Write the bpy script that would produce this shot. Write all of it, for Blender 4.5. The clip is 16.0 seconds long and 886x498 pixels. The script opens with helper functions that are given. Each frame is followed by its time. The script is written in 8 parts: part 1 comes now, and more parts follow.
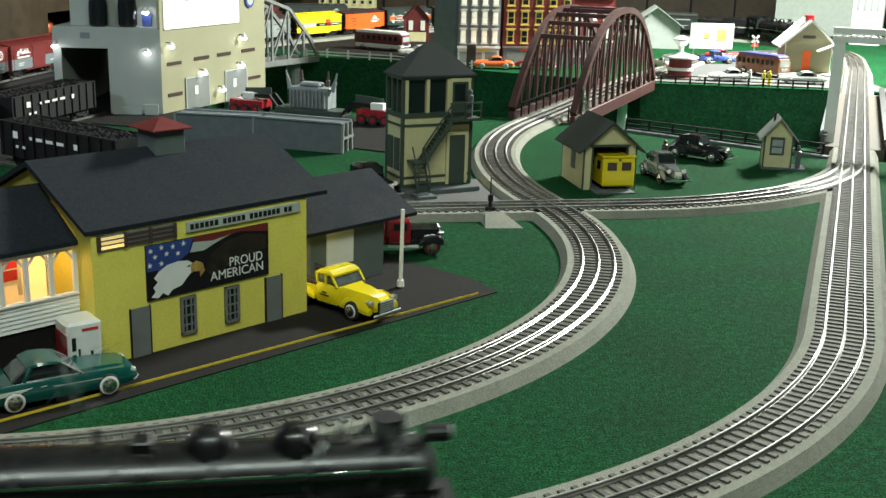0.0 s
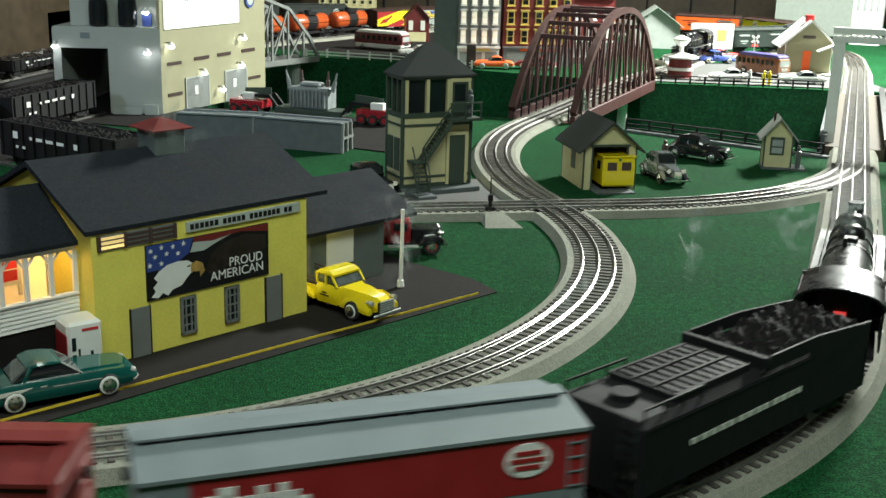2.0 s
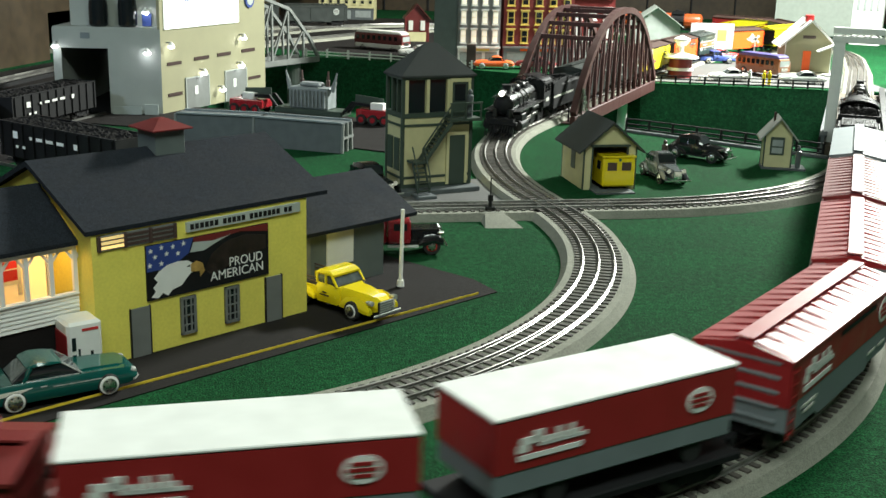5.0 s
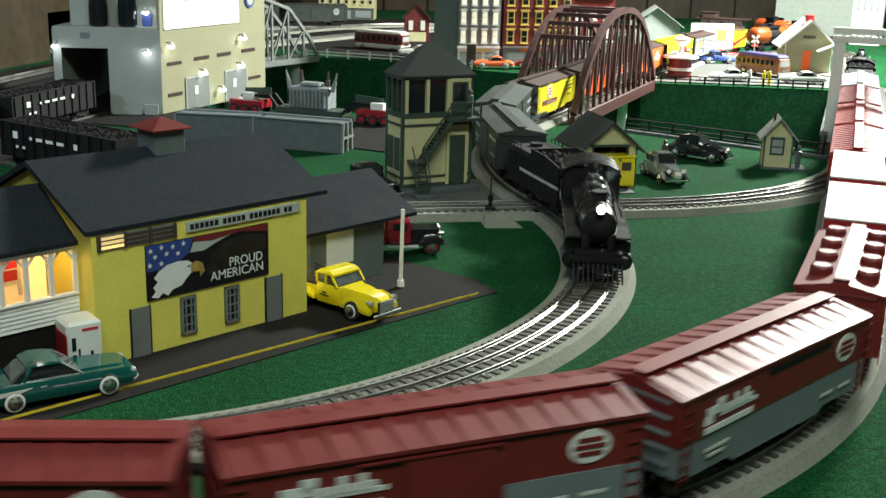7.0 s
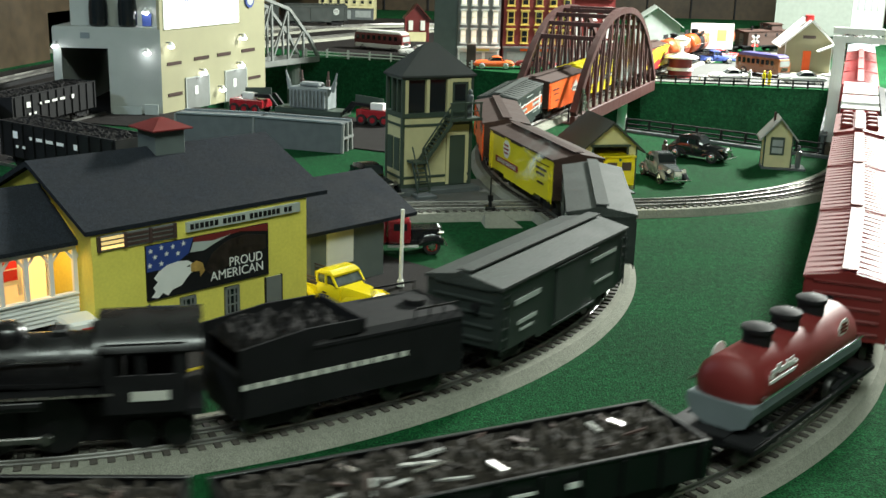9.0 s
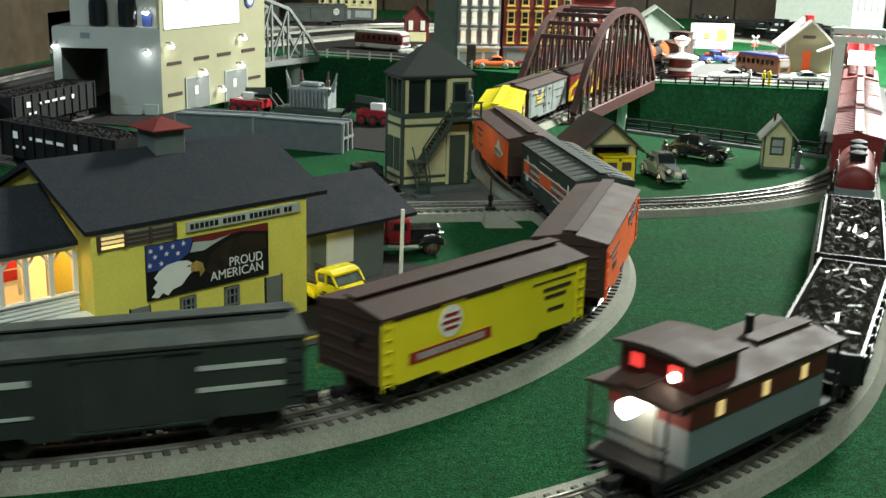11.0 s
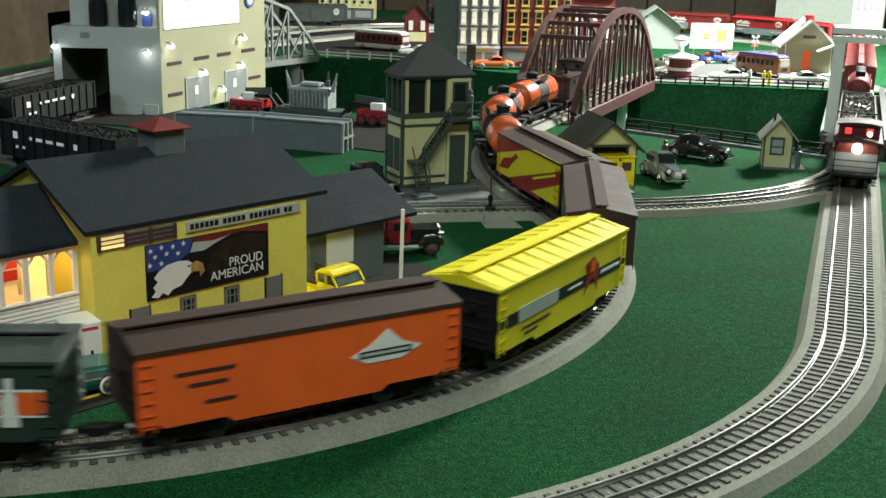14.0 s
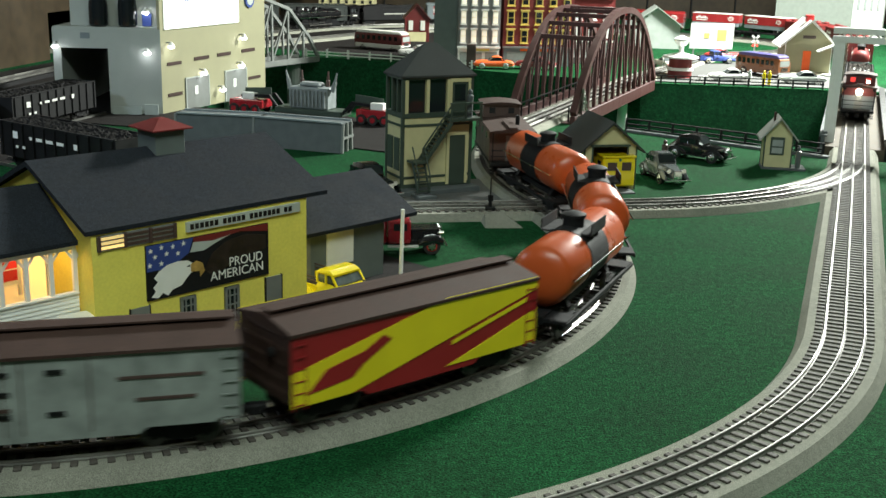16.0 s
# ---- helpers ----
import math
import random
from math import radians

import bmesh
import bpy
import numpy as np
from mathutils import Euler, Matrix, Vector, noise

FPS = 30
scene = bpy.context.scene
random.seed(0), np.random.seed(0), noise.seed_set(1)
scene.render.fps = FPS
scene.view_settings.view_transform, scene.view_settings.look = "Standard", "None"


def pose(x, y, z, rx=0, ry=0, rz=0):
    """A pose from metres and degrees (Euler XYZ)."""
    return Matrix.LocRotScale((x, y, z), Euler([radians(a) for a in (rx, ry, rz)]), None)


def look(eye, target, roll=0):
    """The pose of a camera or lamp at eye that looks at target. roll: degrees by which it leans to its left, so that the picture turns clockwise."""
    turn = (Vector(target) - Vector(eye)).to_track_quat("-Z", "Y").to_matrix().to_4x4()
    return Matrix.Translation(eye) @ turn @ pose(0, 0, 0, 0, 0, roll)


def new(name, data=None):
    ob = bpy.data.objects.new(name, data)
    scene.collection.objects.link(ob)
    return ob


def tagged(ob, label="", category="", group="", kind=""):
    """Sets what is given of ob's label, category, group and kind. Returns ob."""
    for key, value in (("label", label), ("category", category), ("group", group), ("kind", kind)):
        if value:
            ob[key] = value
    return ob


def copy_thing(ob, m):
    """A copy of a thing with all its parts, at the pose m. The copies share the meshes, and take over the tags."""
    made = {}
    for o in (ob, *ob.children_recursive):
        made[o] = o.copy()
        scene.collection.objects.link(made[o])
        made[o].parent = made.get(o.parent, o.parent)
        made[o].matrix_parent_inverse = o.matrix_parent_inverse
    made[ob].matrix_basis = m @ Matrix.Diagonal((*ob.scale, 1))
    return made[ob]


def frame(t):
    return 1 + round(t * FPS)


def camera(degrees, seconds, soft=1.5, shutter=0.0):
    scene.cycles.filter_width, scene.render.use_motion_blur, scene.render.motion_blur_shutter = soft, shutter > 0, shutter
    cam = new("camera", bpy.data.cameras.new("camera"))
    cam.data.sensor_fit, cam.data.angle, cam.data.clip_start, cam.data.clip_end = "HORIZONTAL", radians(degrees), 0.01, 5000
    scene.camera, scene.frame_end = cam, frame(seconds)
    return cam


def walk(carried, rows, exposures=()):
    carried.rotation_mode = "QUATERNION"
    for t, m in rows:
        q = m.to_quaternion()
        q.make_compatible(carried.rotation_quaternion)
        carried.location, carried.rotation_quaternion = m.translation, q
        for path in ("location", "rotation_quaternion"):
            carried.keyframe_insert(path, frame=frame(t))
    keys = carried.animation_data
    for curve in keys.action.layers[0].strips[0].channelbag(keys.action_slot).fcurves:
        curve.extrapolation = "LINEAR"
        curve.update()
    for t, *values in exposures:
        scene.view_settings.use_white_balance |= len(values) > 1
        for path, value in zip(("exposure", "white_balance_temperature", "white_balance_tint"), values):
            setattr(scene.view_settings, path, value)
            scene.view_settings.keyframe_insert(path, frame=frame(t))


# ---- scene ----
# A model railway layout in O gauge (rails 31.75 mm apart) on a green table. z = 0 is the table's cloth.
RAIL = 0.0125           # height of the rail tops
GAUGE = 0.03175

# ---- camera ----
cam = camera(43.43, 16.0, soft=1.5, shutter=0.5)
EYE = (0.0, 0.0, 0.3164)
VIEW = Matrix.Translation(EYE) @ pose(0, 0, 0, 90 - 15.533, 0, 0) @ pose(0, 0, 0, 0, 0, 1.661)
walk(cam, [(0.0, VIEW), (16.0, VIEW)], exposures=[(0.0, -0.10), (1.0, -0.10), (4.0, -0.08), (7.0, -0.04), (8.2, 0.0), (9.0, 0.12), (11.4, -0.02), (13.0, -0.04), (16.0, -0.09)])

# ---- light: a closed room with a bright lamp over the town, weaker ones over the yard and an added one by the hoppers ----
world = bpy.data.worlds.new("room_air")
scene.world = world
world.use_nodes = True
world.node_tree.nodes["Background"].inputs[0].default_value = (0.9, 1.0, 0.95, 1)
world.node_tree.nodes["Background"].inputs[1].default_value = 0.04


def lamp(name, where, target, sx, sy, watts, colour):
    data = bpy.data.lights.new(name, "AREA")
    data.shape, data.size, data.size_y, data.energy, data.color = "RECTANGLE", sx, sy, watts, colour
    ob = new(name, data)
    ob.matrix_world = look(where, target)
    return ob


lamp("ceiling_lamp_town", (1.55, 3.0, 1.25), (0.95, 2.65, 0), 0.5, 0.22, 208, (0.95, 1.0, 0.92))
lamp("ceiling_lamp_yard", (0.10, -0.12, 1.42), (-0.12, 1.0, 0), 1.2, 0.35, 19.5, (0.86, 1.0, 0.905))
# cool lamp out of view, added low at the left to light the hoppers
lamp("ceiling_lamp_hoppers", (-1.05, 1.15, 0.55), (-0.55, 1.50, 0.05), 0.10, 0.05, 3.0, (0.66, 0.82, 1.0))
lamp("ceiling_lamp_back", (0.25, 3.0, 1.45), (0.2, 3.1, 0), 0.6, 0.25, 3.5, (1.0, 0.95, 0.84))


# ---- materials ----
def mat(name, colour, rough=0.5, metal=0.0, vary=0.12, scale=60.0, bump=0.0, bscale=400.0, emit=0.0, coat=0.0, fine=0.0, island=0.0, alpha=1.0, spec=0.5, mid=0.0, mscale=180.0):
    m = bpy.data.materials.new(name)
    m.use_nodes = True
    nt = m.node_tree
    bs = nt.nodes["Principled BSDF"]
    bs.inputs["Roughness"].default_value, bs.inputs["Metallic"].default_value = rough, metal
    bs.inputs["Specular IOR Level"].default_value = spec
    if coat:
        bs.inputs["Coat Weight"].default_value = coat
    tex = nt.nodes.new("ShaderNodeTexCoord")
    base = None
    if vary:
        nz = nt.nodes.new("ShaderNodeTexNoise")
        nz.inputs["Scale"].default_value, nz.inputs["Detail"].default_value = scale, 6
        nt.links.new(tex.outputs["Object"], nz.inputs["Vector"])
        ramp = nt.nodes.new("ShaderNodeMapRange")
        ramp.inputs[1].default_value, ramp.inputs[2].default_value = 0.3, 0.7
        ramp.inputs[3].default_value, ramp.inputs[4].default_value = 1 - vary, 1 + vary
        nt.links.new(nz.outputs[0], ramp.inputs[0])
        level = ramp.outputs[0]
        if fine:
            n2 = nt.nodes.new("ShaderNodeTexNoise")
            n2.inputs["Scale"].default_value, n2.inputs["Detail"].default_value = bscale, 2
            nt.links.new(tex.outputs["Object"], n2.inputs["Vector"])
            r2 = nt.nodes.new("ShaderNodeMapRange")
            r2.inputs[1].default_value, r2.inputs[2].default_value = 0.3, 0.7
            r2.inputs[3].default_value, r2.inputs[4].default_value = 1 - fine, 1 + fine
            nt.links.new(n2.outputs[0], r2.inputs[0])
            mul = nt.nodes.new("ShaderNodeMath")
            mul.operation = "MULTIPLY"
            nt.links.new(level, mul.inputs[0])
            nt.links.new(r2.outputs[0], mul.inputs[1])
            level = mul.outputs[0]
        if mid:
            n4 = nt.nodes.new("ShaderNodeTexNoise")
            n4.inputs["Scale"].default_value, n4.inputs["Detail"].default_value, n4.inputs["Roughness"].default_value = mscale, 4, 0.7
            nt.links.new(tex.outputs["Object"], n4.inputs["Vector"])
            r4 = nt.nodes.new("ShaderNodeMapRange")
            r4.inputs[1].default_value, r4.inputs[2].default_value = 0.32, 0.68
            r4.inputs[3].default_value, r4.inputs[4].default_value = 1 - mid, 1 + mid
            nt.links.new(n4.outputs[0], r4.inputs[0])
            mul = nt.nodes.new("ShaderNodeMath")
            mul.operation = "MULTIPLY"
            nt.links.new(level, mul.inputs[0])
            nt.links.new(r4.outputs[0], mul.inputs[1])
            level = mul.outputs[0]
        if island:
            info = nt.nodes.new("ShaderNodeObjectInfo")
            r3 = nt.nodes.new("ShaderNodeMapRange")
            r3.inputs[3].default_value, r3.inputs[4].default_value = 1 - island, 1 + island
            nt.links.new(info.outputs["Random"], r3.inputs[0])
            mul = nt.nodes.new("ShaderNodeMath")
            mul.operation = "MULTIPLY"
            nt.links.new(level, mul.inputs[0])
            nt.links.new(r3.outputs[0], mul.inputs[1])
            level = mul.outputs[0]
        vm = nt.nodes.new("ShaderNodeVectorMath")
        vm.operation = "SCALE"
        vm.inputs[0].default_value = colour
        nt.links.new(level, vm.inputs["Scale"])
        nt.links.new(vm.outputs[0], bs.inputs["Base Color"])
        rr = nt.nodes.new("ShaderNodeMapRange")
        rr.inputs[1].default_value, rr.inputs[2].default_value = 0.3, 0.7
        rr.inputs[3].default_value, rr.inputs[4].default_value = max(0, rough - 0.08), min(1, rough + 0.08)
        nt.links.new(nz.outputs[0], rr.inputs[0])
        nt.links.new(rr.outputs[0], bs.inputs["Roughness"])
    else:
        bs.inputs["Base Color"].default_value = (*colour, 1)
    if bump:
        nb = nt.nodes.new("ShaderNodeTexNoise")
        nb.inputs["Scale"].default_value, nb.inputs["Detail"].default_value = bscale, 3
        nt.links.new(tex.outputs["Object"], nb.inputs["Vector"])
        bp = nt.nodes.new("ShaderNodeBump")
        bp.inputs["Strength"].default_value, bp.inputs["Distance"].default_value = 1.0, bump
        nt.links.new(nb.outputs[0], bp.inputs["Height"])
        nt.links.new(bp.outputs[0], bs.inputs["Normal"])
    if emit:
        bs.inputs["Emission Color"].default_value = (*colour, 1)
        bs.inputs["Emission Strength"].default_value = emit
    if alpha < 1:
        bs.inputs["Alpha"].default_value = alpha
    return m


CLOTH = mat("green_felt", (0.0066, 0.052, 0.0172), 1.0, vary=0.20, scale=9, bump=0.0009, bscale=620, fine=0.80, spec=0.06, mid=0.42, mscale=150)
BANK = mat("dark_green_felt", (0.006, 0.048, 0.018), 0.97, vary=0.2, scale=9, bump=0.0006, bscale=500, fine=0.5, mid=0.4, mscale=110, spec=0.1)
BALLAST = mat("grey_ballast", (0.240, 0.240, 0.200), 0.9, vary=0.10, scale=30, bump=0.0006, bscale=1300, fine=0.30, spec=0.15, mid=0.12, mscale=300)
TIE = mat("dark_ties", (0.066, 0.058, 0.049), 0.75, vary=0.2, scale=300, island=0.25)
STEEL = mat("rail_steel", (0.40, 0.395, 0.375), 0.40, 1.0, vary=0.16, scale=25)
BLACKRAIL = mat("black_centre_rail", (0.30, 0.295, 0.28), 0.40, 1.0, vary=0.08, scale=40)
ROADWAY = mat("dark_asphalt_card", (0.0150, 0.0130, 0.0125), 0.9, vary=0.25, scale=30, bump=0.0003, bscale=1800, fine=0.35, spec=0.15)
ROADGREY = mat("grey_road_card", (0.085, 0.085, 0.082), 0.8, vary=0.1, scale=20, fine=0.1)
LINEYEL = mat("yellow_road_line", (0.75, 0.55, 0.04), 0.6, vary=0.12, scale=150)
WOODWALL = mat("brown_wood_panel", (0.036, 0.023, 0.010), 0.5, vary=0.3, scale=5, fine=0.2, bscale=40)
CEIL = mat("ceiling_paint", (0.55, 0.55, 0.52), 0.9, vary=0.05, scale=5)
YELWALL = mat("yellow_card_wall", (0.80, 0.71, 0.125), 0.7, vary=0.06, scale=40, fine=0.05)
CREAM = mat("cream_plastic", (0.56, 0.52, 0.29), 0.6, vary=0.08, scale=50)
SHINGLE = mat("dark_blue_grey_roof", (0.0135, 0.0165, 0.0225), 0.9, vary=0.16, scale=40, bump=0.0004, bscale=1300, fine=0.5, spec=0.2, mid=0.2, mscale=260)
GREYROOF = mat("dark_grey_roof", (0.036, 0.041, 0.040), 0.8, vary=0.12, scale=60, bump=0.0002, bscale=1400)
GREYDOOR = mat("grey_door_paint", (0.17, 0.18, 0.17), 0.6, vary=0.08, scale=80)
GREYWALL = mat("grey_green_wall", (0.12, 0.145, 0.14), 0.7, vary=0.1, scale=50)
DKGREEN = mat("dark_green_trim", (0.040, 0.060, 0.045), 0.55, vary=0.1, scale=80)
WHITE = mat("white_plastic", (0.78, 0.78, 0.75), 0.45, vary=0.05, scale=60)
OFFWHITE = mat("aged_white_plastic", (0.62, 0.62, 0.56), 0.5, vary=0.08, scale=60)
RED = mat("bright_red_paint", (0.55, 0.03, 0.03), 0.35, vary=0.06, scale=60)
CARRED = mat("boxcar_red", (0.29, 0.015, 0.017), 0.50, vary=0.08, scale=40)
DKRED = mat("boxcar_oxide_red", (0.165, 0.017, 0.016), 0.52, vary=0.10, scale=40)
CARGREY = mat("boxcar_grey", (0.17, 0.203, 0.215), 0.62, vary=0.07, scale=40)
BROWNROOF = mat("brown_car_roof", (0.046, 0.024, 0.019), 0.72, vary=0.18, scale=50, fine=0.25, bscale=700, spec=0.3)
BROWNCAR = mat("brown_car_side", (0.07, 0.042, 0.036), 0.55, vary=0.12, scale=50)
ORANGE = mat("orange_car_side", (0.86, 0.125, 0.018), 0.45, vary=0.06, scale=40)
TANKOR = mat("orange_tank", (0.46, 0.078, 0.018), 0.32, vary=0.06, scale=40)
CARYEL = mat("yellow_car_side", (0.78, 0.66, 0.015), 0.45, vary=0.05, scale=40)
CARGREEN = mat("dark_green_car_side", (0.022, 0.038, 0.034), 0.42, vary=0.12, scale=40)
PALEGREY = mat("pale_grey_car_side", (0.42, 0.46, 0.43), 0.5, vary=0.10, scale=40)
GREYCAR = mat("slate_grey_car", (0.022, 0.029, 0.026), 0.50, vary=0.14, scale=40)
GREYCARROOF = mat("weathered_grey_car_roof", (0.040, 0.047, 0.043), 0.70, vary=0.25, scale=40, fine=0.3, bscale=500, spec=0.35)
BLACK = mat("black_metal", (0.0050, 0.0050, 0.0058), 0.44, vary=0.2, scale=60)
SATIN = mat("satin_black_boiler", (0.006, 0.006, 0.007), 0.30, vary=0.25, scale=60, coat=0.15)
MATBLACK = mat("matt_black_plastic", (0.0065, 0.0065, 0.0075), 0.7, vary=0.2, scale=80, spec=0.3)
COAL = mat("coal", (0.013, 0.012, 0.012), 0.85, vary=0.6, scale=260, bump=0.0015, bscale=350, spec=0.12)
SCRAP = mat("brown_grey_scrap", (0.026, 0.022, 0.018), 0.8, vary=0.7, scale=160, bump=0.0015, bscale=300, spec=0.15)
CHROME = mat("chrome", (0.8, 0.8, 0.8), 0.12, 1.0, vary=0.03)
BRASSY = mat("worn_metal", (0.62, 0.62, 0.60), 0.28, 1.0, vary=0.2, scale=200)
WHEELSTEEL = mat("dull_wheel_steel", (0.085, 0.083, 0.080), 0.50, 1.0, vary=0.3, scale=200)
RODSTEEL = mat("oily_rod_steel", (0.22, 0.215, 0.205), 0.48, 1.0, vary=0.25, scale=150)
BRIDGE = mat("oxide_brown_bridge", (0.062, 0.021, 0.019), 0.5, vary=0.15, scale=60)
SILVER = mat("silver_bridge_paint", (0.22, 0.23, 0.22), 0.45, 0.3, vary=0.12, scale=60)
GREYCARD = mat("grey_painted_block", (0.085, 0.098, 0.102), 0.75, vary=0.16, scale=60)
TEAL = mat("teal_car_paint", (0.004, 0.075, 0.064), 0.18, vary=0.04, coat=0.6)
TRUCKYEL = mat("yellow_truck_paint", (0.80, 0.62, 0.01), 0.22, vary=0.04, coat=0.5)
TRUCKRED = mat("dark_red_truck_paint", (0.32, 0.014, 0.022), 0.25, vary=0.05, coat=0.5)
CARBLACK = mat("black_car_paint", (0.010, 0.011, 0.012), 0.2, vary=0.05, coat=0.6)
CARGREYP = mat("grey_car_paint", (0.10, 0.11, 0.115), 0.25, vary=0.05, coat=0.5)
RUBBER = mat("tyre_rubber", (0.015, 0.015, 0.015), 0.8, vary=0.1)
GLASSDK = mat("dark_window", (0.012, 0.016, 0.018), 0.08, vary=0.0)
GLASSCLEAR = mat("clear_car_window", (0.075, 0.088, 0.088), 0.07, vary=0.3, scale=120)
DULLCHROME = mat("dull_plated_plastic", (0.50, 0.50, 0.48), 0.30, 0.25, vary=0.25, scale=300)
GLASSLT = mat("milky_window", (0.30, 0.33, 0.32), 0.15, vary=0.1, scale=90)
LIT = mat("lit_window", (1.0, 0.68, 0.24), 0.5, vary=0.0, emit=1.05)
WARM = mat("warm_glow_panel", (1.0, 0.70, 0.28), 0.5, vary=0.0, emit=0.50)
LEDW = mat("white_bulb", (0.95, 0.97, 1.0), 0.5, vary=0.0, emit=14.0)
SIGNLIT = mat("lit_white_sign", (0.92, 1.0, 0.95), 0.5, vary=0.0, emit=1.15)
HEAD = mat("headlamp_glow", (1.0, 0.90, 0.72), 0.5, vary=0.0, emit=28.0)
REDGLOW = mat("red_lamp_glow", (1.0, 0.06, 0.05), 0.5, vary=0.0, emit=0.9)
BLUE = mat("flag_blue", (0.03, 0.06, 0.25), 0.5, vary=0.1)
PINEGREEN = mat("pine_needles", (0.02, 0.05, 0.02), 0.9, vary=0.3, scale=300)
BRICKRED = mat("town_brick_red", (0.20, 0.03, 0.03), 0.7, vary=0.15, scale=60, fine=0.1, bscale=300)
TOWNGREY = mat("town_grey_wall", (0.20, 0.20, 0.20), 0.7, vary=0.1, scale=60)


def smoke_material():
    m = mat("pale_smoke", (0.80, 0.85, 0.83), 1.0, vary=0.0)
    nt = m.node_tree
    bs = nt.nodes["Principled BSDF"]
    tex = nt.nodes.new("ShaderNodeTexCoord")
    mp = nt.nodes.new("ShaderNodeMapping")
    mp.inputs["Scale"].default_value = (42, 42, 30)
    nt.links.new(tex.outputs["Object"], mp.inputs["Vector"])
    ball = nt.nodes.new("ShaderNodeTexGradient")
    ball.gradient_type = "SPHERICAL"
    nt.links.new(mp.outputs[0], ball.inputs["Vector"])
    nz = nt.nodes.new("ShaderNodeTexNoise")
    nz.inputs["Scale"].default_value, nz.inputs["Detail"].default_value = 95, 5
    nt.links.new(tex.outputs["Object"], nz.inputs["Vector"])
    r = nt.nodes.new("ShaderNodeMapRange")
    r.inputs[1].default_value, r.inputs[2].default_value, r.inputs[4].default_value = 0.48, 0.75, 0.55
    nt.links.new(nz.outputs[0], r.inputs[0])
    mul = nt.nodes.new("ShaderNodeMath")
    mul.operation = "MULTIPLY"
    nt.links.new(r.outputs[0], mul.inputs[0])
    nt.links.new(ball.outputs["Fac"], mul.inputs[1])
    nt.links.new(mul.outputs[0], bs.inputs["Alpha"])
    return m


SMOKE = smoke_material()


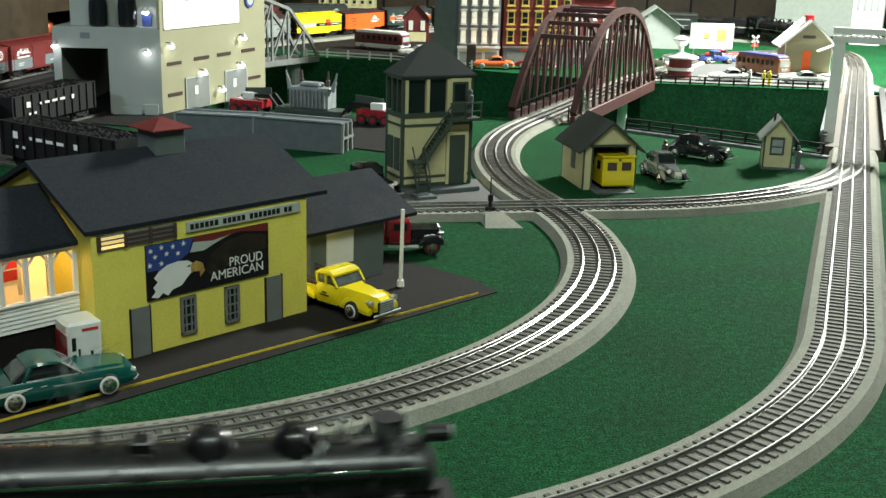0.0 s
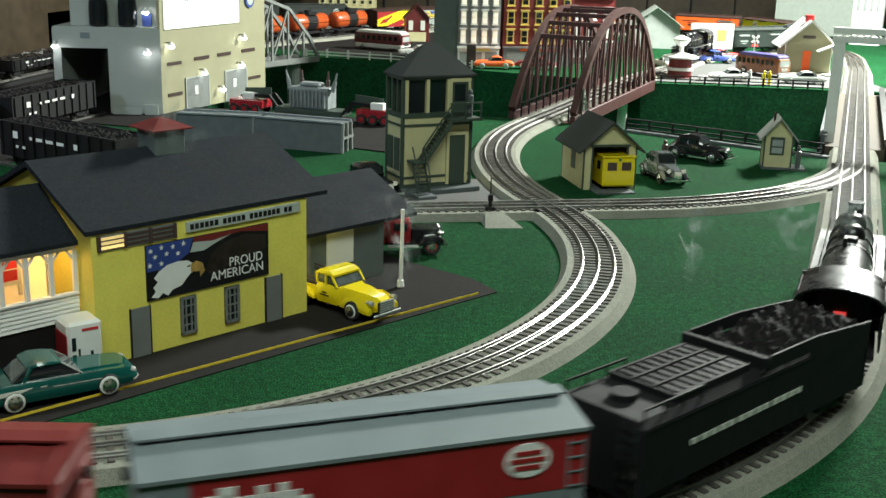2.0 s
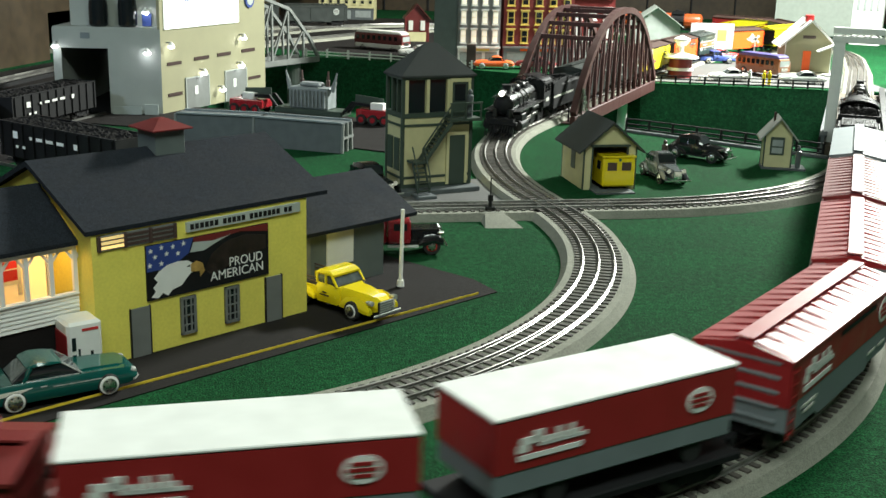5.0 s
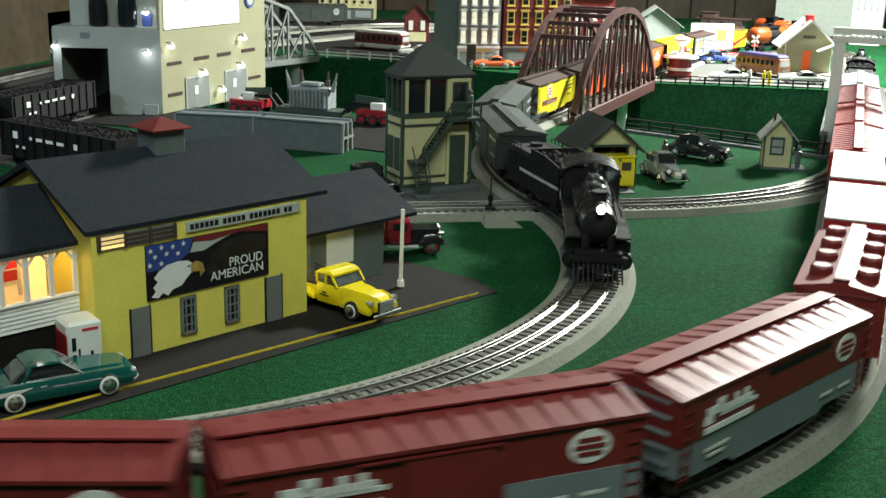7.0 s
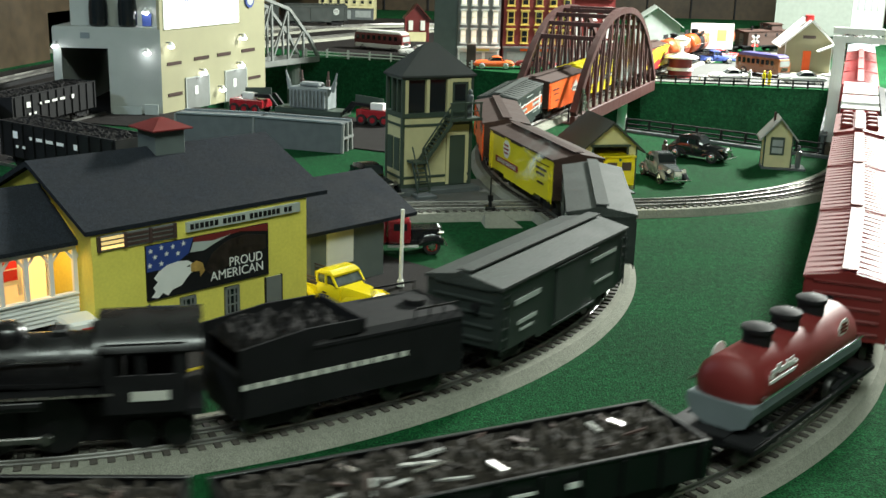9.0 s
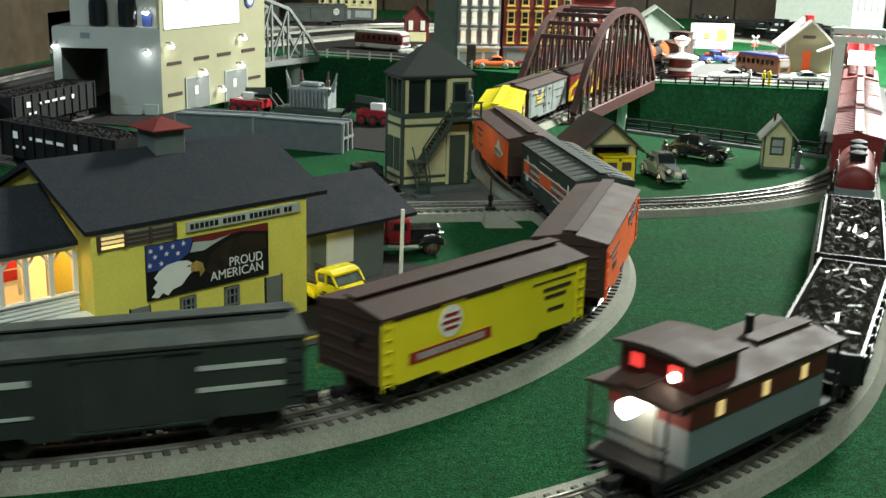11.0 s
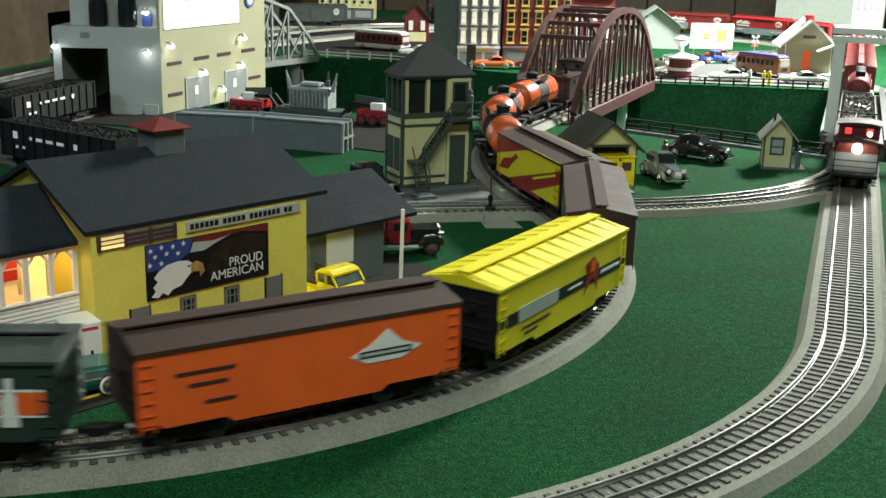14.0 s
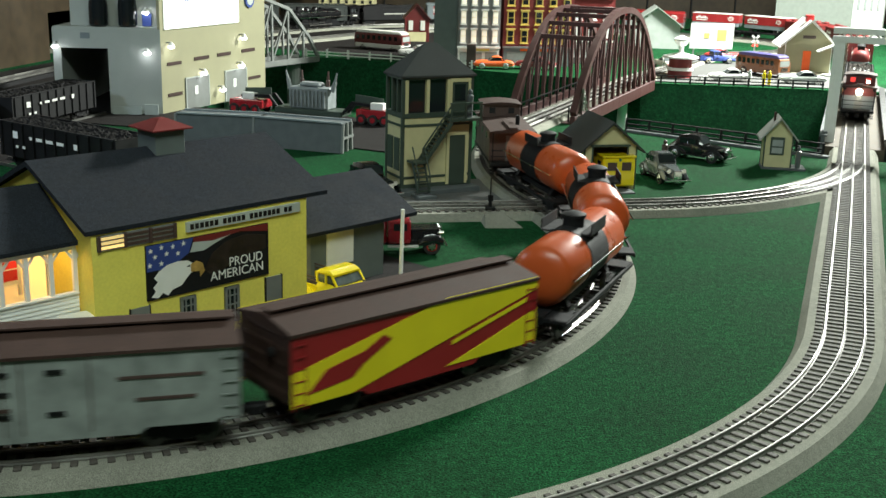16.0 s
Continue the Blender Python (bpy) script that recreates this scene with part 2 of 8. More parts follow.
# ---- mesh tools ----
class Geo:
    """Corners and faces of one mesh."""

    def __init__(self):
        self.v, self.f = [], []

    def add(self, v, f):
        n = len(self.v)
        self.v += [tuple(p) for p in v]
        self.f += [tuple(i + n for i in q) for q in f]
        return self

    def box(self, x0, x1, y0, y1, z0, z1, c=0.0):
        if c <= 0:
            v = [(x, y, z) for z in (z0, z1) for y in (y0, y1) for x in (x0, x1)]
            return self.add(v, [(0, 2, 3, 1), (4, 5, 7, 6), (0, 1, 5, 4), (2, 6, 7, 3), (0, 4, 6, 2), (1, 3, 7, 5)])
        xs, ys, zs = (x0, x1), (y0, y1), (z0, z1)
        v, idx = [], {}
        for i in (0, 1):
            for j in (0, 1):
                for k in (0, 1):
                    sx, sy, sz = 1 - 2 * i, 1 - 2 * j, 1 - 2 * k
                    for a in range(3):
                        q = [xs[i] + sx * c, ys[j] + sy * c, zs[k] + sz * c]
                        q[a] = (xs[i], ys[j], zs[k])[a]
                        idx[i, j, k, a] = len(v)
                        v.append(q)
        f = []
        for a in range(3):
            b, d = (a + 1) % 3, (a + 2) % 3
            for s in (0, 1):
                loop = []
                for t, u in ((0, 0), (1, 0), (1, 1), (0, 1)):
                    key = [0, 0, 0]
                    key[a], key[b], key[d] = s, t, u
                    loop.append(idx[key[0], key[1], key[2], a])
                f.append(loop if s else loop[::-1])
            for t in (0, 1):
                for u in (0, 1):
                    k0, k1 = [0, 0, 0], [0, 0, 0]
                    k0[b] = k1[b] = t
                    k0[d] = k1[d] = u
                    k1[a] = 1
                    loop = [idx[(*k0, b)], idx[(*k1, b)], idx[(*k1, d)], idx[(*k0, d)]]
                    f.append(loop if (t + u) % 2 else loop[::-1])
        for i in (0, 1):
            for j in (0, 1):
                for k in (0, 1):
                    loop = [idx[i, j, k, 0], idx[i, j, k, 1], idx[i, j, k, 2]]
                    f.append(loop if (i + j + k) % 2 else loop[::-1])
        return self.add(v, f)

    def cyl(self, p0, p1, r0, r1=None, n=12):
        r1 = r0 if r1 is None else r1
        p0, p1 = Vector(p0), Vector(p1)
        q = (p1 - p0).to_track_quat("Z", "Y").to_matrix()
        v = []
        for p, r in ((p0, r0), (p1, r1)):
            for i in range(n):
                a = 2 * math.pi * i / n
                v.append(p + q @ Vector((r * math.cos(a), r * math.sin(a), 0)))
        f = [(i, (i + 1) % n, n + (i + 1) % n, n + i) for i in range(n)]
        return self.add(v, f + [tuple(range(n))[::-1], tuple(range(n, 2 * n))])

    def lathe(self, p0, p1, prof, n=16):
        """prof: (way along from p0 to p1, radius) rows."""
        p0, p1 = Vector(p0), Vector(p1)
        ax = p1 - p0
        q = ax.to_track_quat("Z", "Y").to_matrix()
        v, f = [], []
        for s, r in prof:
            for i in range(n):
                a = 2 * math.pi * i / n
                v.append(p0 + ax * s + q @ Vector((r * math.cos(a), r * math.sin(a), 0)))
        for k in range(len(prof) - 1):
            f += [(k * n + i, k * n + (i + 1) % n, k * n + n + (i + 1) % n, k * n + n + i) for i in range(n)]
        m = len(prof) * n
        return self.add(v, f + [tuple(range(n))[::-1], tuple(range(m - n, m))])

    def prism(self, prof, a0, a1, axis="x"):
        """A closed outline drawn along one axis: prof in (y, z) for x, (x, z) for y, (x, y) for z."""
        n = len(prof)
        put = {"x": lambda a, p: (a, p[0], p[1]), "y": lambda a, p: (p[0], a, p[1]), "z": lambda a, p: (p[0], p[1], a)}[axis]
        v = [put(a, p) for a in (a0, a1) for p in prof]
        f = [(i, (i + 1) % n, n + (i + 1) % n, n + i) for i in range(n)]
        return self.add(v, f + [tuple(range(n))[::-1], tuple(range(n, 2 * n))])

    def bar(self, p0, p1, w, h=None):
        """A square bar between two points."""
        h = w if h is None else h
        p0, p1 = Vector(p0), Vector(p1)
        q = (p1 - p0).to_track_quat("Z", "Y").to_matrix()
        v = [p + q @ Vector((sx * w / 2, sy * h / 2, 0)) for p in (p0, p1) for sx, sy in ((-1, -1), (1, -1), (1, 1), (-1, 1))]
        return self.add(v, [(0, 3, 2, 1), (4, 5, 6, 7), (0, 1, 5, 4), (1, 2, 6, 5), (2, 3, 7, 6), (3, 0, 4, 7)])

    def sweep(self, pts, prof, closed=True):
        """An outline of (side, up) drawn along a plan line at z = 0."""
        v, f, n = [], [], len(prof)
        for i, p in enumerate(pts):
            a, b = pts[max(i - 1, 0)], pts[min(i + 1, len(pts) - 1)]
            d = Vector((b[0] - a[0], b[1] - a[1])).normalized()
            for o, z in prof:
                v.append((p[0] - d.y * o, p[1] + d.x * o, z))
        for i in range(len(pts) - 1):
            for k in range(n):
                j = (k + 1) % n
                f.append((i * n + k, i * n + j, i * n + n + j, i * n + n + k))
        m = len(pts) * n
        return self.add(v, f + [tuple(range(n)), tuple(range(m - n, m))[::-1]])

    def mesh(self, name, material, smooth=False):
        me = bpy.data.meshes.new(name)
        me.from_pydata(self.v, [], self.f)
        bm = bmesh.new()
        bm.from_mesh(me)
        bmesh.ops.recalc_face_normals(bm, faces=bm.faces)
        bm.to_mesh(me)
        bm.free()
        me.materials.append(material)
        if smooth:
            me.shade_smooth()
            me.set_sharp_from_angle(angle=radians(38))
        return me


def part(name, geo, material, parent=None, label="", at=None, smooth=False):
    ob = new(name, geo.mesh(name, material, smooth) if isinstance(geo, Geo) else geo)
    ob.parent = parent
    if at is not None:
        ob.matrix_basis = at
    if label:
        ob["label"] = label
    return ob


def thing(name, label, category, at=None, group="", kind=""):
    ob = new(name)
    ob.empty_display_size = 0.01
    if at is not None:
        ob.matrix_basis = at
    return tagged(ob, label, category, group, kind)


def solid(name, geo, material, label, category="", at=None, group="", kind="", smooth=False):
    return tagged(part(name, geo, material, None, "", at, smooth), label, category, group, kind)


def text(words, height, material, parent, at, name="lettering", width=None):
    """Raised letters in the built-in font, standing in the x-z plane."""
    c = bpy.data.curves.new(name, "FONT")
    c.body, c.size, c.extrude, c.align_x, c.align_y = words, height * 1.35, 0.0002, "CENTER", "CENTER"
    tmp = bpy.data.objects.new(name, c)
    scene.collection.objects.link(tmp)
    me = bpy.data.meshes.new_from_object(tmp.evaluated_get(bpy.context.evaluated_depsgraph_get()))
    bpy.data.objects.remove(tmp)
    if width:
        xs = [q.co.x for q in me.vertices]
        k = width / (max(xs) - min(xs))
        for q in me.vertices:
            q.co.x *= k
    me.transform(pose(0, 0, 0, 90))
    me.materials.clear()
    me.materials.append(material)
    return part(name, me, material, parent, "", at)


# ---- lines of the tracks in plan ----
def arc(c, r, a0, a1, step=0.02):
    m = max(3, int(abs(a1 - a0) * r / step))
    return [(c[0] + r * math.cos(a0 + (a1 - a0) * i / m), c[1] + r * math.sin(a0 + (a1 - a0) * i / m)) for i in range(m + 1)]


def run(p, d, a, b, step=0.05):
    m = max(1, int((b - a) / step))
    return [(p[0] + d[0] * (a + (b - a) * i / m), p[1] + d[1] * (a + (b - a) * i / m)) for i in range(m + 1)]


def spline(pts, step=0.03):
    out = []
    for i in range(1, len(pts) - 2):
        p0, p1, p2, p3 = (np.array(pts[i + k]) for k in (-1, 0, 1, 2))
        m = max(2, int(np.hypot(*(p2 - p1)) / step))
        for k in range(m):
            t = k / m
            q = 0.5 * (2 * p1 + (p2 - p0) * t + (2 * p0 - 5 * p1 + 4 * p2 - p3) * t * t + (3 * p1 - p0 - 3 * p2 + p3) * t ** 3)
            out.append((float(q[0]), float(q[1])))
    return out


def joined(*lines):
    out = []
    for line in lines:
        for q in line:
            if not out or math.hypot(q[0] - out[-1][0], q[1] - out[-1][1]) > 0.004:
                out.append(q)
    return out


class Line:
    """A plan line with its length; zero is where origin lies on it."""

    def __init__(self, pts, origin):
        self.p = np.array(pts)
        seg = np.hypot(*np.diff(self.p, axis=0).T)
        self.s = np.concatenate([[0], np.cumsum(seg)])
        i = int(np.argmin(np.hypot(self.p[:, 0] - origin[0], self.p[:, 1] - origin[1])))
        self.s -= self.s[i]

    def at(self, s):
        return Vector((float(np.interp(s, self.s, self.p[:, 0])), float(np.interp(s, self.s, self.p[:, 1]))))


TURN = radians(19.667)
ALONG, ACROSS = (math.sin(TURN), math.cos(TURN)), (math.cos(TURN), -math.sin(TURN))
TANGENT = (0.3389, 0.8840)
C2, R2 = (-0.2458, 1.0929), 0.6210
C1, R1 = (-0.3752, 1.1366), 0.5354

OUTER_FAR = [(1.13, 3.10), (1.215, 3.38), (1.245, 3.68), (1.11, 3.98), (0.80, 4.16), (0.40, 4.26), (0.0, 4.26), (-0.30, 4.12), (-0.55, 3.76), (-0.78, 3.20), (-0.90, 2.62), (-0.97, 2.3)]
OUTER_BACK = [(-0.17, 4.22), (-0.30, 4.12), (-0.55, 3.76), (-0.78, 3.10), (-0.91, 2.42), (-0.96, 1.85), (-0.92, 1.15), (-0.70, 0.64), (-0.45, 0.485), (-0.2458, 0.4719), (-0.1, 0.48)]
outer_pts = joined(spline(OUTER_BACK), arc(C2, R2, -math.pi / 2, -TURN), run(TANGENT, ALONG, 0.02, 2.25), spline(OUTER_FAR))
OUTER = Line(outer_pts, (-0.2458, 0.4719))

TH, RT, GB, LS = radians(18), 0.85, radians(22.5), 0.06
_p = (C1[0] + R1 * math.cos(TH), C1[1] + R1 * math.sin(TH))
_t = (-math.sin(TH), math.cos(TH))
_p2 = (_p[0] + _t[0] * LS, _p[1] + _t[1] * LS)
_c = (_p2[0] + _t[1] * RT, _p2[1] - _t[0] * RT)
_a0 = math.atan2(_t[0], -_t[1])
_a1 = _a0 - (GB - math.atan2(_t[0], _t[1]))
bend = arc(_c, RT, _a0, _a1)
BRIDGE_DIR = (math.sin(GB), math.cos(GB))
bridge_run = run(bend[-1], BRIDGE_DIR, 0.0, 0.85)
_e = bridge_run[-1]
INNER_FAR = [bridge_run[-3], _e, (_e[0] + 0.12, _e[1] + 0.22), (0.80, 3.36), (1.02, 3.52), (1.14, 3.74), (1.04, 3.98), (0.70, 4.12), (0.30, 4.16), (0.0, 4.06), (-0.20, 3.88), (-0.42, 3.52), (-0.66, 3.16), (-0.96, 3.00), (-1.5, 2.96), (-2.2, 2.94), (-3.0, 2.94)]
inner_pts = joined(spline(INNER_FAR)[::-1], bridge_run[::-1], bend[::-1], arc(C1, R1, TH, -math.pi / 2), run((C1[0], C1[1] - R1), (-1, 0), 0.03, 3.6))
INNER = Line(inner_pts, (C1[0], C1[1] - R1))
CROSS_DIR = (0.9818, 0.1902)
CR = 0.52
_i = (0.5211, 1.3937)
_tl = CR * math.tan(radians(59.37 / 2))
_s = (_i[0] - CROSS_DIR[0] * _tl, _i[1] - CROSS_DIR[1] * _tl)
_cc = (_s[0] - CROSS_DIR[1] * CR, _s[1] + CROSS_DIR[0] * CR)
cross_pts = joined(run(_s, CROSS_DIR, -1.3, 0), arc(_cc, CR, math.atan2(_s[1] - _cc[1], _s[0] - _cc[0]), math.atan2(_s[1] - _cc[1], _s[0] - _cc[0]) + radians(56)))


def bogie_pose(line, s, half):
    a, b = line.at(s - half), line.at(s + half)
    d = b - a
    return Matrix.Translation((*((a + b) / 2), RAIL)) @ Matrix.Rotation(math.atan2(d.y, d.x), 4, "Z")


# ---- the large structure ----
def sheet(poly, z, name, material, label, thick=0.0, category="ground"):
    g = Geo()
    n = len(poly)
    v = [(x, y, z) for x, y in poly]
    if thick:
        g.prism(poly, z - thick, z, "z")
    else:
        g.add(v, [tuple(range(n))])
    return solid(name, g, material, label, category, kind="structure")


NEAR_EDGE = [(-0.60, 2.10), (-0.30, 2.06), (0.10, 2.07), (0.33, 1.965), (0.62, 1.76), (0.78, 1.66), (2.6, 1.0)]
FAR_EDGE = [(-0.60, 3.12), (-0.40, 3.05), (-0.14, 2.97), (0.12, 2.82), (0.46, 2.67), (0.90, 2.63), (1.25, 2.55), (2.6, 2.3)]
DEEP = -0.13
sheet([(-4.6, -1.2), (2.6, -1.2)] + NEAR_EDGE[::-1] + [(-0.60, 3.12), (-0.60, 5.2), (-4.6, 5.2)], 0.0, "ground", CLOTH, "green felt table cloth of the layout", 0.02)
sheet(FAR_EDGE + [(2.6, 5.2), (-0.60, 5.2)], 0.0, "ground", CLOTH, "green felt beyond the sunken river bed", 0.02)
g = Geo()
near_low = [(x, y + 0.04) for x, y in NEAR_EDGE]
far_low = [(x, y - 0.05) for x, y in FAR_EDGE]
for edge, low in ((NEAR_EDGE, near_low), (FAR_EDGE, far_low)):
    for i in range(len(edge) - 1):
        g.add([(*edge[i], -0.001), (*edge[i + 1], -0.001), (*low[i + 1], DEEP), (*low[i], DEEP)], [(0, 1, 2, 3)])
g.add([(*NEAR_EDGE[0], -0.001), (*FAR_EDGE[0], -0.001), (*far_low[0], DEEP), (*near_low[0], DEEP)], [(0, 1, 2, 3)])
g.add([(x, y, DEEP) for x, y in near_low + far_low[::-1]], [tuple(range(len(near_low) + len(far_low)))])
solid("ground", g, BANK, "dark green felt banks of the sunken river bed", "ground", kind="structure")

# the room round the table
for nm, a in (("wall_north", (-4.65, 2.65, 5.2, 5.25, -0.2, 1.6)), ("wall_south", (-4.65, 2.65, -1.25, -1.2, -0.2, 1.6)), ("wall_west", (-4.65, -4.6, -1.2, 5.2, -0.2, 1.6)), ("wall_east", (2.6, 2.65, -1.2, 5.2, -0.2, 1.6))):
    solid(nm, Geo().box(*a), WOODWALL, "dark brown wood-panelled room wall", "wall", kind="structure")
g = Geo()
for (xa, ya), (xb, yb), z0 in (((-0.60, 5.2), (-0.93, 3.20), -0.02), ((-0.93, 3.20), (-0.995, 2.80), 0.115), ((-0.995, 2.80), (-1.20, 1.60), -0.02), ((-1.20, 1.60), (-4.6, 1.40), -0.02)):
    g.prism([(xa, ya), (xb, yb), (xb - 0.03, yb + 0.01), (xa - 0.03, ya + 0.01)], z0, 1.6, "z")
solid("wall_corner", g, WOODWALL, "dark brown wood-panelled partition with a train opening", "wall", kind="structure")
solid("ceiling", Geo().box(-4.65, 2.65, -1.25, 5.25, 1.6, 1.65), CEIL, "pale painted ceiling of the room", "ceiling", kind="structure")
solid("floor", Geo().box(-4.65, 2.65, -1.25, 5.25, -0.26, -0.2), MATBLACK, "dark support under the table", "floor", kind="structure")
g = Geo()
for i in range(36):
    x = -4.5 + i * 0.2
    g.box(x - 0.003, x + 0.003, 5.192, 5.2, -0.02, 1.6)
solid("trim", g, MATBLACK, "dark grooves between the wall panels", "trim", kind="structure")


# ---- tracks ----
ROADBED = [(-0.0375, 0.0), (-0.0310, 0.0085), (0.0310, 0.0085), (0.0375, 0.0)]


def track(pts, label, tie_from, tie_to, far_from=None, far_to=None, roadbed=True, lift=0.0, bare=0):
    t = thing("railway_track", label, "track", group="three-rail tracks")
    if roadbed:
        part("roadbed", Geo().sweep(pts[bare:], [(o, z + lift) for o, z in ROADBED]), BALLAST, t, "grey ballast roadbed with sloped shoulders")
        # no pale ballast here: a black base puts the back corner's shade into colour
        if bare:
            part("track_base", Geo().sweep(pts[:bare + 1], [(-0.027, 0.0), (-0.026, 0.0080), (0.026, 0.0080), (0.027, 0.0)]), MATBLACK, t, "dark track base with back corner shade painted in")
    for o, m in ((-GAUGE / 2, STEEL), (0.0, BLACKRAIL), (GAUGE / 2, STEEL)):
        w = 0.00092
        part("rail", Geo().sweep(pts, [(o - w * 1.7, 0.0088), (o - w * 1.7, 0.0098), (o - w * 0.5, 0.0104), (o - w, 0.0113), (o - w, RAIL - 0.0008), (o - w * 0.8, RAIL - 0.0003), (o - w * 0.3, RAIL), (o + w * 0.3, RAIL), (o + w * 0.8, RAIL - 0.0003), (o + w, RAIL - 0.0008), (o + w, 0.0113), (o + w * 0.5, 0.0104), (o + w * 1.7, 0.0098), (o + w * 1.7, 0.0088)]), m, t, smooth=False)
    line = Line(pts, pts[0])
    tie = Geo().box(-0.0023, 0.0023, -0.0240, 0.0240, 0.0078, 0.0098, 0.0004).mesh("tie", TIE)
    s, k = tie_from, 0
    rest = Geo()
    while s < tie_to:
        m = bogie_pose(line, s, 0.004)
        m.translation.z = 0
        if k < 300:
            part("tie", tie, TIE, t, at=m)
        else:
            for q in ((-0.0023, 0.0023),):
                v = [m @ Vector((x, y, z)) for z in (0.0078, 0.0098) for y in (-0.0240, 0.0240) for x in q]
                rest.add(v, [(4, 5, 7, 6), (0, 1, 5, 4), (2, 6, 7, 3), (0, 4, 6, 2), (1, 3, 7, 5)])
        s += 0.0103
        k += 1
    if far_from is not None:
        s = far_from
        while s < far_to:
            m = bogie_pose(line, s, 0.004)
            m.translation.z = 0
            v = [m @ Vector((x, y, z)) for z in (0.0078, 0.0098) for y in (-0.0240, 0.0240) for x in (-0.0023, 0.0023)]
            rest.add(v, [(4, 5, 7, 6), (0, 1, 5, 4), (2, 6, 7, 3), (0, 4, 6, 2), (1, 3, 7, 5)])
            s += 0.0103
    if rest.v:
        tagged(part("tie_rest", rest, TIE, t), kind="stuff")
    return t


o0 = -OUTER.s[0]
track(outer_pts, "outer three-rail track on grey ballast, curving into a long straight", o0 + 0.05, o0 + 3.15, o0 + 3.15, o0 + 6.6, bare=int(np.argmin(abs(OUTER.s + 1.15))))
i0 = -INNER.s[0]
track(inner_pts, "inner three-rail track on grey ballast, curving past the depot", i0 - 1.35, i0 + 0.35, i0 - 5.2, i0 - 1.35)
track(cross_pts, "branch track crossing the inner loop to a turnout", 0.55, 2.15)

# the arch bridge over the river bed
BR0 = next(INNER.at(-0.9 - 0.01 * k) for k in range(200) if INNER.at(-0.9 - 0.01 * k).y > 2.03)


def truss_bridge(at, length, width, high, label, material, panels, arch=True):
    t = thing("arch_bridge", label, "bridge", at)
    part("deck", Geo().box(0, length, -width / 2, width / 2, -0.010, -0.003, 0.001), material, t)
    for side in (-1, 1):
        y = side * width / 2
        def z(u):
            return 0.012 + high * (1 - abs(2 * u - 1) ** 2.4)
        m = 28
        outer = [(length * i / m, z(i / m) + 0.006) for i in range(m + 1)]
        inner = [(length * (0.012 + 0.976 * i / m), z(i / m) - 0.006 if 0 < i < m else 0.010) for i in range(m, -1, -1)]
        part("arch", Geo().prism(outer + inner, y - 0.006, y + 0.006, "y"), material, t)
        part("lower_chord", Geo().box(0, length, y - 0.005, y + 0.005, -0.014, 0.010, 0.001), material, t)
        for i in range(1, panels):
            u = i / panels
            part("hanger", Geo().box(u * length - 0.0035, u * length + 0.0035, y - 0.003, y + 0.003, 0.008, z(u)), material, t)
        for i in range(1, panels - 1):
            u, w = i / panels, (i + 1) / panels
            a, b = ((u, 0.012), (w, z(w))) if i < panels / 2 else ((u, z(u)), (w, 0.012))
            part("brace", Geo().bar((a[0] * length, y, a[1]), (b[0] * length, y, b[1]), 0.0032), material, t)
        part("handrail", Geo().box(0.01, length - 0.01, y - side * 0.012, y - side * 0.0145, 0.024, 0.026), MATBLACK, t)
        for i in range(15):
            x = 0.02 + (length - 0.04) * i / 14
            part("handrail_post", Geo().box(x - 0.001, x + 0.001, y - side * 0.012, y - side * 0.0145, -0.003, 0.024), MATBLACK, t)
    for i in range(3, panels - 2):
        u = i / panels
        part("cross_beam", Geo().box(u * length - 0.004, u * length + 0.004, -width / 2, width / 2, z(u) - 0.004, z(u) + 0.004), material, t)
    return t


bm_ = Matrix.Translation((*BR0, 0.004)) @ Matrix.Rotation(math.atan2(BRIDGE_DIR[1], BRIDGE_DIR[0]), 4, "Z")
truss_bridge(bm_, 0.66, 0.118, 0.172, "dark oxide-brown arched truss railway bridge over the river bed", BRIDGE, 14)


# ---- rolling stock; x forward, y to the left, z up from the rail tops ----
_truck_cache = {}


def bogie(parent, x, material=None):
    """A two-axle truck: side frames, bolster and four wheels."""
    if not _truck_cache:
        f = Geo()
        for y in (-0.0205, 0.0205):
            f.prism([(-0.021, 0.0085), (-0.021, 0.0125), (-0.010, 0.0150), (0.010, 0.0150), (0.021, 0.0125), (0.021, 0.0085), (0.012, 0.0075), (0.006, 0.0050), (-0.006, 0.0050), (-0.012, 0.0075)], y - 0.0018, y + 0.0018, "y")
            for sx in (-0.0155, 0.0155):
                f.cyl((sx, y, 0.0095), (sx, y + math.copysign(0.0032, y), 0.0095), 0.0032, n=8)
        f.box(-0.004, 0.004, -0.02, 0.02, 0.008, 0.0155)
        w = Geo()
        for y in (-0.0165, 0.0165):
            w.lathe((0, y - 0.0025, 0), (0, y + 0.0025, 0), [(0, 0.0085), (0.3, 0.0095), (1, 0.0095)], 14)
        w.cyl((0, -0.017, 0), (0, 0.017, 0), 0.0016, n=6)
        _truck_cache["f"], _truck_cache["w"] = f.mesh("bogie", MATBLACK), w.mesh("wheelset", WHEELSTEEL, True)
    b = part("bogie", _truck_cache["f"], MATBLACK, parent, at=pose(x, 0, 0))
    for sx in (-0.0155, 0.0155):
        part("wheelset", _truck_cache["w"], WHEELSTEEL, b, at=pose(sx, 0, 0.0095))
    return b


def couplers(parent, half):
    for s in (-1, 1):
        g = Geo().box(s * half - 0.001, s * (half + 0.010), -0.002, 0.002, 0.010, 0.014)
        g.box(s * (half + 0.008), s * (half + 0.015), -0.004, 0.004, 0.0085, 0.0155, 0.001)
        part("coupler", g, MATBLACK, parent)


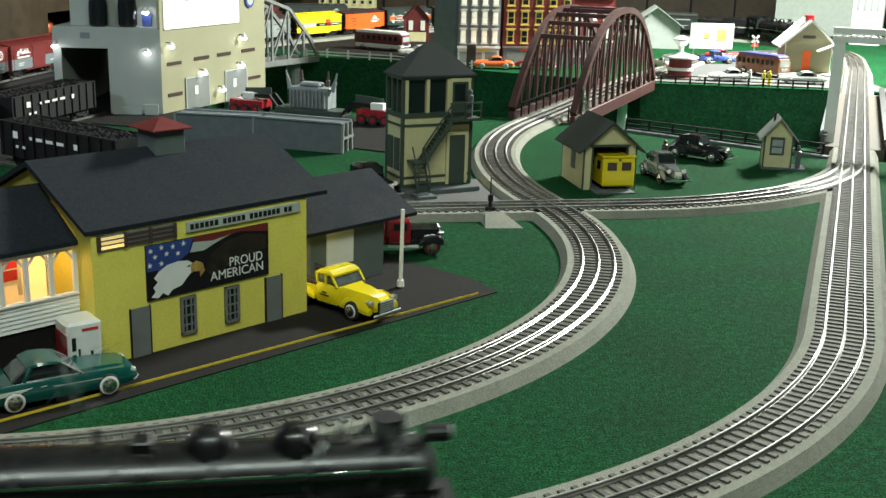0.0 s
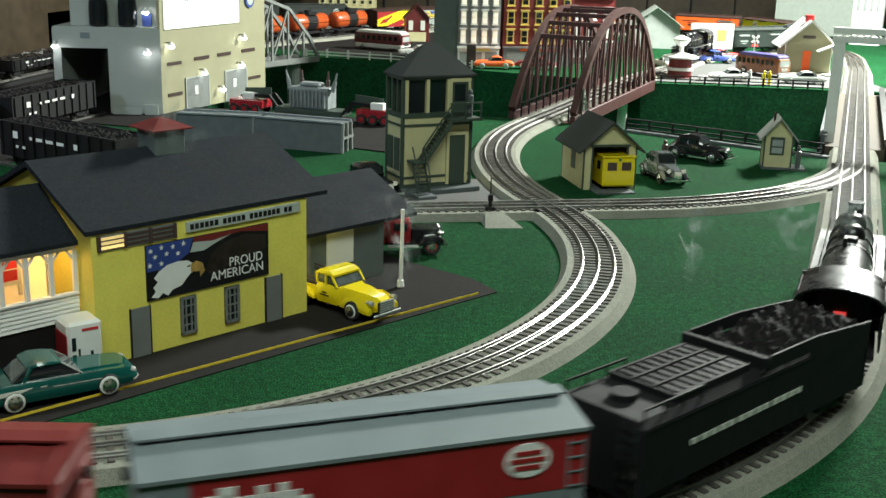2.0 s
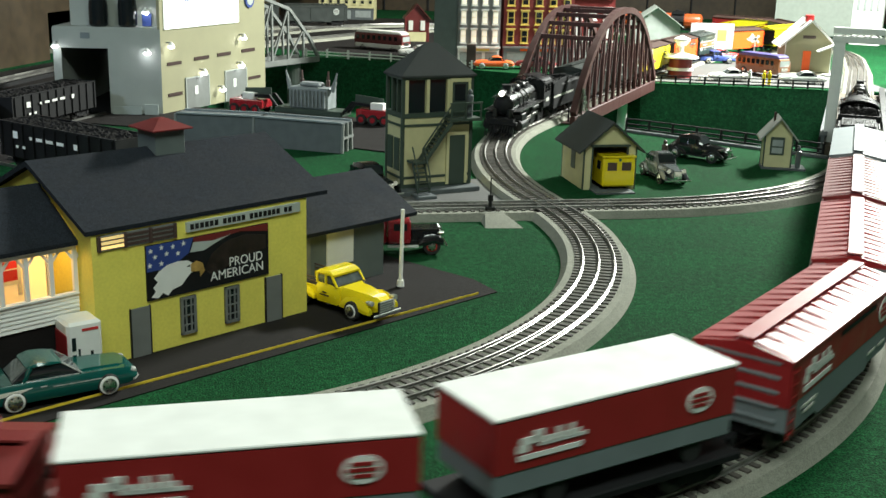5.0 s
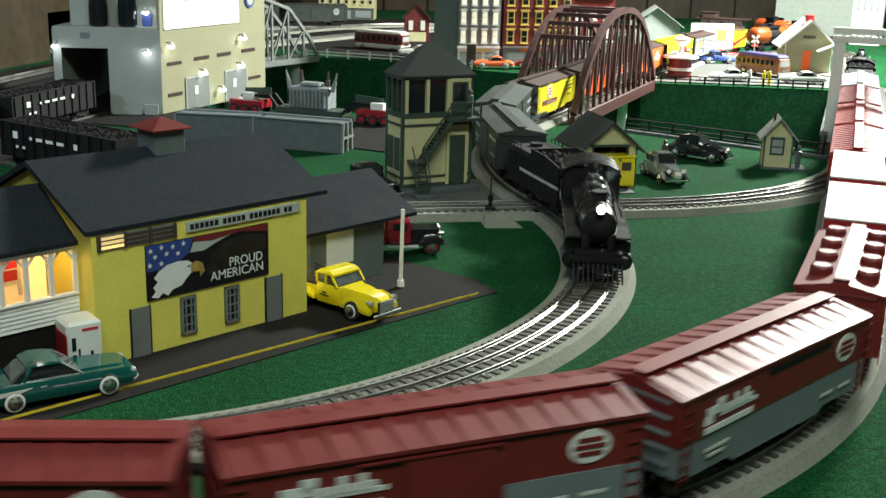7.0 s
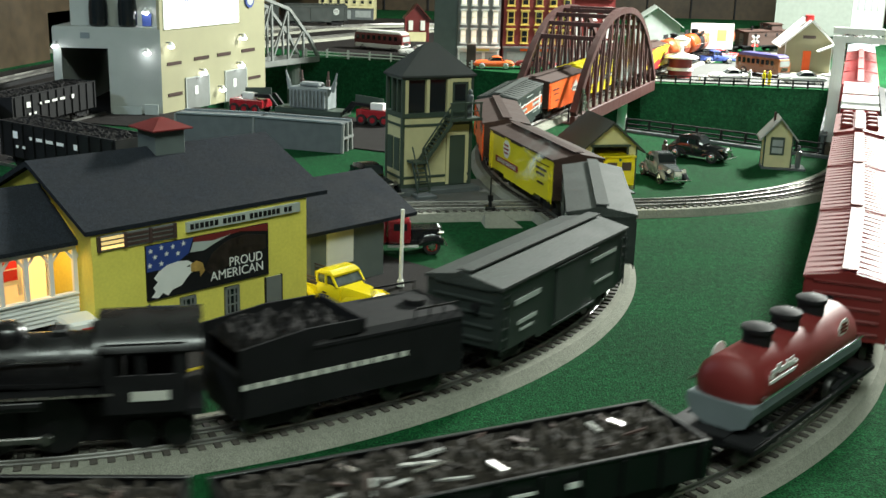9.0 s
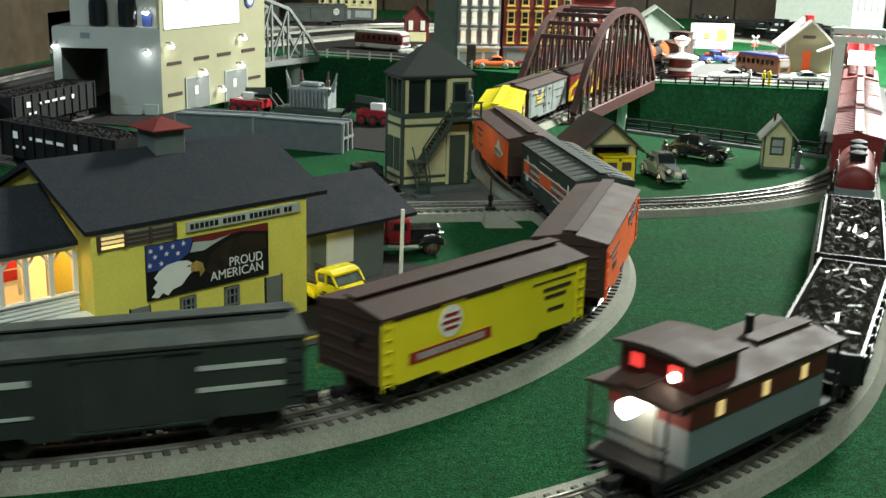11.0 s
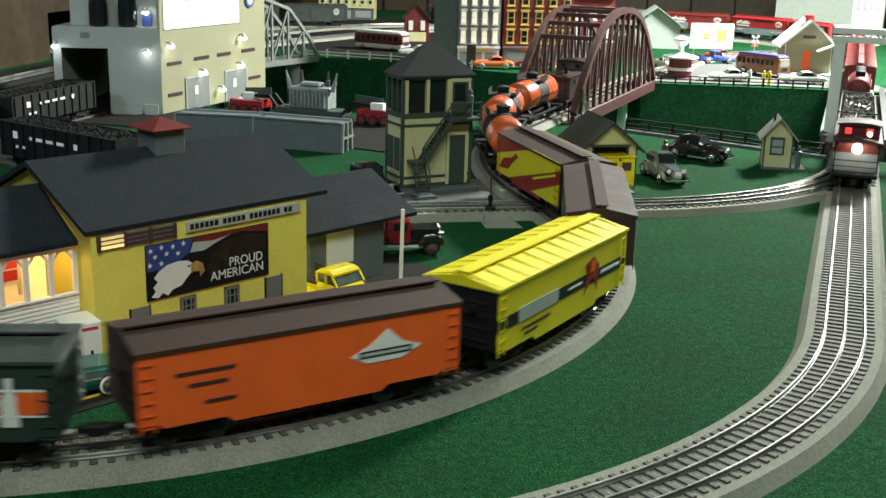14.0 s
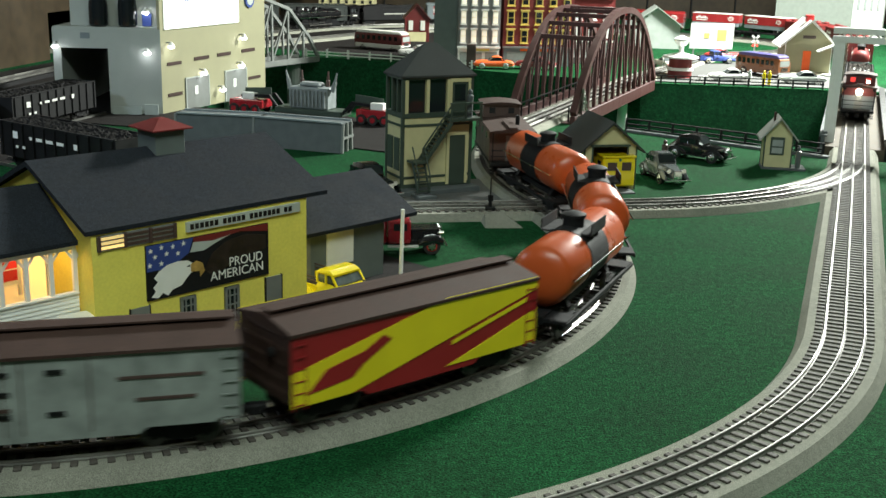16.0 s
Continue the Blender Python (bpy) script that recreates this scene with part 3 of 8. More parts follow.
def underframe(parent, half, w=0.024):
    g = Geo().box(-half + 0.004, half - 0.004, -0.006, 0.006, 0.013, 0.018)
    g.box(-0.03, -0.008, 0.004, 0.014, 0.009, 0.016).cyl((0.01, -0.010, 0.0125), (0.034, -0.010, 0.0125), 0.004, n=8)
    part("underframe", g, MATBLACK, parent)


def side_mark(parent, name, geo2d, material, side, y, label=""):
    """Flat printed marks: boxes (x0, x1, z0, z1) on a side."""
    g = Geo()
    for x0, x1, z0, z1 in geo2d:
        g.box(min(x0 * -side, x1 * -side), max(x0 * -side, x1 * -side), min(y * side, (y + 0.0005) * side), max(y * side, (y + 0.0005) * side), z0, z1)
    ob = part(name, g, material, parent, label)
    if len(geo2d) > 1:
        tagged(ob, kind="stuff")
    return ob


def disc_mark(parent, x, z, r, material, side, y, name="emblem", squash=0.75, back=None):
    g = Geo().lathe((0, 0, 0), (0, 0.0006 * side, 0), [(0, r), (1, r)], 20)
    g.v = [(a * 1.0 + x * -side, b + y * side, c * squash + z) for a, b, c in g.v]
    ob = part(name, g, material, parent, "round white railway emblem")
    bars = Geo()
    for k in (-0.42, 0.0, 0.42):
        w = r * (0.8 if k == 0 else 0.62)
        bars.box(x * -side - w, x * -side + w, min((y + 0.0006) * side, (y + 0.0010) * side), max((y + 0.0006) * side, (y + 0.0010) * side), z + k * r * squash - r * 0.10, z + k * r * squash + r * 0.10)
    tagged(part("emblem_mark", bars, back or CARRED, ob), kind="stuff")


def script_mark(parent, x, z, w, h, side, y):
    """An unreadable brand script: a large leading stroke, a wave of letters and two underlines, in white."""
    g = Geo()
    def bx(x0, x1, z0, z1):
        g.box(min(x0 * -side, x1 * -side), max(x0 * -side, x1 * -side), min(y * side, (y + 0.0005) * side), max(y * side, (y + 0.0005) * side), z0, z1)
    bx(x, x + 0.16 * w, z + 0.30 * h, z + 0.55 * h)
    bx(x + 0.04 * w, x + 0.34 * w, z + 0.55 * h, z + 0.80 * h)
    bx(x + 0.22 * w, x + 0.36 * w, z + 0.62 * h, z + 0.98 * h)
    for i in range(6):
        x0 = x + w * (0.36 + 0.09 * i)
        bx(x0, x0 + 0.075 * w, z + 0.42 * h, z + (0.92 if i in (2, 4) else 0.70) * h)
    bx(x + 0.30 * w, x + 0.98 * w, z + 0.40 * h, z + 0.52 * h)
    bx(x + 0.02 * w, x + 0.92 * w, z + 0.02 * h, z + 0.20 * h)
    return part("brand_script", g, WHITE, parent, "white painted brand script, unreadable")


def boxcar(label, lower, upper, roof, split=0.0, marks=None, L=0.222, W=0.062, top=0.0668, ridge=0.0745, door=True, ribs=14, hatches=False, walkway=None, ends=None):
    """A boxcar: body with sills, upper panel, doors, ribbed roof, running board, ladders, trucks and couplers."""
    t = thing("boxcar", label, "boxcar", group="freight cars")
    h, w, z0 = L / 2, W / 2, 0.0175
    body = Geo()
    body.prism([(-h, z0 + 0.004), (-h, top), (h, top), (h, z0 + 0.004), (h - 0.012, z0 + 0.004), (h - 0.016, z0 + 0.001), (h - 0.055, z0 + 0.001), (h - 0.060, z0 - 0.003), (-h + 0.060, z0 - 0.003), (-h + 0.055, z0 + 0.001), (-h + 0.016, z0 + 0.001), (-h + 0.012, z0 + 0.004)], -w, w, "y")
    b = part("body", body, lower, t)
    if split:
        for side in (-1, 1):
            part("upper_panel", Geo().box(-h, h, min(side * w, side * (w + 0.0005)), max(side * w, side * (w + 0.0005)), split, top), upper, b)
        for s in (-1, 1):
            part("upper_end", Geo().box(min(s * h, s * (h + 0.0006)), max(s * h, s * (h + 0.0006)), -w, w, split, top), upper, b)
    for s in (-1, 1):
        g = Geo()
        for k in range(5):
            z = 0.026 + k * 0.0095
            g.box(min(s * h, s * (h + 0.0011)), max(s * h, s * (h + 0.0011)), -w + 0.006, w - 0.006, z, z + 0.0028, 0.0008)
        part("end_ribs", g, ends or lower, t)
        if ends:
            part("end_panel", Geo().box(min(s * h, s * (h + 0.0005)), max(s * h, s * (h + 0.0005)), -w, w, z0 + 0.004, top), ends, t)
        g = Geo()
        g.cyl((s * (h + 0.002), 0.012, 0.052), (s * (h + 0.0045), 0.012, 0.052), 0.0032, n=12)
        part("brake_wheel", g, MATBLACK, t)
    r = Geo().prism([(-w - 0.0016, top - 0.0005), (-w - 0.0016, top + 0.0016), (0, ridge), (w + 0.0016, top + 0.0016), (w + 0.0016, top - 0.0005)], -h - 0.001, h + 0.001, "x")
    rf = part("roof", r, roof, t)
    g = Geo()
    for k in range(ribs):
        x = -h + 0.004 + (L - 0.008) * k / (ribs - 1)
        for side in (-1, 1):
            g.prism([(side * (w + 0.001), top + 0.0015), (side * (w + 0.001), top + 0.0020), (side * 0.006, ridge + 0.0003), (side * 0.006, ridge - 0.001)], x - 0.0009, x + 0.0009, "x")
    if ribs:
        part("roof_ribs", g, roof, rf)
    g = Geo().box(-h + 0.001, h - 0.001, -0.0058, 0.0058, ridge + 0.0010, ridge + 0.0022)
    part("running_board", g, walkway or roof, t)
    if hatches:
        for k in range(4):
            for side in (-1, 1):
                x = -h + 0.030 + k * (L - 0.06) / 3
                part("roof_hatch", Geo().lathe((x, side * 0.0165, top + 0.003), (x, side * 0.0165, top + 0.0115), [(0, 0.0085), (0.75, 0.0085), (1, 0.0066)], 14), upper, t, "round roof hatch")
    for side in (-1, 1):
        y = w + (0.0006 if split else 0.0)
        if door:
            x0, x1 = -0.024, 0.024
            dg = Geo().box(x0, x1, min(side * y, side * (y + 0.0012)), max(side * y, side * (y + 0.0012)), 0.0185, top - 0.004, 0.0004)
            d = part("door", dg, lower if door is True else door, t)
            for zr in (0.0170, top - 0.0038):
                part("door_rail", Geo().box(x0 - 0.024, x1 + 0.004, min(side * y, side * (y + 0.0018)), max(side * y, side * (y + 0.0018)), zr, zr + 0.0012), upper if split else lower, t)
        for s in (-1, 1):
            g = Geo()
            x = s * (h - 0.006)
            for k in range(6):
                z = 0.020 + k * 0.008
                g.box(x - 0.0045, x + 0.0045, min(side * (y + 0.0006), side * (y + 0.0011)), max(side * (y + 0.0006), side * (y + 0.0011)), z, z + 0.0008)
            for dx in (-0.0045, 0.0045):
                g.box(x + dx - 0.0004, x + dx + 0.0004, min(side * y, side * (y + 0.0009)), max(side * y, side * (y + 0.0009)), 0.017, 0.062)
            part("ladder", g, upper if split else lower, t)
    underframe(t, h)
    couplers(t, h)
    for s in (-1, 1):
        bogie(t, s * (h - 0.036))
    if marks:
        for side in (-1, 1):
            marks(t, side, w + (0.0006 if split else 0.0) + 0.0002)
    return t


def pacemaker(emblem_back):
    def marks(t, side, y):
        script_mark(t, -0.088, 0.041, 0.056, 0.020, side, y)
        disc_mark(t, 0.078, 0.054, 0.0125, WHITE, side, y, back=emblem_back)
        side_mark(t, "data_lettering", [(-0.085, -0.060, 0.030, 0.032), (-0.082, -0.064, 0.026, 0.028), (0.050, 0.066, 0.026, 0.028), (0.074, 0.090, 0.026, 0.028)], OFFWHITE, side, y, "small unreadable white lettering")
    return marks


def bars(material, rows, name="lettering"):
    def marks(t, side, y):
        side_mark(t, name, rows, material, side, y, "unreadable painted lettering")
    return marks


def several(*marks):
    def do(t, side, y):
        for m in marks:
            m(t, side, y)
    return do


def slant(material, corners, name="panel"):
    """A flat printed shape on a side: corners (x, z)."""
    def marks(t, side, y):
        g = Geo().prism([(x * -side, z) for x, z in corners], min(y * side, (y + 0.0004) * side), max(y * side, (y + 0.0004) * side), "y")
        part(name, g, material, t)
    return marks


def disc(x, z, r, material, back, squash=0.8):
    return lambda t, side, y: disc_mark(t, x, z, r, material, side, y, squash=squash, back=back)


def tank_car(label, shell, lower=None, L=0.19, domes=1, band=None, r=0.026):
    t = thing("tank_car", label, "tank car", group="freight cars")
    h = L / 2
    zc = 0.022 + r
    fr = Geo().box(-h, h, -0.010, 0.010, 0.0145, 0.0205).box(-h, -h + 0.022, -0.029, 0.029, 0.0165, 0.0195).box(h - 0.022, h, -0.029, 0.029, 0.0165, 0.0195)
    for y in (-0.029, 0.029):
        fr.box(-h, h, y - 0.0012, y + 0.0012, 0.0155, 0.0185)
    part("frame", fr, MATBLACK, t)
    x0, x1 = -h + 0.012, h - 0.012
    prof = [(0, 0.004), (0.006, r * 0.55), (0.025, r * 0.85), (0.055, r), (0.945, r), (0.975, r * 0.85), (0.994, r * 0.55), (1, 0.004)]
    sh = part("tank", Geo().lathe((x0, 0, zc), (x1, 0, zc), prof, 28), shell, t, smooth=True)
    if lower:
        q = r + 0.0005
        skirt = [(-q * 0.97, zc - r * 0.22), (-q, zc - r * 0.45), (-q * 0.80, zc - r * 0.86), (-q * 0.4, zc - r * 1.02), (q * 0.4, zc - r * 1.02), (q * 0.80, zc - r * 0.86), (q, zc - r * 0.45), (q * 0.97, zc - r * 0.22)]
        part("lower_tank", Geo().prism(skirt, x0 - 0.0012, x1 + 0.0012, "x"), lower, sh, "pale grey lower half")
        for side in (-1, 1):
            disc_mark(t, 0.052, zc + 0.012, 0.0085, WHITE, side, r * 0.915, back=shell)
            script_mark(t, -0.066, zc + 0.0045, 0.040, 0.012, side, r * 0.985)
    if band:
        for a, b in band:
            part("tank_band", Geo().lathe((x0 + (x1 - x0) * a, 0, zc), (x0 + (x1 - x0) * b, 0, zc), [(0, r), (0, r + 0.0007), (1, r + 0.0007), (1, r)], 28), MATBLACK, sh, "black band round the tank", smooth=True)
    for k in range(domes):
        x = (k - (domes - 1) / 2) * 0.042
        part("dome", Geo().lathe((x, 0, zc + r - 0.004), (x, 0, zc + r + 0.012), [(0, 0.0092), (0.66, 0.0092), (0.68, 0.0104), (0.86, 0.0104), (0.92, 0.008), (1, 0.004)], 18), MATBLACK, t, "black filler dome", smooth=True)
    if domes == 1:
        part("dome_platform", Geo().box(-0.020, 0.020, -0.022, 0.022, zc + r - 0.0035, zc + r - 0.002).box(-0.020, 0.020, -0.0225, -0.0215, zc + r - 0.002, zc + r + 0.007).box(-0.020, 0.020, 0.0215, 0.0225, zc + r - 0.002, zc + r + 0.007), MATBLACK, t, "black dome platform with rails")
    for side in (-1, 1):
        g = Geo().bar((x0 + 0.006, side * (r + 0.003), zc), (x1 - 0.006, side * (r + 0.003), zc), 0.0010)
        for k in range(5):
            x = x0 + 0.01 + k * (x1 - x0 - 0.02) / 4
            g.bar((x, side * r * 0.98, zc), (x, side * (r + 0.003), zc), 0.0010)
        part("handrail", g, CHROME, t)
    for x in (x0 + 0.03, x1 - 0.03):
        g = Geo().prism([(-0.018, 0.019), (0.018, 0.019), (0.012, 0.030), (-0.012, 0.030)], x - 0.004, x + 0.004, "x")
        part("saddle", g, MATBLACK, t)
    couplers(t, h)
    for s in (-1, 1):
        bogie(t, s * (h - 0.030))
    return t


def trailer_flat(label):
    t = thing("flat_car", label, "flat car", group="freight cars")
    h = 0.0925
    part("deck", Geo().box(-h, h, -0.029, 0.029, 0.0165, 0.0215, 0.0008), MATBLACK, t)
    part("trailer_box", Geo().box(-0.083, 0.083, -0.027, 0.027, 0.033, 0.0755, 0.0015), CARGREY, t, "grey highway trailer with a red band")
    part("trailer_roof", Geo().box(-0.084, 0.084, -0.0278, 0.0278, 0.0755, 0.0775, 0.0006), WHITE, t, "white trailer roof")
    for side in (-1, 1):
        side_mark(t, "red_band", [(-0.083, 0.083, 0.047, 0.075)], CARRED, side, 0.027)
        script_mark(t, -0.07, 0.052, 0.045, 0.016, side, 0.0277)
        disc_mark(t, 0.055, 0.061, 0.010, WHITE, side, 0.0277)
    for s in (-1, 1):
        part("red_end", Geo().box(min(s * 0.083, s * 0.0836), max(s * 0.083, s * 0.0836), -0.0265, 0.0265, 0.047, 0.075), CARRED, t)
    for x in (-0.062, -0.042, 0.055):
        g = Geo()
        for y in (-0.021, 0.021):
            g.cyl((x, y - 0.004, 0.0285), (x, y + 0.004, 0.0285), 0.007, n=14)
        part("trailer_wheel", g, RUBBER, t)
    couplers(t, h)
    for s in (-1, 1):
        bogie(t, s * (h - 0.028))
    return t


def lumpy(x0, x1, y0, y1, z, high, step, seed):
    rnd = random.Random(seed)
    nx, ny = max(2, int((x1 - x0) / step)), max(2, int((y1 - y0) / step))
    v = [(x0 + (x1 - x0) * i / nx, y0 + (y1 - y0) * j / ny, z + (0 if i in (0, nx) or j in (0, ny) else high * (0.4 + 0.9 * rnd.random()))) for i in range(nx + 1) for j in range(ny + 1)]
    f = [(i * (ny + 1) + j, (i + 1) * (ny + 1) + j, (i + 1) * (ny + 1) + j + 1, i * (ny + 1) + j + 1) for i in range(nx) for j in range(ny)]
    return Geo().add(v, f)


def gondola(label, body, load, L=0.235, high=0.050):
    t = thing("gondola", label, "gondola", group="freight cars")
    h = L / 2
    part("floor", Geo().box(-h + 0.0015, h - 0.0015, -0.0285, 0.0285, 0.0165, 0.020), body, t)
    for y in (-0.030, 0.0285):
        sd = part("side", Geo().box(-h, h, y, y + 0.0015, 0.0165, high), body, t)
        part("top_rim", Geo().box(-h, h, y - 0.0007, y + 0.0022, high, high + 0.0016, 0.0004), body, sd)
    for x in (-h, h - 0.0015):
        part("end", Geo().box(x, x + 0.0015, -0.0285, 0.0285, 0.0165, high + 0.0012), body, t)
    for side in (-1, 1):
        for k in range(11):
            x = -h + 0.006 + k * (L - 0.012) / 10
            part("side_rib", Geo().box(x - 0.0014, x + 0.0014, min(side * 0.030, side * 0.0322), max(side * 0.030, side * 0.0322), 0.0165, high), body, t)
        side_mark(t, "lettering", [(x0, x1, 0.0165 + (high - 0.0165) * a, 0.0165 + (high - 0.0165) * b) for x0, x1, a, b in ((-0.085, -0.075, 0.58, 0.78), (-0.05, -0.045, 0.60, 0.69), (-0.036, -0.024, 0.60, 0.69), (-0.016, -0.002, 0.60, 0.69), (0.006, 0.02, 0.60, 0.69), (0.040, 0.047, 0.56, 0.72), (-0.080, -0.075, 0.30, 0.38), (-0.066, -0.060, 0.30, 0.38))], WHITE, side, 0.0324)
    if load is SCRAP:
        rnd = random.Random(int(L * 1000))
        for k in range(34):
            x, y = rnd.uniform(-h + 0.02, h - 0.02), rnd.uniform(-0.021, 0.021)
            a, ln = rnd.uniform(0, 6.28), rnd.uniform(0.004, 0.011)
            dx, dy, dz = ln * math.cos(a), min(0.006, ln) * math.sin(a), rnd.uniform(-0.003, 0.004)
            part("scrap_piece", Geo().bar((x - dx, y - dy, high + 0.001 - dz), (x + dx, y + dy, high + 0.002 + dz), rnd.uniform(0.001, 0.004), rnd.uniform(0.0006, 0.0015)), rnd.choice((BRASSY, DULLCHROME, SCRAP, BROWNCAR)), t)
    part("load", lumpy(-h + 0.002, h - 0.002, -0.0283, 0.0283, high - 0.006, 0.007, 0.0036, len(label)), load, t, "heaped load")
    couplers(t, h)
    for s in (-1, 1):
        bogie(t, s * (h - 0.034))
    return t


def caboose(label, lower, upper, roof, lights=True, L=0.185):
    t = thing("caboose", label, "caboose", group="freight cars")
    h, w = L / 2, 0.029
    part("deck", Geo().box(-h, h, -w, w, 0.0165, 0.0205, 0.0006), MATBLACK, t)
    b = part("cabin", Geo().box(-h + 0.020, h - 0.020, -w, w, 0.0205, 0.062, 0.0008), lower, t)
    for side in (-1, 1):
        part("upper_panel", Geo().box(-h + 0.020, h - 0.020, min(side * w, side * (w + 0.0006)), max(side * w, side * (w + 0.0006)), 0.0455, 0.0618), upper, b)
        for x in (-0.045, 0.002, 0.045):
            part("window", Geo().box(x - 0.0032, x + 0.0032, min(side * (w + 0.0006), side * (w + 0.0012)), max(side * (w + 0.0006), side * (w + 0.0012)), 0.0475, 0.0565), WARM if lights else GLASSDK, b)
    for s in (-1, 1):
        part("end_panel", Geo().box(min(s * (h - 0.020), s * (h - 0.0194)), max(s * (h - 0.020), s * (h - 0.0194)), -w, w, 0.0455, 0.0618), upper, b)
        part("end_door", Geo().box(min(s * (h - 0.0194), s * (h - 0.0184)), max(s * (h - 0.0194), s * (h - 0.0184)), -0.007, 0.007, 0.021, 0.055), GREYDOOR, b)
        g = Geo()
        for y in (-w + 0.002, w - 0.002):
            g.bar((s * (h - 0.001), y, 0.020), (s * (h - 0.001), y, 0.062), 0.0014)
        g.bar((s * (h - 0.001), -w, 0.038), (s * (h - 0.001), w, 0.038), 0.0012).bar((s * (h - 0.001), -w, 0.030), (s * (h - 0.001), w, 0.030), 0.0010)
        part("platform_railing", g, MATBLACK, t)
        g = Geo()
        for y in (-w, w - 0.006):
            for k in range(3):
                g.box(min(s * (h - 0.016), s * (h - 0.003)), max(s * (h - 0.016), s * (h - 0.003)), y, y + 0.006, 0.006 + k * 0.004, 0.0068 + k * 0.004)
        tagged(part("step", g, MATBLACK, t), kind="stuff")
    part("roof", Geo().prism([(-w - 0.002, 0.0615), (-w - 0.002, 0.0632), (0, 0.0672), (w + 0.002, 0.0632), (w + 0.002, 0.0615)], -h, h, "x"), roof, t)
    part("running_board", Geo().box(-h, -0.028, -0.006, 0.006, 0.0676, 0.0688).box(0.028, h, -0.006, 0.006, 0.0676, 0.0688), roof, t)
    cu = -h + 0.046
    c = part("cupola", Geo().box(cu - 0.022, cu + 0.022, -0.026, 0.026, 0.064, 0.0820, 0.0006), upper, t)
    part("cupola_roof", Geo().prism([(-0.0285, 0.0818), (-0.0285, 0.0834), (-0.014, 0.0856), (0, 0.0862), (0.014, 0.0856), (0.0285, 0.0834), (0.0285, 0.0818)], cu - 0.026, cu + 0.026, "x"), roof, c)
    for q in (-1, 1):
        for y in (-0.0135, 0.0135):
            xa = cu + q * 0.022
            part("cupola_window", Geo().box(min(xa, xa + q * 0.0006), max(xa, xa + q * 0.0006), y - 0.0042, y + 0.0042, 0.0700, 0.0785), REDGLOW if lights and q < 0 else GLASSDK, c)
            part("window_frame", Geo().box(min(xa, xa + q * 0.0010), max(xa, xa + q * 0.0010), y - 0.0052, y + 0.0052, 0.0688, 0.0700).box(min(xa, xa + q * 0.0010), max(xa, xa + q * 0.0010), y - 0.0052, y + 0.0052, 0.0785, 0.0797), upper, c)
    if lights:
        part("tail_lamp", Geo().cyl((-h + 0.016, 0, 0.0545), (-h - 0.001, 0, 0.0545), 0.0048, 0.0060, n=16), HEAD, t, "bright white tail lamp")
        part("warm_bulb", Geo().cyl((cu - 0.0226, -0.0135, 0.0715), (cu - 0.0236, -0.0135, 0.0715), 0.0030, n=12), HEAD, c, "bright bulb behind the cupola window")
        for y in (-0.026, 0.026):
            part("marker_lamp", Geo().box(-h + 0.012, -h + 0.018, y - 0.0028, y + 0.0028, 0.0555, 0.0610, 0.0006), MATBLACK, t)
    part("smoke_stack", Geo().cyl((0.045, 0.012, 0.064), (0.045, 0.012, 0.078), 0.003, n=10), MATBLACK, t)
    couplers(t, h)
    for s in (-1, 1):
        bogie(t, s * (h - 0.034))
    return t


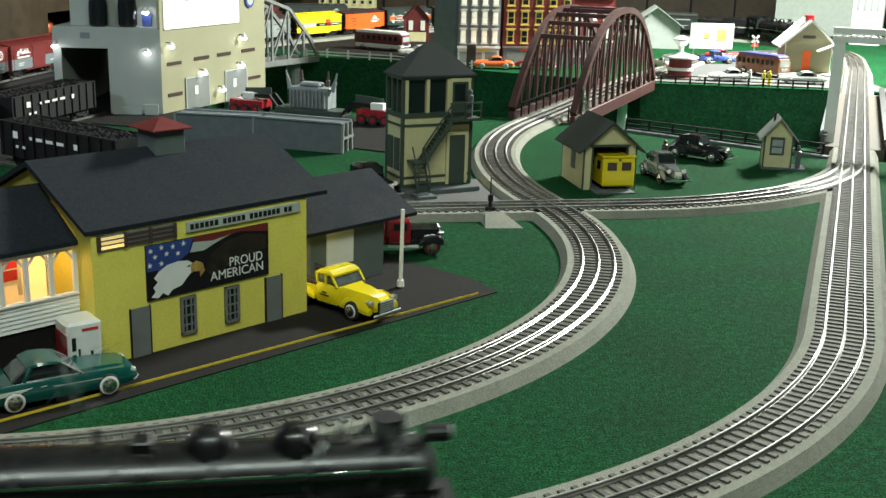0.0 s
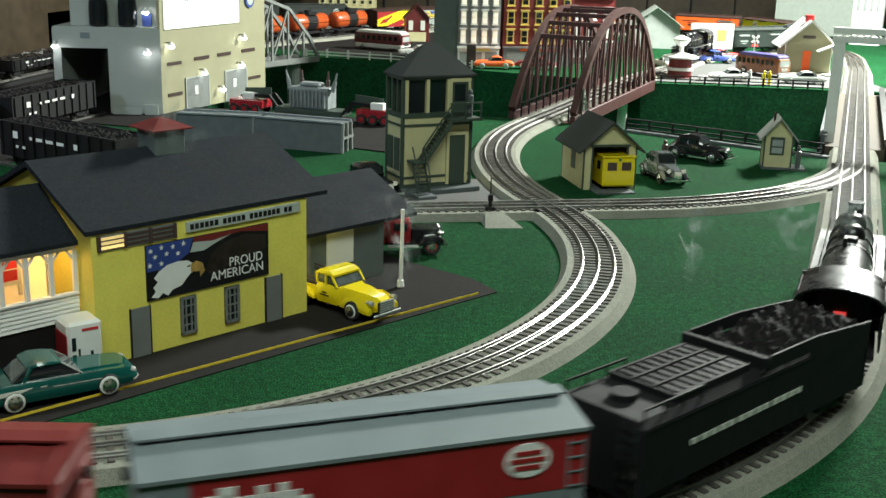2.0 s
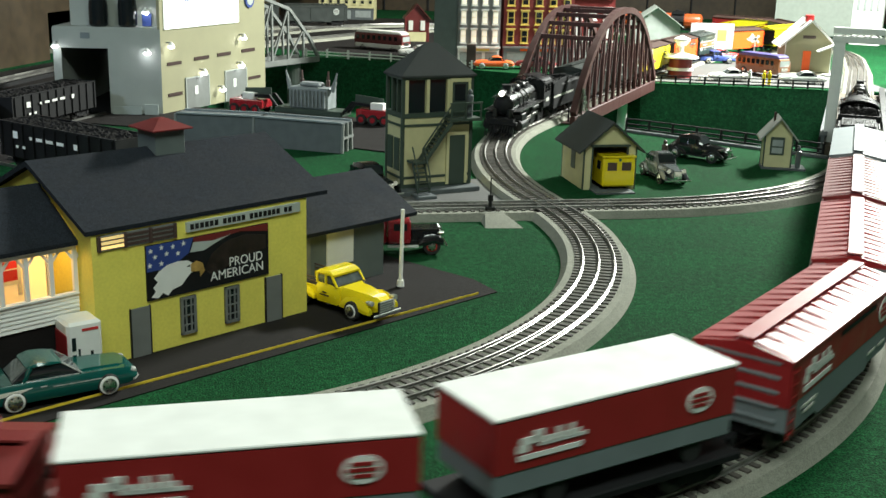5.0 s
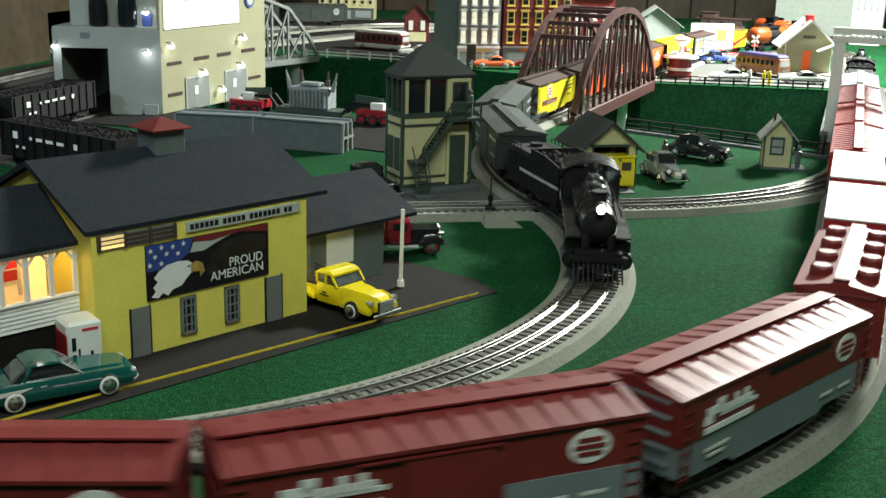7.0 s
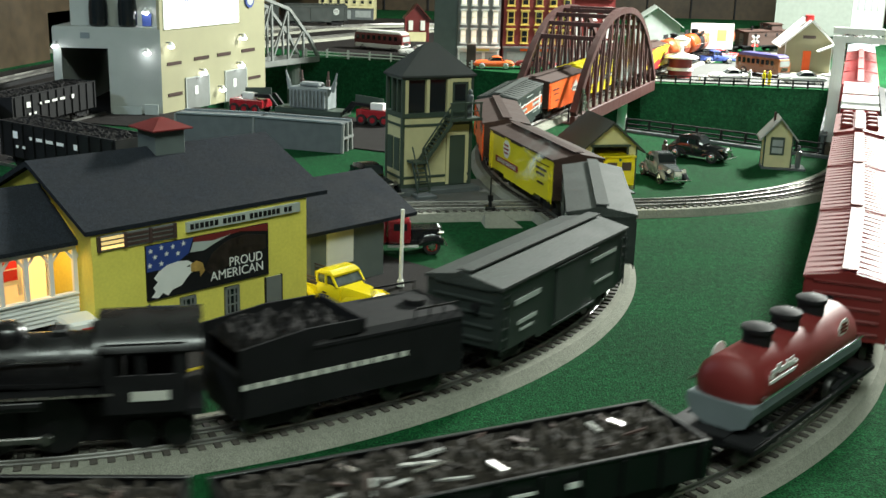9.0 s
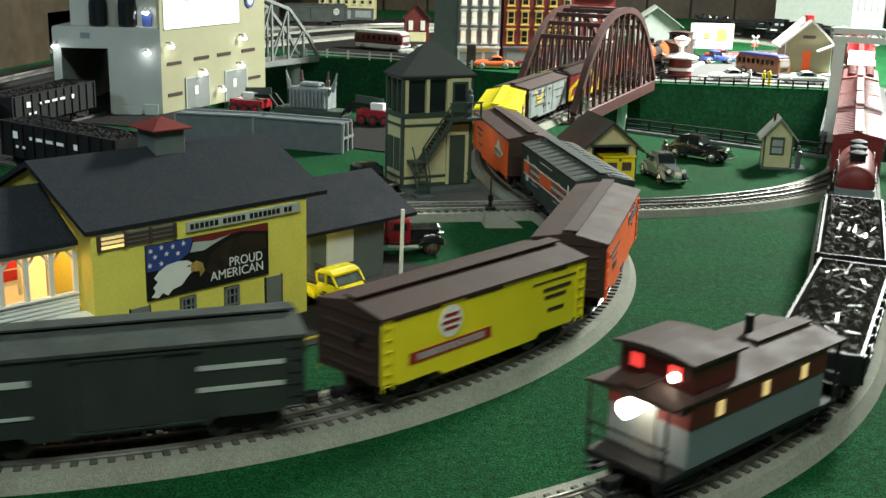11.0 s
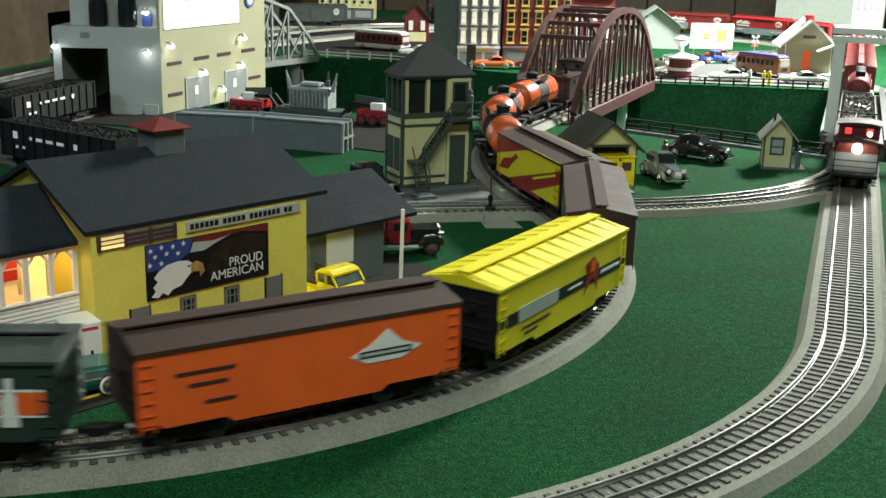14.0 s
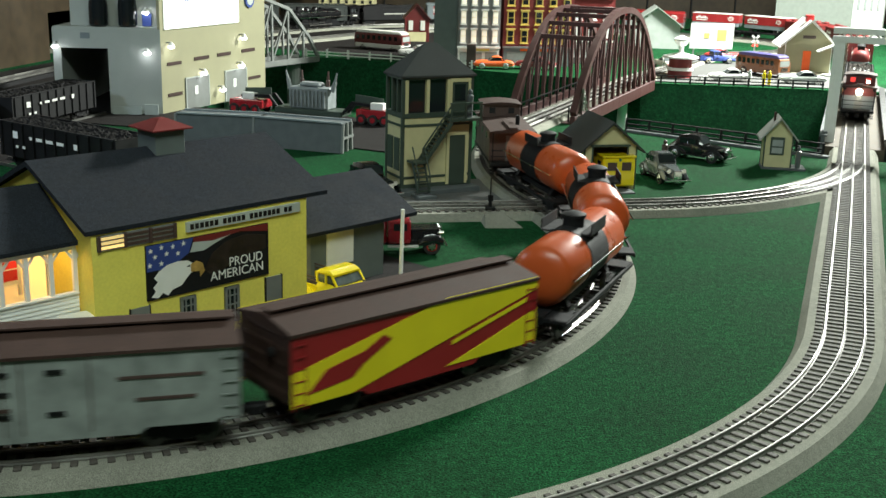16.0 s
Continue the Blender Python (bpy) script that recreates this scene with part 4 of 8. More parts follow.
def steam_engine(label, L, drivers, radius, boiler_r, lit):
    """A steam engine; the front of its cowcatcher is at x = 0, it reaches back to x = -L."""
    t = thing("steam_locomotive", label, "locomotive", group="locomotives")
    zc = 0.050
    cab0 = -L + 0.012
    fire = -L + 0.062
    part("frame", Geo().box(-L + 0.01, -0.020, -0.013, 0.013, 0.012, 0.026, 0.001), MATBLACK, t)
    br = boiler_r
    prof = [(0, br * 1.10), (0.30, br * 1.10), (0.36, br * 1.04), (0.60, br * 0.97), (0.985, br * 0.92), (1.0, br * 0.86)]
    part("boiler", Geo().lathe((fire - 0.005, 0, zc), (-0.034, 0, zc), prof, 28), SATIN, t, smooth=True)
    part("smokebox_front", Geo().lathe((-0.035, 0, zc), (-0.028, 0, zc), [(0, br * 0.86), (0.4, br * 0.78), (0.8, br * 0.45), (1, 0.003)], 24), MATBLACK, t, smooth=True)
    for k in range(5):
        x = fire + 0.02 + k * (L - 0.13) / 5
        rr = br * (1.11 - 0.03 * k)
        part("boiler_band", Geo().lathe((x, 0, zc), (x + 0.0022, 0, zc), [(0, rr + 0.0004), (1, rr + 0.0004)], 28), BLACK, t)
    top = zc + br * 0.95
    part("chimney", Geo().lathe((-0.052, 0, top - 0.004), (-0.052, 0, top + 0.013), [(0, 0.009), (0.3, 0.0068), (0.85, 0.0068), (0.9, 0.0080), (1, 0.0080)], 18), MATBLACK, t, smooth=True)
    for x in (-0.095, -0.135):
        part("dome", Geo().lathe((x, 0, top - 0.006), (x, 0, top + 0.011), [(0, 0.0125), (0.5, 0.0115), (0.8, 0.0095), (0.95, 0.006), (1, 0.001)], 18), SATIN, t, smooth=True)
    part("bell", Geo().lathe((-0.074, 0, top + 0.009), (-0.074, 0, top), [(0, 0.001), (0.3, 0.0025), (1, 0.0042)], 12), BRASSY, t)
    g = Geo().box(-0.170, -0.160, -0.006, 0.006, top - 0.003, top + 0.006, 0.001)
    g.cyl((-0.185, 0.004, top - 0.004), (-0.185, 0.004, top + 0.010), 0.0018, n=8)
    part("turret", g, BLACK, t)
    for side in (-1, 1):
        part("handrail", Geo().bar((fire + 0.01, side * (br + 0.0025), zc + 0.010), (-0.036, side * (br + 0.0018), zc + 0.010), 0.0012), CHROME, t)
        part("running_board", Geo().box(fire - 0.005, -0.030, min(side * 0.016, side * 0.030), max(side * 0.016, side * 0.030), 0.0395, 0.0412), BLACK, t)
        g = Geo().cyl((-0.070, side * 0.0245, 0.0175), (-0.034, side * 0.0245, 0.0175), 0.0088, n=16).box(-0.066, -0.038, min(side * 0.016, side * 0.031), max(side * 0.016, side * 0.031), 0.024, 0.036, 0.001)
        part("cylinder", g, BLACK, t)
        part("air_tank", Geo().cyl((-0.115, side * 0.0265, 0.0355), (-0.155, side * 0.0265, 0.0355), 0.0042, n=12), BLACK, t)
        part("pipe", Geo().bar((fire, side * (br + 0.001), zc - 0.006), (-0.09, side * (br + 0.001), zc - 0.004), 0.0016).bar((-0.09, side * (br + 0.001), zc - 0.004), (-0.075, side * 0.024, 0.030), 0.0018), BLACK, t)
        part("walkway_edge", Geo().box(fire - 0.005, -0.030, min(side * 0.030, side * 0.0306), max(side * 0.030, side * 0.0306), 0.0400, 0.0416), CHROME if not lit else BRASSY, t)
    part("ash_pan", Geo().box(-L + 0.030, -0.040, -0.0135, 0.0135, 0.004, 0.030, 0.001), MATBLACK, t)
    # wheels
    wm = Geo()
    for y in (-0.0165, 0.0165):
        wm.lathe((0, y - 0.002, 0), (0, y + 0.002, 0), [(0, radius), (0.05, radius), (0.06, radius * 0.82), (0.94, radius * 0.82), (0.95, radius), (1, radius)], 22)
        for k in range(10):
            a = 2 * math.pi * k / 10
            wm.bar((0.15 * radius * math.cos(a), y, 0.15 * radius * math.sin(a)), (0.86 * radius * math.cos(a), y, 0.86 * radius * math.sin(a)), 0.0016)
        wm.cyl((0, y - 0.0026, 0), (0, y + 0.0026, 0), 0.004, n=10)
        s = math.copysign(1, y)
        wm.cyl((0.008, y, 0), (0.008, y + s * 0.006, 0), 0.0022, n=8)
    wmesh = wm.mesh("driving_wheel", BLACK)
    xs = [-0.088 - k * (radius * 2 + 0.0015) for k in range(drivers)]
    wheels = [part("driving_wheel", wmesh, BLACK, t, at=pose(x, 0, radius)) for x in xs]
    rods = []
    for side in (-1, 1):
        y = side * 0.0235
        g = Geo().box(xs[-1] - 0.004, xs[0] + 0.004, y - 0.001, y + 0.001, -0.0020, 0.0020, 0.0005)
        for x in xs:
            g.cyl((x, y - 0.0016, 0), (x, y + 0.0016, 0), 0.0034, n=10)
        rods.append(part("side_rod", g, RODSTEEL, t, "polished steel side rod", at=pose(0.008, 0, radius)))
        part("piston_rod", Geo().bar((-0.072, side * 0.0262, 0.0175), (-0.092, side * 0.0262, 0.0175), 0.0022).bar((-0.092, side * 0.0262, 0.0175), (xs[len(xs) // 2] + 0.006, side * 0.0262, 0.0215), 0.0028, 0.0018), RODSTEEL, t)
    for x in (-0.030, -0.052):
        for y in (-1, 1):
            part("pilot_wheel", Geo().cyl((x, y * 0.0145, 0.0085), (x, y * 0.0185, 0.0085), 0.0085, n=16), BLACK, t)
    for x in (cab0 + 0.008, cab0 + 0.030):
        for y in (-1, 1):
            part("trailing_wheel", Geo().cyl((x, y * 0.0145, 0.0095), (x, y * 0.0185, 0.0095), 0.0095, n=16), BLACK, t)
    # pilot
    g = Geo()
    for k in range(11):
        y = (k - 5) * 0.0045
        g.bar((-0.022, y, 0.020), (-0.001 - 0.0011 * abs(k - 5), y, 0.003), 0.0016)
    g.box(-0.026, -0.018, -0.027, 0.027, 0.019, 0.025, 0.001).box(-0.034, -0.018, -0.022, 0.022, 0.025, 0.029)
    tagged(part("cowcatcher", g, MATBLACK, t), kind="stuff")
    part("coupler", Geo().box(-0.012, 0.004, -0.003, 0.003, 0.010, 0.016, 0.001), MATBLACK, t)
    part("headlamp", Geo().cyl((-0.034, 0, top + 0.002), (-0.022, 0, top + 0.002), 0.0052, n=16), BLACK, t)
    part("headlamp_glass", Geo().cyl((-0.0222, 0, top + 0.002), (-0.0205, 0, top + 0.002), 0.0040, n=16), HEAD if lit else GLASSLT, t, "glowing headlamp lens" if lit else "headlamp lens")
    for y in (-0.012, 0.012):
        part("air_pump", Geo().cyl((-0.031, y, 0.030), (-0.031, y, 0.044), 0.0042, n=12), BLACK, t)
    # cab
    g = Geo()
    w = 0.0305
    for side in (-1, 1):
        y0, y1 = sorted((side * w, side * (w - 0.0016)))
        g.box(cab0 + 0.002, fire, y0, y1, 0.028, 0.052).box(cab0 + 0.002, cab0 + 0.008, y0, y1, 0.052, 0.066).box(fire - 0.008, fire, y0, y1, 0.052, 0.066).box(cab0 + 0.026, cab0 + 0.030, y0, y1, 0.052, 0.066).box(cab0 + 0.002, fire, y0, y1, 0.066, 0.072)
    g.box(fire - 0.002, fire, -w, w, 0.028, 0.074)
    c = part("cab", g, MATBLACK, t)
    roof = [(w * 1.06 * math.sin(a), 0.066 + 0.0155 * math.cos(a)) for a in np.linspace(-1.5, 1.5, 11)]
    part("cab_roof", Geo().prism(roof + [(y * 0.95, z - 0.0016) for y, z in roof[::-1]], cab0 - 0.008, fire + 0.003, "x"), SATIN, t, smooth=True)
    part("backhead", Geo().cyl((fire - 0.002, 0, zc), (fire - 0.010, 0, zc), br * 0.9, n=20), BLACK, c)
    if not lit:
        part("firebox_glow", Geo().box(fire - 0.0125, fire - 0.0102, -0.0045, 0.0045, 0.040, 0.0445), REDGLOW, c, "red glowing firebox door")
    for side in (-1, 1):
        side_mark(t, "number_plate", [(cab0 + 0.012, cab0 + 0.034, 0.036, 0.042)] if side < 0 else [(-cab0 - 0.034, -cab0 - 0.012, 0.036, 0.042)], OFFWHITE, side, w, "plain white bar of painted lettering")
    part("cab_floor", Geo().box(cab0 - 0.008, fire, -0.027, 0.027, 0.024, 0.028), MATBLACK, t)
    return t, wheels, rods, radius


def tender(label, L, high, long_slope):
    """A coal tender whose front is at x = 0."""
    t = thing("coal_tender", label, "tender", group="locomotives")
    w = 0.030
    r = 0.004
    prof = [(-w, 0.017), (-w, high - r), (-w + r, high), (w - r, high), (w, high - r), (w, 0.017)]
    part("tank", Geo().prism(prof, -L, -0.062 * L / 0.2, "x"), MATBLACK, t)
    x0 = -0.062 * L / 0.2
    g = Geo()
    for side in (-1, 1):
        y0, y1 = sorted((side * w, side * (w - 0.0016)))
        g.prism([(0, 0.017), (0, high + 0.002), (x0 * 0.9, high + 0.008), (x0 * 1.62, high + 0.008), (x0 * 1.75, high - 0.001), (x0, high - 0.001), (x0, 0.017)], y0, y1, "y")
    g.box(x0 * 1.72, x0 * 1.68, -w, w, high - 0.001, high + 0.008).box(-0.004, 0.0, -w, w, 0.017, 0.044)
    part("coal_bunker", g, MATBLACK, t)
    part("coal", lumpy(x0 * 1.66, -0.005, -w + 0.002, w - 0.002, high - 0.004, 0.009, 0.004, 11), COAL, t, "heaped black coal")
    part("water_hatch", Geo().cyl((-L + 0.02, 0, high), (-L + 0.02, 0, high + 0.004), 0.008, n=16), MATBLACK, t)
    if long_slope:
        dk = part("deck_frame", Geo().box(-L + 0.036, -L + 0.112, -0.0235, -0.0215, high, high + 0.0045).box(-L + 0.036, -L + 0.112, 0.0215, 0.0235, high, high + 0.0045).box(-L + 0.036, -L + 0.038, -0.0215, 0.0215, high, high + 0.0045).box(-L + 0.110, -L + 0.112, -0.0215, 0.0215, high, high + 0.0045), MATBLACK, t, "raised slatted deck frame")
        for k in range(9):
            x = -L + 0.0425 + k * 0.0080
            part("deck_slat", Geo().box(x, x + 0.0042, -0.0215, 0.0215, high + 0.002, high + 0.0042, 0.0004), BLACK, dk)
        for y in (-0.0075, 0.0075):
            part("deck_rib", Geo().box(-L + 0.038, -L + 0.110, y - 0.001, y + 0.001, high + 0.0042, high + 0.0052), MATBLACK, dk)
    for y in (-w + 0.003, w - 0.003):
        g = Geo().bar((-L + 0.003, y, high + 0.006), (x0 * 2.5, y, high + 0.006), 0.0012)
        for k in range(4):
            x = -L + 0.003 + k * (x0 * 2.5 + L - 0.003) / 3
            g.bar((x, y, high - 0.001), (x, y, high + 0.006), 0.0010)
        part("tender_rail", g, BLACK, t)
    g = Geo()
    for y in (-0.0265, -0.0155):
        g.box(-L - 0.0022, -L, y - 0.0005, y + 0.0005, 0.018, 0.058)
    ld = part("ladder", g, CHROME, t)
    for k in range(7):
        part("rung", Geo().box(-L - 0.0022, -L - 0.001, -0.026, -0.016, 0.020 + k * 0.006, 0.0209 + k * 0.006), CHROME, ld)
    for side in (-1, 1):
        rows = [(-L + 0.045 + k * 0.0095, -L + 0.045 + k * 0.0095 + (0.0075 if k % 4 else 0.006), 0.036, 0.0395) for k in range(13)]
        side_mark(t, "lettering", [(a if side < 0 else -b, b if side < 0 else -a, c, d) for a, b, c, d in rows], OFFWHITE, side, w, "white painted lettering, unreadable")
        part("rivet_strip", Geo().box(-L + 0.002, x0, min(side * w, side * (w + 0.0005)), max(side * w, side * (w + 0.0005)), high - 0.006, high - 0.005), MATBLACK, t)
    part("underframe", Geo().box(-L, 0, -0.022, 0.022, 0.0135, 0.017), MATBLACK, t)
    for x in (-0.03, -L + 0.034):
        bogie(t, x)
    return t


# ---- the two trains: (thing, distance of its front behind the engine's front, half its bogie spacing, centre from its front) ----
TRAIN_RED, TRAIN_REEFER, TURNING = [], [], []


def couple(train, ob, front, length, half=None):
    train.append((ob, front + length / 2, half or (length / 2 - 0.034)))


eng, wh, rd, rad = steam_engine("large black steam locomotive with a red firebox glow", 0.345, 4, 0.0175, 0.0195, False)
for c in eng.children_recursive:
    if c.name.split(".")[0] not in ("driving_wheel", "side_rod", "pilot_wheel", "trailing_wheel"):
        for q in c.data.vertices:
            q.co = (q.co.x * 1.06, q.co.y, q.co.z * 0.89)
TRAIN_RED.append((eng, None, 0.0))
TURNING.append((wh, rd, rad, "red"))
tn = tender("long black coal tender heaped with coal", 0.252, 0.0615, True)
TRAIN_RED.append((tn, None, 0.387))
PM = pacemaker(CARRED)
couple(TRAIN_RED, boxcar("grey boxcar with a red band and white brand script", CARGREY, CARGREY, CARGREY, marks=several(lambda t, s, y: side_mark(t, "red_band", [(-0.088, 0.111, 0.035, 0.0662)], CARRED, s, y - 0.0004), lambda t, s, y: PM(t, s, y + 0.0003)), door=False, ribs=0), 0.663, 0.222)
couple(TRAIN_RED, boxcar("oxide-red boxcar with two grey-white lower panels", DKRED, DKRED, DKRED, marks=several(lambda t, s, y: side_mark(t, "grey_panel", [(-0.111, -0.026, 0.0185, 0.041), (0.030, 0.111, 0.0185, 0.041)], CARGREY, s, y - 0.0003), PM), door=DKRED), 0.912, 0.222)
SLOT = bars(MATBLACK, [(-0.020, 0.056, 0.0600, 0.0632)], "door_slot")
R3 = boxcar("bright red boxcar with a grey lower half", CARGREY, CARRED, CARRED, split=0.038, marks=several(PM, SLOT), door=False)
couple(TRAIN_RED, R3, 1.160, 0.222)
R4 = copy_thing(R3, Matrix())
couple(TRAIN_RED, R4, 1.405, 0.222)
F1 = trailer_flat("flat car with a white-roofed grey and red highway trailer")
couple(TRAIN_RED, F1, 1.655, 0.185)
couple(TRAIN_RED, copy_thing(F1, Matrix()), 1.852, 0.185)
couple(TRAIN_RED, boxcar("oxide-red covered hopper with round roof hatches", DKRED, DKRED, DKRED, marks=several(lambda t, s, y: script_mark(t, -0.055, 0.045, 0.035, 0.014, s, y), lambda t, s, y: disc_mark(t, 0.055, 0.054, 0.013, WHITE, s, y, back=DKRED), bars(OFFWHITE, [(-0.05, -0.035, 0.036, 0.039), (-0.03, -0.015, 0.036, 0.039), (-0.05, -0.035, 0.030, 0.033), (-0.03, -0.015, 0.030, 0.033), (0.01, 0.02, 0.028, 0.031), (0.04, 0.05, 0.028, 0.031), (0.06, 0.075, 0.030, 0.033)])), L=0.186, hatches=True, door=False, ribs=0), 2.040, 0.186)
PMD = pacemaker(DKRED)
X1 = boxcar("dark red boxcar with a grey lower half", CARGREY, DKRED, DKRED, split=0.040, marks=several(PMD, SLOT), door=False)
couple(TRAIN_RED, X1, 2.264, 0.222)
X2 = boxcar("dark red boxcar with two grey lower panels", DKRED, DKRED, DKRED, marks=several(lambda t, s, y: side_mark(t, "grey_panel", [(-0.111, -0.026, 0.0185, 0.040), (0.030, 0.111, 0.0185, 0.040)], CARGREY, s, y - 0.0003), PMD), door=DKRED)
couple(TRAIN_RED, X2, 2.500, 0.222)
couple(TRAIN_RED, copy_thing(X2, Matrix()), 2.735, 0.222)
couple(TRAIN_RED, tank_car("red and grey tank car with three black domes", DKRED, CARGREY, L=0.195, domes=3, r=0.0218), 2.985, 0.195)
couple(TRAIN_RED, gondola("low black gondola heaped with scrap metal", BLACK, SCRAP, 0.268, 0.038), 3.212, 0.268)
couple(TRAIN_RED, gondola("low black gondola loaded with shiny scrap metal", BLACK, SCRAP, 0.248, 0.038), 3.500, 0.248)
WEATHERED = mat("weathered_grey_car_side", (0.25, 0.28, 0.265), 0.55, vary=0.25, scale=70)
MAROON = mat("maroon_caboose_paint", (0.10, 0.014, 0.013), 0.45, vary=0.12, scale=40)
couple(TRAIN_RED, caboose("maroon and grey caboose with lit lamps", CARGREY, MAROON, BROWNROOF), 3.776, 0.185)

eng2, wh2, rd2, rad2 = steam_engine("black steam locomotive with a bright headlamp", 0.252, 3, 0.0175, 0.0185, True)
TRAIN_REEFER.append((eng2, None, 0.0))
TURNING.append((wh2, rd2, rad2, "reefer"))
tn2 = tender("black coal tender with white lettering", 0.166, 0.060, False)
TRAIN_REEFER.append((tn2, None, 0.258))
couple(TRAIN_REEFER, boxcar("slate-green boxcar with small pale lettering", GREYCAR, GREYCAR, GREYCARROOF, marks=bars(PALEGREY, [(-0.09, -0.05, 0.050, 0.054), (-0.085, -0.055, 0.034, 0.037), (-0.08, -0.06, 0.028, 0.030), (0.04, 0.09, 0.052, 0.055), (0.05, 0.085, 0.032, 0.034)]), door=GREYCAR, ribs=0), 0.440, 0.238)
couple(TRAIN_REEFER, boxcar("slate-grey boxcar with pale stripes of lettering", GREYCAR, GREYCAR, GREYCARROOF, marks=bars(PALEGREY, [(0.045, 0.098, 0.050, 0.053), (0.045, 0.098, 0.036, 0.039), (-0.09, -0.05, 0.050, 0.054), (-0.09, -0.05, 0.030, 0.032)]), door=GREYCAR, ribs=0), 0.700, 0.228)
couple(TRAIN_REEFER, boxcar("bright yellow refrigerator car with a brown roof and red round mark", CARYEL, CARYEL, BROWNROOF, marks=several(disc(-0.045, 0.052, 0.0115, WHITE, CARRED, 1.0), bars(CARRED, [(-0.085, -0.002, 0.030, 0.038)]), bars(WHITE, [(-0.078, -0.009, 0.0315, 0.0365)], "white_text_bar"), bars(BROWNROOF, [(-0.100, -0.055, 0.064, 0.0665), (-0.03, 0.01, 0.064, 0.0665), (0.058, 0.092, 0.0500, 0.0525), (0.045, 0.098, 0.0575, 0.0585), (0.060, 0.086, 0.0440, 0.0465), (0.064, 0.084, 0.0335, 0.0360), (0.068, 0.085, 0.064, 0.0660)])), door=False, ribs=0, ends=BROWNROOF), 0.963, 0.222)
couple(TRAIN_REEFER, boxcar("orange refrigerator car with brown roof and pale lettered plate", ORANGE, ORANGE, BROWNROOF, marks=several(bars(BLACK, [(0.035, 0.091, 0.050, 0.058)]), bars(PALEGREY, [(0.037, 0.089, 0.0515, 0.0565)], "pale_plate"), bars(BLACK, [(0.041 + 0.009 * k, 0.047 + 0.009 * k, 0.0525, 0.0555) for k in range(5)]), bars(BROWNROOF, [(-0.088, -0.030, 0.050, 0.0525), (-0.070, -0.046, 0.0435, 0.0460), (-0.066, -0.046, 0.034, 0.040), (-0.091, -0.083, 0.0225, 0.0255), (-0.008, 0.012, 0.0165, 0.0205)]), bars(CARRED, [(0.045, 0.052, 0.060, 0.063), (0.060, 0.067, 0.060, 0.063), (0.075, 0.082, 0.060, 0.063), (0.058, 0.066, 0.044, 0.047)])), door=False, ribs=0, ends=BROWNROOF), 1.214, 0.222)
couple(TRAIN_REEFER, boxcar("dark green refrigerator car with orange stripe and milk bottles", CARGREEN, CARGREEN, GREYCARROOF, marks=several(bars(ORANGE, [(-0.099, -0.076, 0.0355, 0.0495), (-0.028, 0.020, 0.0355, 0.0495), (0.088, 0.104, 0.0355, 0.0495)]), bars(WHITE, [(-0.099, 0.104, 0.0340, 0.0353), (-0.099, 0.104, 0.0497, 0.0510)], "border_stripe"), bars(PALEGREY, [(-0.070, -0.028, 0.0405, 0.0445), (0.020, 0.080, 0.0405, 0.0445), (-0.03, 0.02, 0.0600, 0.0612), (-0.062, -0.035, 0.0285, 0.0297), (0.03, 0.06, 0.0285, 0.0297)]), bars(ORANGE, [(-0.070, -0.028, 0.0372, 0.0384), (-0.070, -0.028, 0.0466, 0.0478), (0.020, 0.080, 0.0372, 0.0384), (0.020, 0.080, 0.0466, 0.0478)], "thin_stripe"), bars(OFFWHITE, [(-0.056, -0.046, 0.0325, 0.0345), (-0.056, -0.046, 0.0505, 0.0525), (0.044, 0.054, 0.0325, 0.0345), (0.044, 0.054, 0.0505, 0.0525)], "cross_arm"), bars(DKRED, [(-0.0535, -0.0485, 0.0375, 0.0395), (-0.0535, -0.0485, 0.0455, 0.0475), (0.0465, 0.0515, 0.0375, 0.0395), (0.0465, 0.0515, 0.0455, 0.0475)], "red_spot"), slant(WHITE, [(-0.088, 0.028), (-0.078, 0.028), (-0.078, 0.044), (-0.081, 0.050), (-0.081, 0.058), (-0.085, 0.058), (-0.085, 0.050), (-0.088, 0.044)], "milk_bottle"), slant(WHITE, [(0.079, 0.028), (0.089, 0.028), (0.089, 0.044), (0.086, 0.050), (0.086, 0.058), (0.082, 0.058), (0.082, 0.050), (0.079, 0.044)], "milk_bottle")), door=False, ribs=12), 1.464, 0.222)
couple(TRAIN_REEFER, boxcar("orange refrigerator car with a white diamond sign", ORANGE, ORANGE, BROWNROOF, marks=several(slant(WHITE, [(0.028, 0.042), (0.040, 0.036), (0.065, 0.036), (0.081, 0.043), (0.066, 0.048), (0.055, 0.058), (0.042, 0.048)], "diamond"), lambda t, s, y: bars(BLACK, [(0.034, 0.073, 0.040, 0.0445)])(t, s, y + 0.0004), lambda t, s, y: bars(PALEGREY, [(0.036, 0.071, 0.0412, 0.0432)])(t, s, y + 0.0008), bars(BROWNROOF, [(-0.088, -0.05, 0.050, 0.052), (-0.080, -0.055, 0.042, 0.044), (-0.07, -0.05, 0.030, 0.032)])), door=False, ribs=0, ends=BROWNROOF), 1.714, 0.222)
